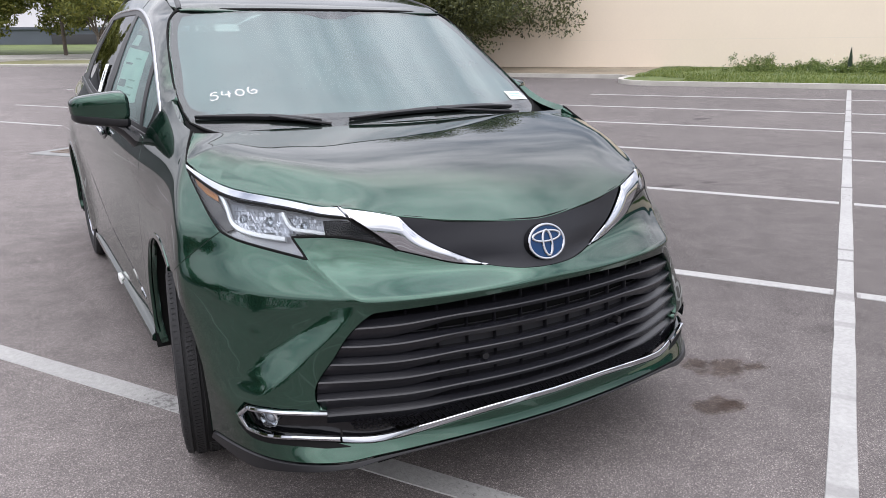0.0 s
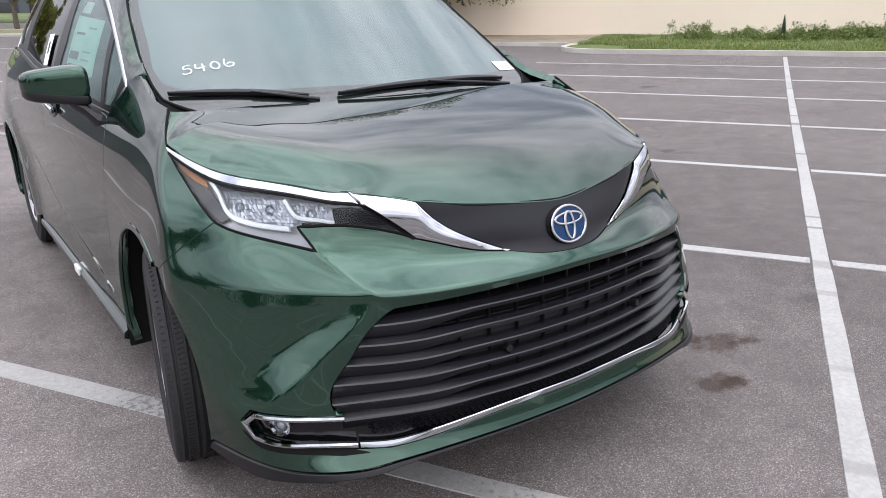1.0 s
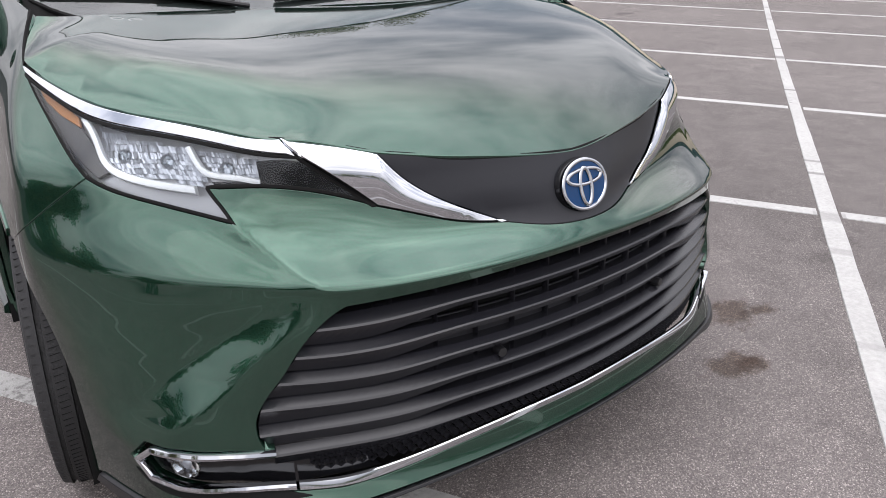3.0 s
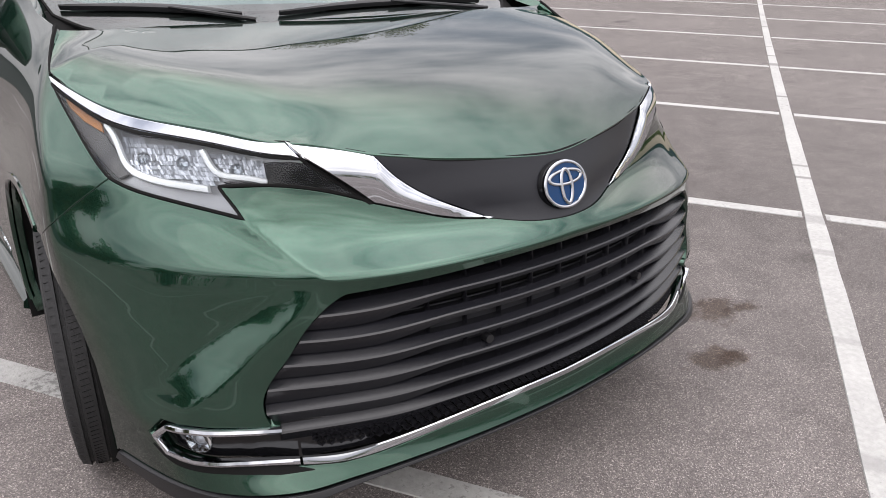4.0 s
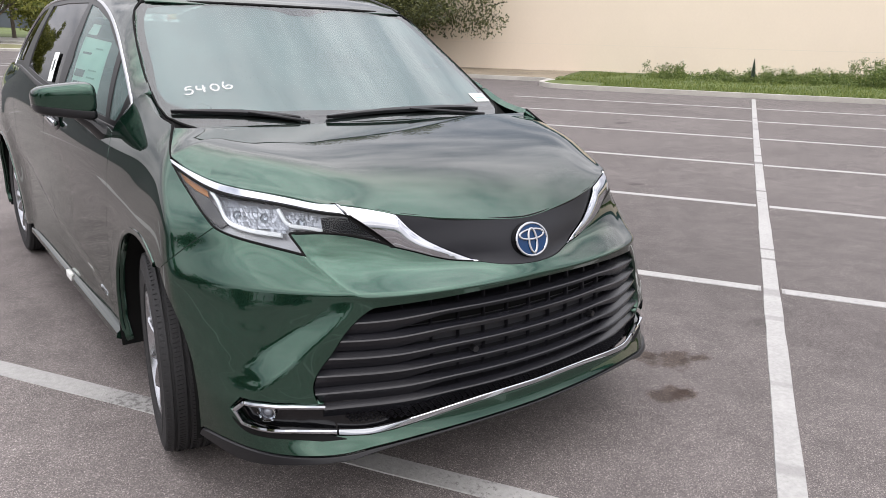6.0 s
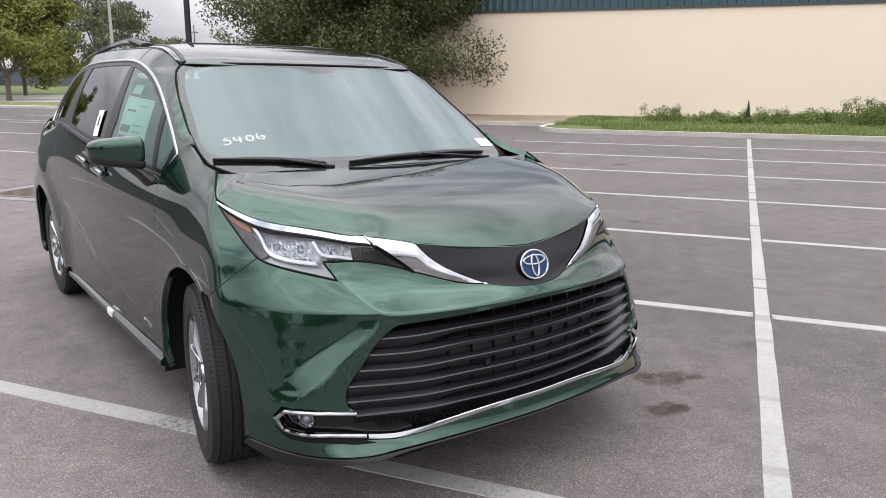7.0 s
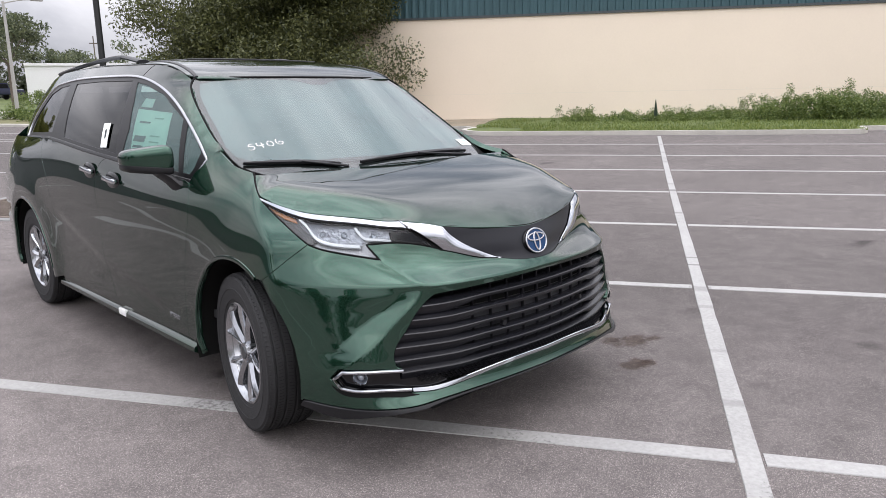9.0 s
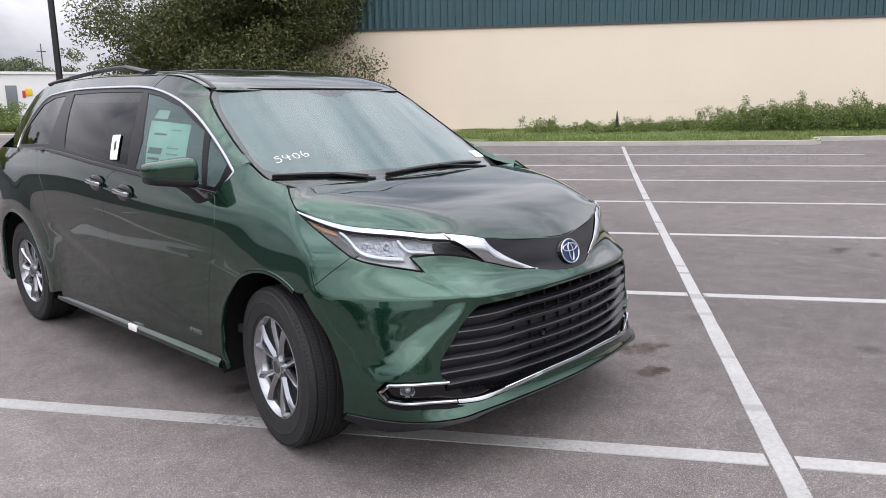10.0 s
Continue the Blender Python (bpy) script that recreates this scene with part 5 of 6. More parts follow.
OUTWARD.append(bulged)
b = panel("chrome_blade", CHROME, bulged, blade, van, (), .010, .015, lift=.001, gap=.0035, label="bright chrome blade beside the emblem panel")
other_side(b, van)
lampstrip = strip_top + list(reversed(strip_low))
b = panel("chrome_lamp_strip", CHROME, body, lampstrip, van, (), .016, .012, lift=.002, gap=.003, label="chrome strip above the headlamp")
other_side(b, van)
seal(strip_top + blade_top[1:] + hood_nose[1:], .009, -.005)
seal([(-a, z) for a, z in strip_top + blade_top[1:] + hood_nose[1:]], .009, -.005)
seal(lamp_low_in + blade_low[::-1][1:] + nose_low[::-1][1:], .009)
for s in (1, -1):
    seal([(a * s, z) for a, z in flow([GAP_TOP, GAP_MID, GAP_LOW])], .014)
    seal([(a * s, z) for a, z in lamp_rear], .014)
    seal([(a * s, z) for a, z in lamp_low_out + [GAP_TOP]], .012)
    seal([(a * s, z) for a, z in [JOINT_T, JOINT_B]], .010)
    seal([(a * s, z) for a, z in flow([JOINT_B, at(-0.504, -0.739, 0.915), LAMP_TIP])], .012)
    seal([(a * s, z) for a, z in [NOTCH_IN, NOTCH]], .010)

# emblem
c = Vector((0, -.888, .853))
tilt = Matrix.Rotation(radians(72), 4, "X")
em = Matrix.Translation(c) @ tilt


def ellipse_ring(bm, rx, ry, tube, m, cx=0.0, cy=0.0, n=48):
    rows = []
    for i in range(n):
        t = 2 * math.pi * i / n
        e = Vector((cx + rx * math.cos(t), cy + ry * math.sin(t), 0))
        o = Vector((math.cos(t) / rx, math.sin(t) / ry, 0)).normalized()
        rows.append([bm.verts.new(m @ (e + o * tube * math.cos(k * math.pi / 4) + Vector((0, 0, tube * .7 * math.sin(k * math.pi / 4))))) for k in range(8)])
    for i in range(n):
        for k in range(8):
            bm.faces.new([rows[i][k], rows[(i + 1) % n][k], rows[(i + 1) % n][(k + 1) % 8], rows[i][(k + 1) % 8]])


bm = bmesh.new()
bmesh.ops.create_cone(bm, cap_ends=True, segments=48, radius1=.074, radius2=.071, depth=.012, matrix=em @ Matrix.Translation((0, 0, -.005)) @ Matrix.Diagonal((1, .80, 1, 1)))
emblem = part("emblem", bm, GLOSS_BLACK, van, "round chrome emblem on a blue field")
bm = bmesh.new()
bmesh.ops.create_cone(bm, cap_ends=True, segments=48, radius1=.065, radius2=.064, depth=.006, matrix=em @ Matrix.Translation((0, 0, .003)) @ Matrix.Diagonal((1, .80, 1, 1)))
part("emblem_field", bm, BLUE, emblem, "blue emblem field")
bm = bmesh.new()
ellipse_ring(bm, .0650, .0520, .0042, em @ Matrix.Translation((0, 0, .006)))
ellipse_ring(bm, .051, .0160, .0041, em @ Matrix.Translation((0, 0, .0075)), 0, .0165)
ellipse_ring(bm, .0165, .039, .0041, em @ Matrix.Translation((0, 0, .0085)), 0, -.004)
part("emblem_ring", bm, CHROME, emblem, "chrome emblem rings")

# headlamps
def facets(poly, cell, deep, seed):
    """Tilted reflector cells that fill an outline on the body's skin, each with its own slope."""
    rg = random.Random(seed)
    q = np.array(poly)
    lo, hi = q.min(0), q.max(0)
    bm = bmesh.new()
    z = lo[1]
    while z < hi[1]:
        a = lo[0] + rg.uniform(0, cell)
        h = cell * rg.uniform(.8, 1.6)
        while a < hi[0]:
            w = cell * rg.uniform(.3, .7)
            c = [(a, z), (a + w, z), (a + w + .004, z + h), (a + .004, z + h)]
            if inside(poly, np.array([(a + w / 2, z + h / 2)]))[0]:
                tx, tz, d0 = rg.uniform(-.28, .28), rg.uniform(-.05, .45), rg.uniform(-.0015, .0015)
                vs = []
                for u, v in c:
                    p = body(np.array(u), np.array(v))
                    n = normals_of(body, np.array(u), np.array(v))
                    vs.append(bm.verts.new(Vector(p) - Vector(n) * (deep + d0 + tx * (u - a - w / 2) + tz * (v - z - h / 2))))
                bm.faces.new(vs)
            a += w
        z += h
    return bm


LAMP_A = [at(-.811, -.362, .991), at(-.759, -.457, .977), at(-0.702, -0.538, 0.969), at(-0.699, -0.574, 0.934), at(-0.691, -0.594, 0.919), at(-0.711, -0.580, 0.905), at(-.805, -.472, .921), at(-.818, -.433, .943)]
LAMP_B = [at(-0.701, -0.539, 0.969), at(-0.651, -0.610, 0.963), at(-0.616, -0.657, 0.951), at(-0.617, -0.669, 0.919), at(-0.684, -0.597, 0.928), at(-0.693, -0.569, 0.949)]
SMOKED = flow([at(-0.620, -0.653, 0.951), at(-0.558, -0.700, 0.949), at(-0.506, -0.736, 0.920), at(-0.451, -0.776, 0.871)], 4) + flow([at(-0.535, -0.731, 0.891), at(-0.609, -0.681, 0.905), at(-0.685, -0.611, 0.907)], 4) + [at(-0.687, -0.604, 0.913), at(-0.620, -0.669, 0.914)]
AMBERS = [at(-.862, -.165, 1.040), at(-.849, -.227, 1.020), at(-.831, -.307, 1.000), at(-.833, -.326, .987), at(-.853, -.266, 1.001), at(-.862, -.210, 1.019)]
FLANKING = [at(-.869, -.150, 1.037), at(-.862, -.215, 1.014), at(-.836, -.330, .984), at(-.832, -.380, .962), at(-.828, -.449, .925), at(-.846, -.438, .914), at(-.864, -.357, .950), at(-.873, -.241, .994)]
for s in (1, -1):
    S = lambda pts: [(a * s, z) for a, z in pts]
    ring = S(lamp_low_in[:] + list(reversed(flow([JOINT_B, at(-0.504, -0.739, 0.915), LAMP_TIP])))[1:] + list(reversed(strip_low))[1:] + list(reversed(lamp_rear))[1:] + list(reversed(lamp_low_out))[1:])
    lamp = panel("headlamp", LAMP_BASE, body, ring, van, (), .03, .02, lift=-.034, gap=.001, label="clear headlamp with white light guides and an amber corner")
    panel("lens", CLEAR, body, ring, lamp, (), .025, .02, lift=0.0, gap=.002)
    loop = shrink(resample(ring, .01), .0035)
    ribbon("lamp_border", MATT_BLACK, body, loop + loop[:1], .0058, lamp, .0008, .0006)
    ribbon("light_guide", LED, body, S(flow([at(-.823, -.328, .998), at(-.821, -.381, .972), at(-.825, -.423, .945), at(-.819, -.454, .926), at(-.803, -.480, .914), at(-.767, -.518, .903), at(-0.712, -0.584, 0.897)], 6)), .015, lamp, -.010, .006, "white light guide")
    ribbon("light_guide", LED, body, S(flow([at(-0.702, -0.541, 0.967), at(-0.700, -0.558, 0.950), at(-0.696, -0.580, 0.932), at(-0.684, -0.599, 0.925), at(-0.653, -0.636, 0.922), at(-0.622, -0.667, 0.915)], 6)), .012, lamp, -.010, .006, "white light guide")
    panel("corner_reflector", AMBER, body, S(AMBERS), lamp, (), .02, .006, lift=-.014, gap=0, label="amber corner reflector")
    panel("smoked_trim", LAMP_DARK, body, S(SMOKED), lamp, (), .012, .006, lift=-.007, gap=0)
    panel("flank_trim", LAMP_SIDE, body, S(FLANKING), lamp, (), .02, .008, lift=-.022, gap=0)
    for zone, cell, seed in ((LAMP_A, .0075, 3), (LAMP_B, .007, 8)):
        part("reflector", facets(S(zone), cell, .026, seed), SILVER, lamp, smooth=False)
    for x, y, z in ((-.788, -.44, .952), (-.738, -.51, .945), (-.655, -.60, .939)):
        a0, z0 = at(x, y, z)
        p = Vector(body(np.array(a0 * s), np.array(z0)))
        nn = Vector(normals_of(body, np.array(a0 * s), np.array(z0)))
        bm = bmesh.new()
        bmesh.ops.create_uvsphere(bm, u_segments=16, v_segments=8, radius=.013, matrix=Matrix.Translation(p - nn * .024))
        part("projector", bm, CLEAR, lamp)

# hood: the fairest sheet that meets the chrome, the nose panel, the fenders and the cowl
HOOD_BACK = ((0.0, 0.0, 1.142), (0.2, 0.0, 1.143), (0.4, 0.0, 1.145), (0.55, 0.01, 1.148), (0.65, 0.02, 1.150), (0.74, 0.026, 1.152), (0.803, 0.030, 1.151), (0.846, -0.04, 1.106))
HOOD_CROWN = ((0.0, -0.66, 1.019), (0.0, -0.42, 1.088), (0.0, -0.20, 1.127), (0.0, -0.08, 1.137), (0.40, -0.50, 1.070), (0.42, -0.25, 1.116), (0.42, -0.10, 1.132), (0.62, -0.25, 1.097), (0.62, -0.10, 1.125),
              (0.60, -0.54, 1.040), (0.68, -0.42, 1.066), (0.71, -0.34, 1.079), (0.74, -0.26, 1.089), (0.80, -0.12, 1.099))
POWERS = [(2 * i, j) for i in range(5) for j in range(6) if i + j < 8]


HOOD_SIDE = np.array([tuple(body(np.array(a), np.array(z))[:2]) for a, z in strip_top[::-3]] + [(-.868, -.110), (-.846, -.04), (-.803, .03)]) * (-1, 1)
HOOD_SIDE = HOOD_SIDE[np.argsort(HOOD_SIDE[:, 1])]


ROLL = .20


def edge_roll(x, y):
    """How far the sheet has turned over towards the chrome and the fenders: 1 at the edge, 0 a span inside."""
    p = np.stack(np.broadcast_arrays(np.abs(x), y), -1).astype(float)
    d = np.full(p.shape[:-1], 9.0)
    for a, b in zip(HOOD_SIDE, HOOD_SIDE[1:]):
        e = b - a
        t = np.clip(((p - a) @ e) / (e @ e), 0, 1)
        d = np.minimum(d, np.linalg.norm(p - a - t[..., None] * e, axis=-1))
    return np.clip(1 - d / ROLL, 0, 1) ** 3


def hood_terms(x, y, dx=0, dy=0):
    """The sheet's terms, or their derivatives, in spans of the hood."""
    u, v = np.asarray(x, float) / .87, (np.asarray(y, float) + .42) / .46
    cols = []
    for i, j in POWERS:
        a = math.perm(i, dx) * u ** max(i - dx, 0) if i >= dx else 0 * u
        b = math.perm(j, dy) * v ** max(j - dy, 0) if j >= dy else 0 * v
        cols.append(a * b)
    r = edge_roll(x, y) if dx + dy == 0 else 0 * u
    return np.stack(cols + [r, r * v, r * v * v, r * v ** 3], -1)


_rim = np.concatenate([body(*np.array(r).T) for r in (strip_top, blade_top, hood_nose)])
_sets = [(_rim, 1.0), (np.array(HOOD_BACK), 1.0), (np.array(HOOD_CROWN), .8)]
_gx, _gy = [g.ravel() for g in np.meshgrid(np.linspace(0, .85, 18), np.linspace(-.86, .03, 20))]
_in = (_gx / .88) ** 2 + (np.minimum(_gy + .05, 0) / .83) ** 2 < 1
_gx, _gy = _gx[_in], _gy[_in]
_A = [hood_terms(p[:, 0], p[:, 1]) * w for p, w in _sets] + [hood_terms(_gx, _gy, dx, dy) * .0012 * q for dx, dy, q in ((3, 0, 1), (2, 1, 1.7), (1, 2, 1.7), (0, 3, 1))]
_b = [p[:, 2] * w for p, w in _sets] + [0 * _gx] * 4
# the sheet bulges ahead of the cowl: each direction in which it sags is bent back, until none is left
_front = _gy < -.10
_bends = np.concatenate([(c * c * hood_terms(_gx, _gy, 2, 0) + 2 * c * d * hood_terms(_gx, _gy, 1, 1) + d * d * hood_terms(_gx, _gy, 0, 2))[_front]
                         for c, d in ((1, 0), (.87, .5), (.5, .87), (0, 1), (-.5, .87), (-.87, .5))])
_sag = np.zeros(len(_bends), bool)
for _ in range(25):
    _c = np.linalg.lstsq(np.concatenate(_A + [_bends[_sag] * .07]), np.concatenate(_b + [np.full(_sag.sum(), -.030 * .07)]), rcond=None)[0]
    _sag |= _bends @ _c > -.022


def hood(x, y):
    x, y = np.asarray(x, float), np.asarray(y, float)
    z = hood_terms(np.abs(x), y) @ _c
    # two soft creases that fan out towards the screen
    c = .42 + .20 * (y + .8)
    z = z + .0015 * np.exp(-((np.abs(x) - c) / .10) ** 2) * np.clip((y + .75) / .4, 0, 1)
    return np.stack([x, y, z], -1)


def plan(points):
    return [tuple(body(np.array(a), np.array(z))[:2]) for a, z in points]


hood_half = plan(list(reversed(hood_nose)))[:-1] + plan(list(reversed(blade_top)))[:-1] + plan(list(reversed(strip_top))) + flow([(-.845, -.03), (-.803, .03)], 3) + flow([(-.803, .03), (-.65, .025), (-.4, .005), (0.0, -.005)], 6)[1:]
hood_ring = hood_half[:-1] + [(0.0, -.005)] + mirror(hood_half)[1:-1]
panel("hood", PAINT, hood, hood_ring, van, (), .026, .012, gap=.0032, label="dark green pearl hood reflecting the sky")

# front fenders
hood_side = flow([at(-.868, -.110, 1.068), at(-.846, -.04, 1.112), at(-.803, .03, 1.160)], 4)
cowl_side = flow([at(-.803, .03, 1.160), at(-.80, .16, 1.178), at(-.79, .24, 1.202), at(-.80, .325, 1.24)], 4)
pillar_gap = [at(-.822, .36, 1.238), at(-.838, .40, 1.205), at(-.872, .47, 1.135), at(-.884, .484, 1.105)]
door_front = flow([at(-.90, .475, 1.09), at(-.928, .445, 1.041), at(-.945, .432, .95), at(-.952, .452, .85), at(-.94, .522, .618), at(-.939, .54, .353), at(-.937, .54, .27)])
fender = lamp_rear + hood_side[1:] + cowl_side[1:] + pillar_gap + door_front + list(arch_f) + [GAP_LOW, GAP_MID]
b = panel("front_fender", PAINT, body, fender, van, (), .025, .03, label="dark green pearl front fender")
other_side(b, van)
for s in (1, -1):
    seal([(a * s, z) for a, z in door_front], .014)
    seal([(a * s, z) for a, z in hood_side], .008, .0)

# doors and rear quarter
belt = lambda y: float(np.interp(y, (.49, 1.23, 2.28, 2.62, 3.39, 4.0), (1.098, 1.168, 1.236, 1.25, 1.235, 1.225)))
slide_front = flow([on_side(1.37, 1.176), on_side(1.56, 1.13), on_side(1.602, 1.023), on_side(1.582, .847), on_side(1.587, .577), on_side(1.512, .387), on_side(1.45, .285)])
slide_rear = flow([on_side(2.72, 1.24), on_side(2.68, 1.153), on_side(2.52, 1.015), on_side(2.44, .80), on_side(2.40, .54), on_side(2.44, .285)])
arch_r = [on_side(y, z) for y, z in wheel_arch(3.06, .452, 190, -14)]
front_door = door_front[:-1] + [on_side(.54, .285), on_side(1.44, .285)] + list(reversed(slide_front))[1:] + [on_side(y, belt(y)) for y in (1.3, 1.1, .9, .7, .52)]
slide_door = slide_front + [on_side(2.43, .285)] + list(reversed(slide_rear))[1:] + [on_side(y, belt(y)) for y in (2.6, 2.3, 2.0, 1.7, 1.45)]
quarter = slide_rear[:-1] + list(arch_r) + [on_side(3.6, .26), on_side(3.99, .30), on_side(3.99, belt(3.99))] + [on_side(y, belt(y)) for y in (3.7, 3.4, 3.1, 2.85)]
for name, ring, label in (("front_door", front_door, "dark green front door"), ("sliding_door", slide_door, "dark green sliding rear door"), ("rear_fender", quarter, "dark green rear fender")):
    b = panel(name, PAINT, body, ring, van, (), .032, .025, label=label)
    other_side(b, van)
for s in (1, -1):
    seal([(a * s, z) for a, z in slide_front], .014)
    seal([(a * s, z) for a, z in slide_rear], .014)

for s in (1, -1):
    ribbon("arch_lip", PAINT, body, [(a * s, z) for a, z in arch_f[1:]], .022, van, -.001, .006)
    ribbon("arch_lip", PAINT, body, [(a * s, z) for a, z in arch_r[1:-1]], .022, van, -.001, .006)

# rocker sills
for s in (1, -1):
    bm = bmesh.new()
    prof = ((-.90, .31), (-.943, .30), (-.962, .283), (-.965, .262), (-.935, .248), (-.86, .245))
    ys = np.linspace(.455, 2.50, 12)
    rows = [[bm.verts.new((x * s, y, z + .012 * (y - 1.4) / 1.0 * -.3)) for x, z in prof] for y in ys]
    for r0, r1 in zip(rows, rows[1:]):
        for k in range(len(prof) - 1):
            bm.faces.new([r0[k], r1[k], r1[k + 1], r0[k + 1]])
    bm.faces.new(rows[0])
    bm.faces.new(rows[-1])
    part("rocker_sill", bm, PAINT, van, "dark green rocker sill")
bm = bmesh.new()
box(bm, (-.968, 1.33, .262), (-.950, 1.43, .298), .003)
part("film_tag", bm, WHITE_FILM, van, "white protective film tag")

# cabin sides
chrome_line = flow([(.484, 1.105), (.455, 1.135), (.402, 1.200)], 4) + flow([(.402, 1.200), (.49, 1.268), (.72, 1.405), (1.04, 1.533), (1.42, 1.610), (1.8, 1.628), (2.63, 1.631), (3.02, 1.612), (3.234, 1.57), (3.36, 1.42), (3.395, 1.30), (3.385, 1.232)], 8)[1:]
belt_line = [(y, belt(y) - .004) for y in (3.385, 3.0, 2.62, 2.28, 1.8, 1.23, .9, .7, .484)]
PANES = [
    [(.515, 1.128), (.578, 1.131), (.668, 1.372), (.53, 1.282), (.470, 1.235), (.49, 1.16)],
    [(.612, 1.134), (.9, 1.158), (1.225, 1.188), (1.245, 1.33), (1.345, 1.48), (1.438, 1.586), (1.30, 1.570), (1.03, 1.512), (.722, 1.388)],
    [(1.315, 1.199), (1.8, 1.233), (2.26, 1.262), (2.42, 1.44), (2.575, 1.603), (2.1, 1.607), (1.515, 1.597), (1.405, 1.42)],
    [(2.575, 1.285), (3.0, 1.272), (3.34, 1.262), (3.335, 1.36), (3.18, 1.545), (2.98, 1.588), (2.73, 1.600), (2.64, 1.44)],
]
band = chrome_line + belt_line[1:-1]
frame_r = panel("window_frame", PILLAR, flank, band, van, PANES, .04, .03, lift=-.004, gap=0, out=1.0, label="gloss black window frames and pillars")
other_side(frame_r, van)
for i, (ring, m, label) in enumerate(zip(PANES, (TINT, TINT, PRIVACY, PRIVACY), ("clear green quarter glass", "clear green front window", "dark privacy window", "dark privacy quarter window"))):
    b = panel("side_window", m, flank, shrink(ring, -.006), van, (), .06, .002, lift=-.008, gap=0, label=label)
    b.visible_shadow = False
    other_side(b, van).visible_shadow = False
b = ribbon("chrome_window_trim", SATIN, flank, chrome_line, .0125, van, .001, .004, "bright trim round the side windows")
other_side(b, van)
b = ribbon("belt_moulding", BLACK, flank, belt_line, .022, van, -.001, .004)
other_side(b, van)
EDGE_Z, EDGE_X = (1.20, 1.265, 1.427, 1.545, 1.583), (.783, .780, .742, .694, .655)
_front = [q for q in chrome_line if q[0] < 1.5 and q[1] >= 1.2]


def pillar(y, z):
    """The cabin's side, rolled inwards ahead of the side windows to meet the windscreen."""
    y, z = np.asarray(y, float), np.asarray(z, float)
    p = flank(y, z)
    zc = np.clip(z, 1.2, 1.583)
    xe = np.interp(zc, EDGE_Z, EDGE_X)
    ye = screen(xe, zc)[..., 1]
    yc = np.interp(zc, [q[1] for q in _front], [q[0] for q in _front])
    g = np.clip(-flank(ye, zc)[..., 0] - xe, 0, .05)
    d = np.clip((yc - y) / (yc - ye), 0, 1.1)
    f = np.clip((z - 1.2) / .12, 0, 1)
    g = g * d * d * f * f * (3 - 2 * f) * np.clip((1.65 - z) / .06, 0, 1)
    return p + np.stack([g, 0 * g, 0 * g], -1)


OUTWARD.append(pillar)
# where the roof meets the cabin's side
SEAM_Y = (.92, 1.2, 1.6, 2.2, 3.0, 3.5, 3.95)
SEAM_X, SEAM_Z = [], []
for y in SEAM_Y:
    x = .62
    for _ in range(8):
        z = float(roof(np.array(x), np.array(y))[2]) - .004
        x = -float(flank(np.array(y), np.array(z))[0])
    SEAM_X.append(x)
    SEAM_Z.append(z)
seam = [(.333, 1.248)] + [(float(screen(np.interp(q, EDGE_Z, EDGE_X), q)[1]) - .007, q) for q in (1.30, 1.36, 1.427, 1.49, 1.545)] + list(zip(SEAM_Y, SEAM_Z))
upper = flow(seam, 6) + [(3.99, 1.4), (3.99, 1.225), (3.7, 1.232), (3.395, 1.236)] + list(reversed(chrome_line))[:-9] + [(.405, 1.200), (.36, 1.236)]
b = panel("roof_side", PAINT, pillar, upper, van, (), .035, .02, label="dark green pillar and roof side")
other_side(b, van)

for s in (1, -1):
    cut = flow([(1.405, 1.617), (1.372, 1.66), (1.345, float(np.interp(1.345, SEAM_Y, SEAM_Z)))], 4)
    b = ribbon("roof_seam", MATT_BLACK, flank, cut, .006, van, -.001, .002)
    if s < 0:
        b.matrix_world = Matrix.Scale(-1, 4, (1, 0, 0))
# roof, sunroof, rails
edge_x = lambda y: float(np.interp(y, (.82, *SEAM_Y), (.668, *SEAM_X)))
roof_half = flow([(0, .755), (-.3, .775), (-.55, .815), (-.64, .850)], 6) + [(-edge_x(y) + .012, y) for y in (.92, 1.2, 1.6, 2.2, 3.0, 3.5, 3.95)] + [(0, 4.05)]
roof_ring = roof_half + mirror(roof_half)[1:-1]
panel("roof", PAINT, roof, roof_ring, van, (), .05, .006, roll=.0015, label="dark green roof with a dark glass sunroof")
panel("sunroof", GLOSS_BLACK, roof, [(-.42, 1.40), (.42, 1.40), (.42, 2.2), (-.42, 2.2)], van, (), .06, .006, lift=.006)
ribbon("sunroof_seal", BLACK, roof, [(x, 1.385) for x in np.linspace(-.44, .44, 12)], .02, van, .004, .004)
rail_up = lambda t: .036 * min(1, t * 6, (1 - t) * 1.35) + .004
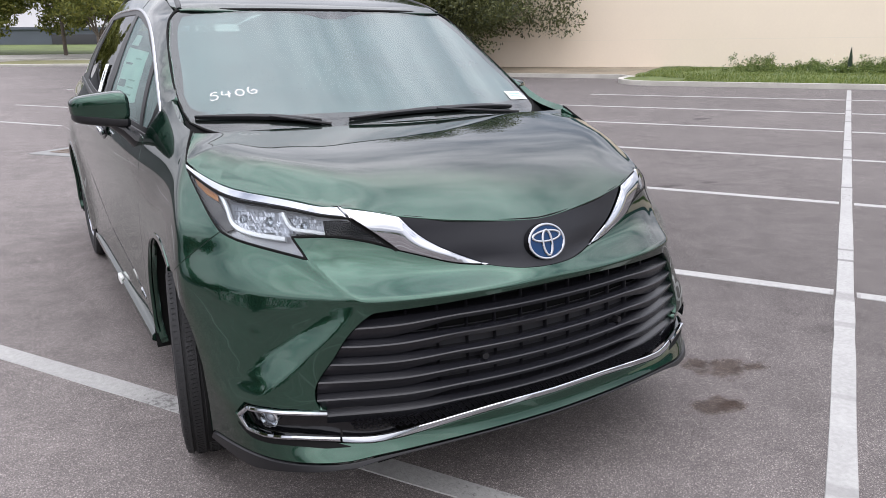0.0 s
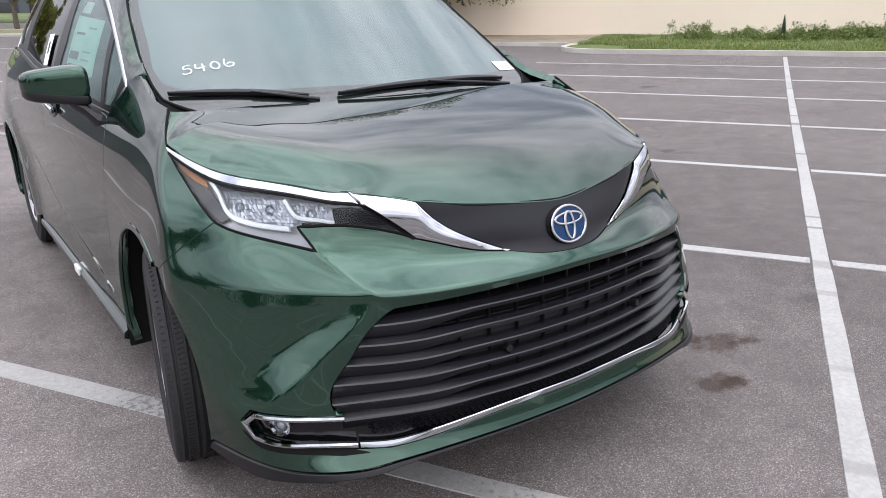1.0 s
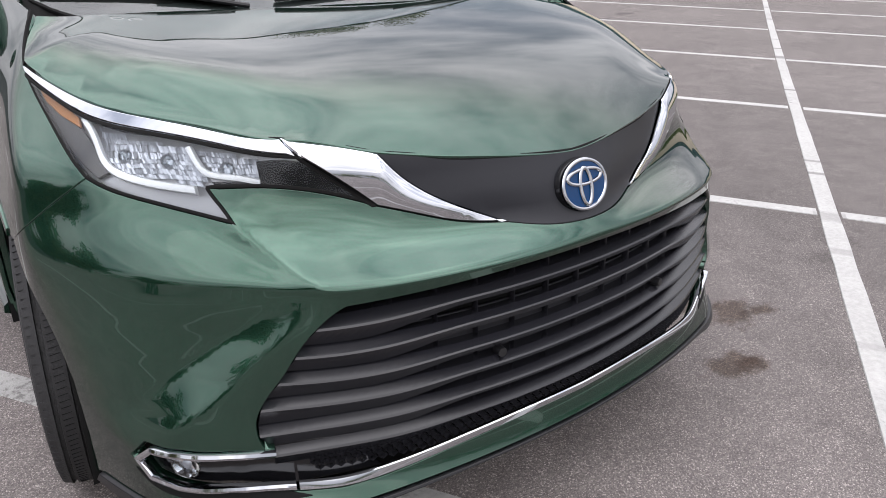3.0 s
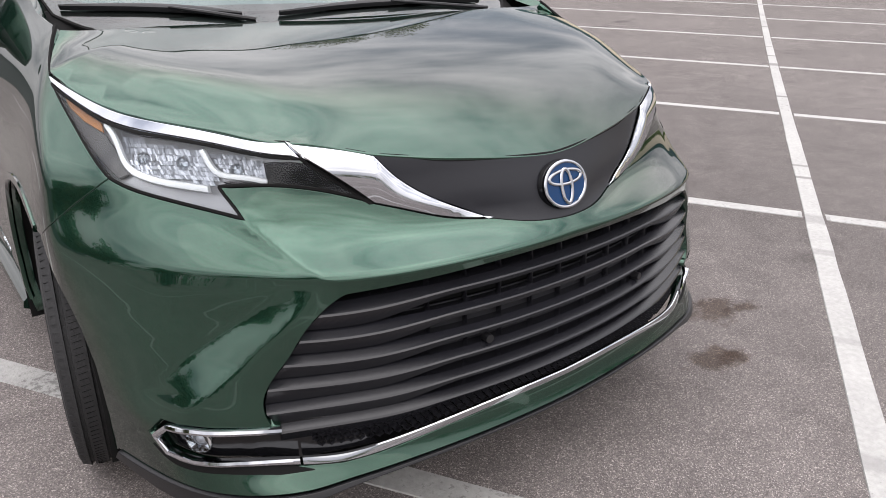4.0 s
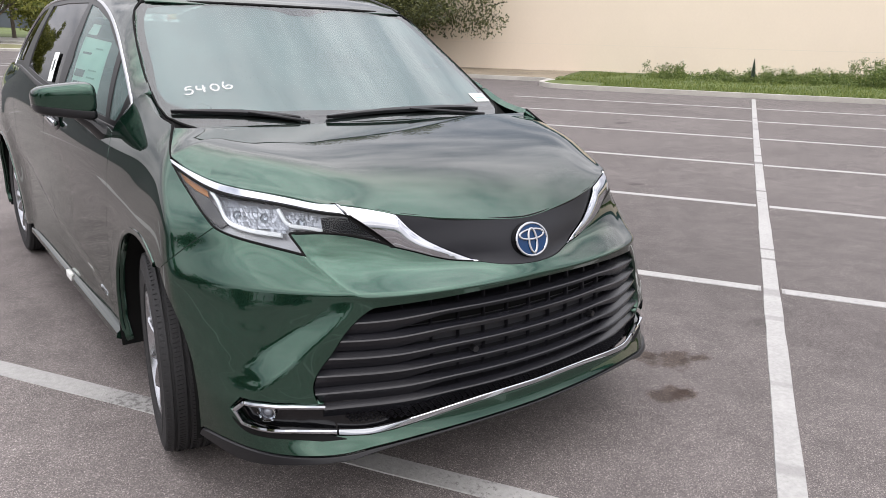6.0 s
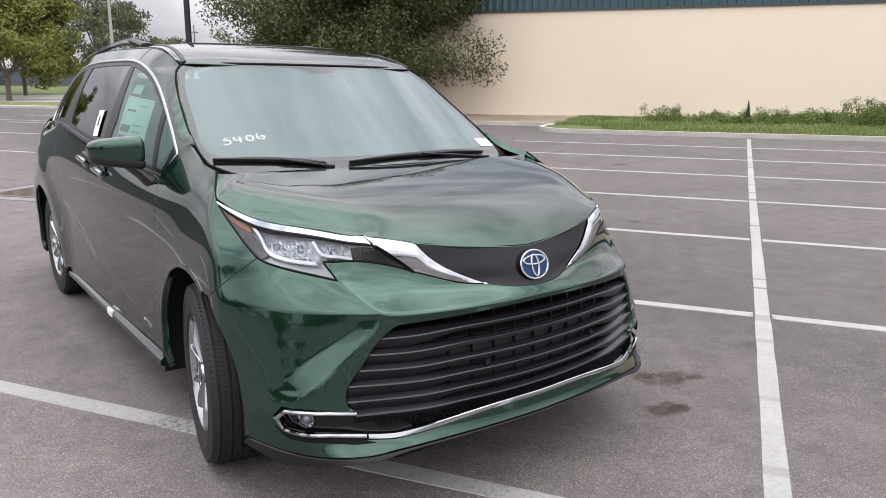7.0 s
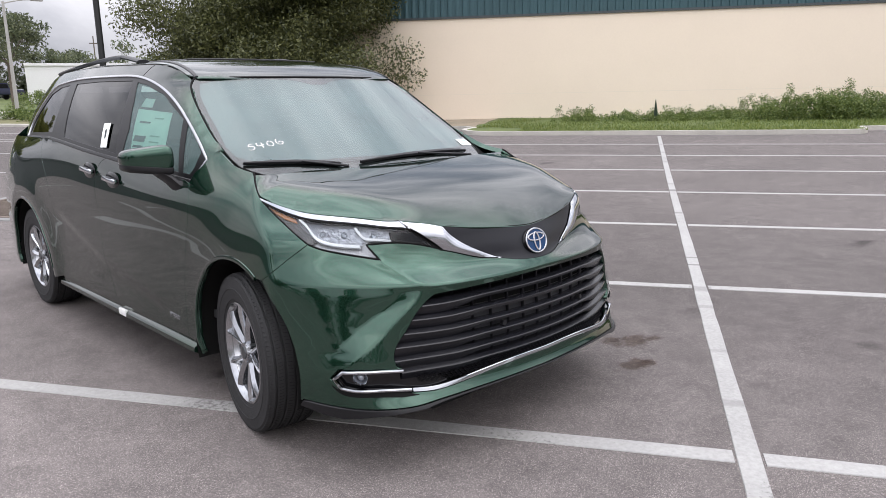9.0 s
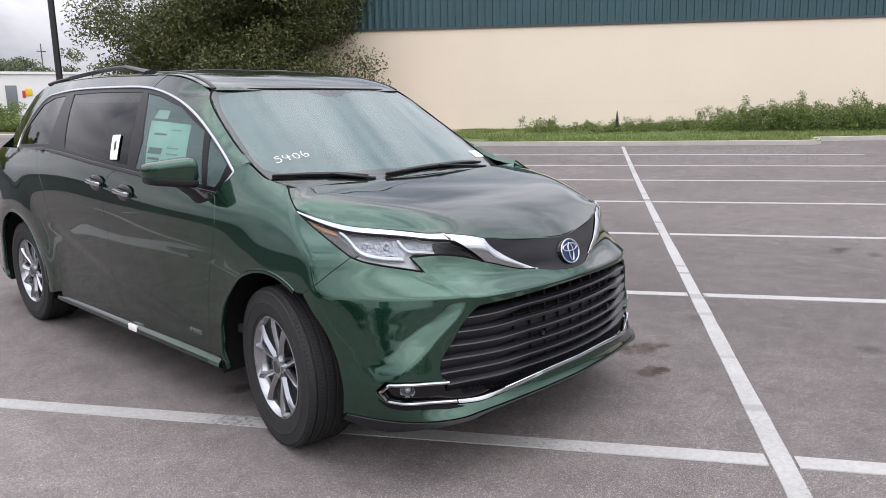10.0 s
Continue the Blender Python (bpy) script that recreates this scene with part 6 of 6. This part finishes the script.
for s in (1, -1):
    ditch = flow([(-.640 * s, .865), (-.63 * s, .93), (-.60 * s, 1.2), (-.565 * s, 1.6)], 8)
    ribbon("roof_moulding", BLACK, roof, ditch, .022, van, .0, .005)
    ys = np.linspace(1.70, 3.45, 30)
    bm = bmesh.new()
    rows = []
    for i, y in enumerate(ys):
        t = i / 29
        x = -(np.interp(y, (1.35, 2.2, 3.45), (.565, .575, .52))) * s
        z = float(roof(np.array(x), np.array(y))[2])
        rows.append([bm.verts.new((x + (.02 + .02 * max(0, 1 - t * 5)) * math.cos(k * math.pi / 4), y, z + rail_up(t) + .014 * math.sin(k * math.pi / 4))) for k in range(8)])
    for r0, r1 in zip(rows, rows[1:]):
        for k in range(8):
            bm.faces.new([r0[k], r1[k], r1[(k + 1) % 8], r0[(k + 1) % 8]])
    bm.faces.new(rows[0])
    bm.faces.new(rows[-1])
    rail = part("roof_rail", bm, BLACK, van, "black roof rail with a bright inlay")
    bm = bmesh.new()
    strip = []
    for i in range(5, 22):
        x = -(np.interp(ys[i], (1.35, 2.2, 3.45), (.565, .575, .52)) + .021) * s
        z = float(roof(np.array(x), np.array(ys[i]))[2]) + rail_up(i / 29)
        strip.append([bm.verts.new((x, ys[i], z + d)) for d in (-.010, .008)])
    for p, q in zip(strip, strip[1:]):
        bm.faces.new((p[0], q[0], q[1], p[1]))
    part("inlay", bm, CHROME, rail, "bright inlay")

# tail, hidden from view but closing the body
bm = bmesh.new()
prof = [tuple(body(np.array(ARC_A[-1]), np.array(z))) for z in (.30, .5, .7, .9, 1.05, 1.22)]
prof += [tuple(flank(np.array(3.99), np.array(z))) for z in (1.3, 1.42, 1.56)]
rows = []
for x, y, z in prof:
    rows.append([bm.verts.new((-abs(x) * c, 3.98 + .14 * (1 - c * c) - .10 * max(0, z - 1.2) * (1 - c * c), z)) for c in np.linspace(1, -1, 13)])
for r0, r1 in zip(rows, rows[1:]):
    for k in range(12):
        bm.faces.new([r0[k], r0[k + 1], r1[k + 1], r1[k]])
part("tailgate", bm, PAINT, van)

# windscreen, cowl, wipers
ws_half = flow([(0, 1.118), (-.4, 1.118), (-.70, 1.13), (-.775, 1.165)], 5) + flow([(-.783, 1.20), (-.780, 1.265), (-.742, 1.427), (-.694, 1.545), (-.655, 1.583)], 5) + flow([(-.63, 1.590), (-.3, 1.592), (0, 1.592)], 5)
ws_ring = ws_half + mirror(ws_half)[1:-1]
b = panel("windscreen", SCREEN, screen, ws_ring, van, (), .05, .004, gap=0, out=1.0, label="windscreen reflecting pale clouds")
b.visible_shadow = False
inner = flow([(0, 1.186), (-.4, 1.188), (-.69, 1.196), (-.752, 1.218)], 5) + flow([(-.758, 1.262), (-.730, 1.345), (-.684, 1.500), (-.640, 1.566)], 5) + flow([(-.55, 1.584), (-.20, 1.587), (-.08, 1.570), (-.05, 1.560), (0, 1.559)], 4)
inner_ring = inner + mirror(inner)[1:-1]
panel("screen_border", FRIT, screen, ws_ring, van, [inner_ring], .05, .002, lift=-.006, gap=0)
# added sheet: the screen's pale haze is painted, only inside the border
b = panel("inner_film", HAZE, screen, inner_ring, van, (), .06, .001, lift=-.009, gap=0, label="added pale sheet that paints light haze behind the windscreen")
b.visible_shadow = False
ribbon("screen_seal", MATT_BLACK, screen, ws_half[8:], .007, van, .002, .003)
ribbon("screen_seal", MATT_BLACK, screen, [(-a, b) for a, b in ws_half[8:]], .007, van, .002, .003)
bm = bmesh.new()
box(bm, (-.07, .70, 1.50), (.07, .80, 1.545), .015)
part("mirror_camera", bm, FRIT, van)
bm = bmesh.new()
rows = []
for x in np.linspace(-.80, .80, 30):
    e = screen(np.array(x), np.array(1.176 if abs(x) < .7 else 1.182))
    yh = -.02 + .05 * (abs(x) / .8) ** 2
    zh = float(hood(np.array(x), np.array(yh))[2]) - .022
    rows.append([bm.verts.new((x, yh, zh)), bm.verts.new((x, (yh + e[1]) / 2, zh - .012)), bm.verts.new((x, e[1] - .012, e[2] - .008))])
for r0, r1 in zip(rows, rows[1:]):
    for k in range(2):
        bm.faces.new([r0[k], r1[k], r1[k + 1], r0[k + 1]])
part("cowl", bm, MATT_BLACK, van)


def wiper(points, arm_from):
    root = None
    p = flow(points, 8)
    root = ribbon("wiper", BLACK, screen, p, .010, van, .010, .009, "black wiper", widths=(.004, .010, .012, .011, .005))
    bm = bmesh.new()
    a = Vector(arm_from)
    q = p[len(p) // 2]
    b = Vector(screen(np.array(q[0]), np.array(q[1]))) + Vector((0, -.018, .012))
    rod(bm, a, a.lerp(b, .6), .007, .006, 8)
    rod(bm, a.lerp(b, .6), b, .006, .004, 8)
    part("wiper_arm", bm, BLACK, root)
    return root


wiper([(-.755, 1.176), (-.60, 1.176), (-.45, 1.168), (-.335, 1.154)], (-.305, .022, 1.150))
wiper([(-.23, 1.154), (.0, 1.168), (.16, 1.171), (.42, 1.168), (.58, 1.155)], (.60, .085, 1.142))

# marks on the glass
def write(text, size, m, material, parent, name="writing", shear=0.0, thick=0.0006, spacing=1.0, thin=0.0):
    cu = bpy.data.curves.new(name, "FONT")
    cu.body, cu.size, cu.extrude, cu.shear, cu.space_character, cu.offset = text, size, thick, shear, spacing, thin
    cu.materials.append(material)
    tmp = bpy.data.objects.new("tmp", cu)
    me = bpy.data.meshes.new_from_object(tmp)
    bpy.data.objects.remove(tmp)
    me.name = name
    ob = new(name, me)
    ob.matrix_world = m
    ob.parent = parent
    return ob


DIGITS = (((.95, 1), (.40, .94), (.28, .62), (.62, .64), (.86, .42), (.70, .10), (.22, .0), (.0, .12)),
          ((.18, 1), (.05, .56), (.20, .46), (.95, .58)), ((.78, .98), (.62, .0)),
          ((.52, .96), (.16, .64), (.18, .18), (.56, .03), (.90, .38), (.82, .80), (.52, .96)),
          ((.36, 1.06), (.10, .55), (.22, .10), (.66, .03), (.95, .32), (.70, .54), (.32, .36)))
bm = bmesh.new()
for k, stroke in zip((0, 1, 1, 2, 3), DIGITS):
    line = [(-.677 + k * .0475 + .037 * u, 1.236 + .0063 * k + .023 * v + .004 * u) for u, v in flow(stroke, 6)]
    rows = []
    for i, (u, v) in enumerate(line):
        (u0, v0), (u1, v1) = line[max(i - 1, 0)], line[min(i + 1, len(line) - 1)]
        d = Vector(screen(np.array(u1), np.array(v1)) - screen(np.array(u0), np.array(v0))).normalized()
        n = -Vector(normals_of(screen, np.array(u), np.array(v)))
        n = n if n.y < 0 else -n
        c = Vector(screen(np.array(u), np.array(v))) + n * .002
        side = d.cross(n) * (.0021 + .0005 * math.sin(i * 1.3))
        rows.append([bm.verts.new(c - side), bm.verts.new(c + n * .0006), bm.verts.new(c + side)])
    for r0, r1 in zip(rows, rows[1:]):
        for j in range(2):
            bm.faces.new([r0[j], r1[j], r1[j + 1], r0[j + 1]])
part("marker_writing", bm, CHALK, van, "handwritten white number 5406 on the windscreen")
ring = [(.640, 1.186), (.755, 1.182), (.745, 1.214), (.640, 1.219)]
panel("windscreen_sticker", PAPER, screen, ring, van, (), .05, .001, lift=.003, gap=0, label="small white sticker on the windscreen")
for k in range(3):
    ribbon("print_bar", INK_FADED, screen, [(.655, 1.193 + .007 * k), (.735, 1.190 + .007 * k)], .003, van, .0045, .0003)
panel("price_sheet", GREENISH, flank, [(.80, 1.215), (1.145, 1.195), (1.258, 1.442), (.872, 1.420)], van, (), .06, .001, lift=-.014, gap=0, label="pale green price sheet inside the front window")
panel("price_sheet", PAPER, flank, [(1.112, 1.450), (1.245, 1.456), (1.237, 1.498), (1.122, 1.492)], van, (), .06, .001, lift=-.014, gap=0, label="small paper tag inside the front window")
for y0, y1, z, w in ((1.05, 1.17, 1.37, .008), (1.04, 1.165, 1.285, .03), (1.04, 1.15, 1.245, .012), (.93, 1.02, 1.39, .006), (.90, 1.0, 1.30, .006), (.89, .99, 1.27, .006), (.89, .99, 1.24, .006)):
    ribbon("print_bar", INK if w > .007 else INK_FADED, flank, [(y0, z), (y1, z + .003)], w, van, -.0125, .0005)
panel("door_tag", PAPER, flank, [(1.442, 1.226), (1.523, 1.224), (1.592, 1.354), (1.50, 1.357)], van, (), .05, .001, lift=.001, gap=0, label="white film tag on the dark rear window")
ribbon("print_bar", INK, flank, [(1.50, 1.275), (1.525, 1.32)], .018, van, .0025, .0003)
# hybrid badge low on the front door
m = Matrix.Translation((float(body(*(np.array(q) for q in on_side(.70, .40)))[0]) - .0005, .745, .388)) @ Matrix(((0, 0, -1), (-1, 0, 0), (0, 1, 0))).to_4x4()
ob = write("HYBRID", .034, m, CHROME, van, "badge", 0, .002, 1.02)
ob["label"] = "small chrome letter badge on the front door"


def handle(y, z):
    a0, z0 = on_side(y, z)
    c = Vector(body(np.array(a0), np.array(z0)))
    for s in (1, -1):
        bm = bmesh.new()
        bmesh.ops.create_uvsphere(bm, u_segments=20, v_segments=10, radius=1, matrix=Matrix.Translation((c.x * s - .002 * s, y, z - .004)) @ Matrix.Diagonal((.015, .098, .050, 1)))
        cup = part("door_handle", bm, GLOSS_BLACK, van, "chrome door handle over a dark recess")
        bm = bmesh.new()
        box(bm, (-.012, -.092, -.014), (.012, .092, .014), .010, Matrix.Translation(((c.x - .022) * s, y, z)) @ Matrix.Rotation(radians(4), 4, "X"))
        part("grip", bm, CHROME, cup, "chrome grip")


handle(1.345, 1.052)
handle(1.70, 1.086)


def door_mirror(s):
    root = None
    bm = bmesh.new()
    bmesh.ops.create_cube(bm, size=1)
    bmesh.ops.subdivide_edges(bm, edges=bm.edges, cuts=7, use_grid_fill=True)
    for v in bm.verts:
        x, y, z = v.co * 2
        r = (abs(x) ** 5 + abs(y) ** 3.2 + abs(z) ** 4) ** -.24 if v.co.length else 1
        x, y, z = x * min(r, 1.0), y * min(r, 1.0), z * min(r, 1.0)
        w = 1 - .10 * (x * .5 + .5)
        v.co = Vector(((-1.026 - .104 * x) * s, .655 + .068 * y * w + .050 * x, 1.206 + (.057 - .013 * x) * z - .002 * x))
    bmesh.ops.bisect_plane(bm, geom=bm.verts[:] + bm.edges[:] + bm.faces[:], plane_co=(-1.03 * s, 0, 1.170), plane_no=(.12 * s, 0, 1), clear_inner=True)
    cap = part("door_mirror", bm, PAINT, van, "dark green door mirror with a black base")
    bm = bmesh.new()
    bmesh.ops.create_cube(bm, size=1)
    bmesh.ops.subdivide_edges(bm, edges=bm.edges, cuts=6, use_grid_fill=True)
    for v in bm.verts:
        x, y, z = v.co * 2
        r = min(1.0, (abs(x) ** 5 + abs(y) ** 3.2 + abs(z) ** 4) ** -.24)
        x, y, z = x * r, y * r, z * r
        v.co = Vector(((-1.024 - .101 * x) * s, .657 + .065 * y + .050 * x, 1.160 + .026 * z + .012 * x))
    base = part("mirror_base", bm, BLACK, cap)
    bm = bmesh.new()
    pts = [Vector((-.995 * s, .640, 1.146)), Vector((-.955 * s, .618, 1.118)), Vector((-.922 * s, .598, 1.078)), Vector((-.885 * s, .588, 1.066))]
    rows = []
    for i, q in enumerate(pts):
        ry, rz = ((.055, .022), (.055, .032), (.06, .036), (.075, .036))[i]
        rows.append([bm.verts.new(q + Vector((0, ry * math.cos(k * math.pi / 5), rz * math.sin(k * math.pi / 5)))) for k in range(10)])
    for r0, r1 in zip(rows, rows[1:]):
        for k in range(10):
            bm.faces.new([r0[k], r1[k], r1[(k + 1) % 10], r0[(k + 1) % 10]])
    bm.faces.new(rows[0])
    bm.faces.new(rows[-1])
    part("mirror_foot", bm, BLACK, cap)
    return cap


door_mirror(1)
door_mirror(-1).location = (-.04, .03, -.006)


# wheels
def wheel(m, name="wheel"):
    """A wheel whose outer face looks along minus x, centred on its axle."""
    def lathe(prof, n=72, groove=None):
        bm = bmesh.new()
        rows = [[bm.verts.new((x, r * math.cos(2 * math.pi * i / n), r * math.sin(2 * math.pi * i / n))) for x, r in prof] for i in range(n)]
        for i in range(n):
            for k in range(len(prof) - 1):
                bm.faces.new([rows[i][k], rows[(i + 1) % n][k], rows[(i + 1) % n][k + 1], rows[i][k + 1]])
        return bm
    tread = []
    for g in np.linspace(-.085, .085, 5)[::-1]:
        tread += [(g + .0055, .3640 - abs(g) * .045), (g + .004, .356 - abs(g) * .045), (g - .004, .356 - abs(g) * .045), (g - .0055, .3640 - abs(g) * .045)]
    side = [(.10, .225), (.108, .238), (.1085, .243), (.112, .2445), (.116, .270), (.1185, .291), (.1205, .2925), (.1205, .296), (.119, .2975), (.1175, .318), (.114, .335), (.1145, .339), (.104, .352)]
    prof = side + tread + [(-x, r) for x, r in reversed(side)]
    bm = lathe(prof)
    tyre = part("tyre", bm, RUBBER, van, "black tyre with ribbed tread")
    bm = bmesh.new()
    for i in range(110):
        t = 2 * math.pi * i / 110
        for sx in (-1, 1):
            mm = Matrix.Rotation(t, 4, "X") @ Matrix.Translation((sx * .1005, 0, .3545)) @ Matrix.Rotation(sx * .30, 4, "Y")
            box(bm, (-.010, -.0072, -.004), (.010, .0072, .0003), 0, mm)
    tagged(part("shoulder_tread", bm, RUBBER, tyre, smooth=False), kind="stuff")
    # fine cuts across the ribs of the tread
    bm = bmesh.new()
    for i in range(150):
        t = 2 * math.pi * i / 150
        for q, g in enumerate((-.0645, -.0215, .0215, .0645)):
            mm = Matrix.Rotation(t + .012 * q, 4, "X") @ Matrix.Translation((g, 0, .3628 - abs(g) * .045)) @ Matrix.Rotation(.14 * (-1) ** q, 4, "Z")
            box(bm, (-.010, -.0006, -.004), (.010, .0006, .0019), 0, mm)
    tagged(part("tread_cut", bm, MATT_BLACK, tyre, smooth=False), kind="stuff")
    bm = lathe([(.09, .215), (.0, .195), (-.08, .208), (-.098, .221), (-.106, .230), (-.108, .224), (-.100, .216), (-.085, .205)])
    rim = part("rim", bm, RIM_METAL, van, "five twin-spoke machined alloy rim")
    bm = bmesh.new()
    bmesh.ops.create_cone(bm, cap_ends=True, segments=48, radius1=.20, radius2=.20, depth=.01, matrix=Matrix.Rotation(radians(90), 4, "Y") @ Matrix.Translation((0, 0, -.03)))
    part("brake_disc", bm, IRON_DARK, rim)
    for i in range(5):
        for k in (-1, 1):
            t = 2 * math.pi * i / 5 + k * .12
            t2 = 2 * math.pi * i / 5 + k * .30
            bm = bmesh.new()
            rows = []
            for f, (r, half, x, th) in enumerate(((.035, .018, -.080, .03), (.08, .013, -.088, .028), (.14, .0125, -.097, .026), (.190, .015, -.101, .03), (.222, .023, -.098, .03))):
                tt = t + (t2 - t) * min(1, r / .2)
                d, e = Vector((0, math.cos(tt), math.sin(tt))), Vector((0, -math.sin(tt), math.cos(tt)))
                c = d * r
                rows.append([bm.verts.new(c + e * half * a + Vector((x + b, 0, 0))) for a, b in ((-1, .010), (-.30 * k - .12, -.005), (-.30 * k + .12, -.005), (1, .010), (.8, th), (-.8, th))])
            for r0, r1 in zip(rows, rows[1:]):
                for q in range(6):
                    bm.faces.new([r0[q], r1[q], r1[(q + 1) % 6], r0[(q + 1) % 6]])
            bm.faces.new(rows[0])
            bm.faces.new(rows[-1])
            part("spoke", bm, RIM_METAL, rim)
    bm = bmesh.new()
    rod(bm, (-.06, 0, 0), (-.098, 0, 0), .052, .045, 32)
    hub = part("hub_cap", bm, RIM_METAL, rim)
    bm = bmesh.new()
    rod(bm, (-.097, 0, 0), (-.101, 0, 0), .030, .028, 28)
    part("hub_badge", bm, RIM_DARK, hub)
    for i in range(5):
        t = 2 * math.pi * (i + .5) / 5
        bm = bmesh.new()
        rod(bm, (-.04, .057 * math.cos(t), .057 * math.sin(t)), (-.082, .057 * math.cos(t), .057 * math.sin(t)), .011, .010, 6)
        part("wheel_nut", bm, RIM_DARK, hub)
    for o in (tyre, rim):
        o.matrix_basis = m
    return tyre, rim


AXLE_X, R = .832, .363
STEER = 10.0
wheel(Matrix.Translation((-AXLE_X, 0, R)) @ Matrix.Rotation(radians(-STEER), 4, "Z") @ Matrix.Rotation(.5, 4, "X"))
wheel(Matrix.Translation((-AXLE_X, 3.06, R)) @ Matrix.Rotation(1.0, 4, "X"))
wheel(Matrix.Translation((AXLE_X, 0, R)) @ Matrix.Rotation(radians(180 - STEER), 4, "Z"))
wheel(Matrix.Translation((AXLE_X, 3.06, R)) @ Matrix.Rotation(radians(180), 4, "Z"))

# arch liners and underbody
for s in (1, -1):
    for cy in (0.0, 3.06):
        bm = bmesh.new()
        rows = []
        for i in range(25):
            t = radians(-16 + 212 * i / 24)
            y, z = cy + .455 * math.cos(t), .36 + .45 * math.sin(t)
            rows.append([bm.verts.new((x * s, y, z)) for x in (-.950, -.55)])
        for r0, r1 in zip(rows, rows[1:]):
            bm.faces.new([r0[0], r1[0], r1[1], r0[1]])
        inner = [r[1] for r in rows]
        bm.faces.new(inner)
        part("arch_liner", bm, MATT_BLACK, van)
bm = bmesh.new()
box(bm, (-.54, -.80, .22), (.54, 3.95, .32))
box(bm, (-.90, .47, .24), (.90, 2.58, .31))
part("underbody", bm, MATT_BLACK, van, smooth=False)

# interior seen through the glass
bm = bmesh.new()
box(bm, (-.72, .18, .80), (.72, .75, 1.10), .06)
part("dashboard", bm, DASH, van)


def seat(x, y):
    bm = bmesh.new()
    box(bm, (x - .25, y - .25, .45), (x + .25, y + .28, .68), .06)
    box(bm, (x - .24, y + .20, .66), (x + .24, y + .36, 1.22), .07, Matrix.Translation((0, 0, 0)))
    box(bm, (x - .13, y + .30, 1.24), (x + .13, y + .40, 1.42), .045)
    part("seat", bm, SEAT, van, "grey cloth seat")


for x in (-.40, .40):
    seat(x, 1.25)
    seat(x, 2.15)
    seat(x, 2.95)
bm = bmesh.new()
ellipse_ring(bm, .185, .185, .016, Matrix.Translation((.40, .78, 1.06)) @ Matrix.Rotation(radians(65), 4, "X"))
box(bm, (-.17, -.015, -.02), (.17, .015, .01), .005, Matrix.Translation((.40, .78, 1.06)) @ Matrix.Rotation(radians(65), 4, "X"))
part("steering_wheel", bm, DASH, van)
bm = bmesh.new()
box(bm, (-.85, .3, .42), (.85, 3.9, .46))
part("cabin_floor", bm, DASH, van)

# the finished van stands a finger's breadth to the left of the axis it was laid out on
van.location.x, van.scale.x = 0.010, 1.011
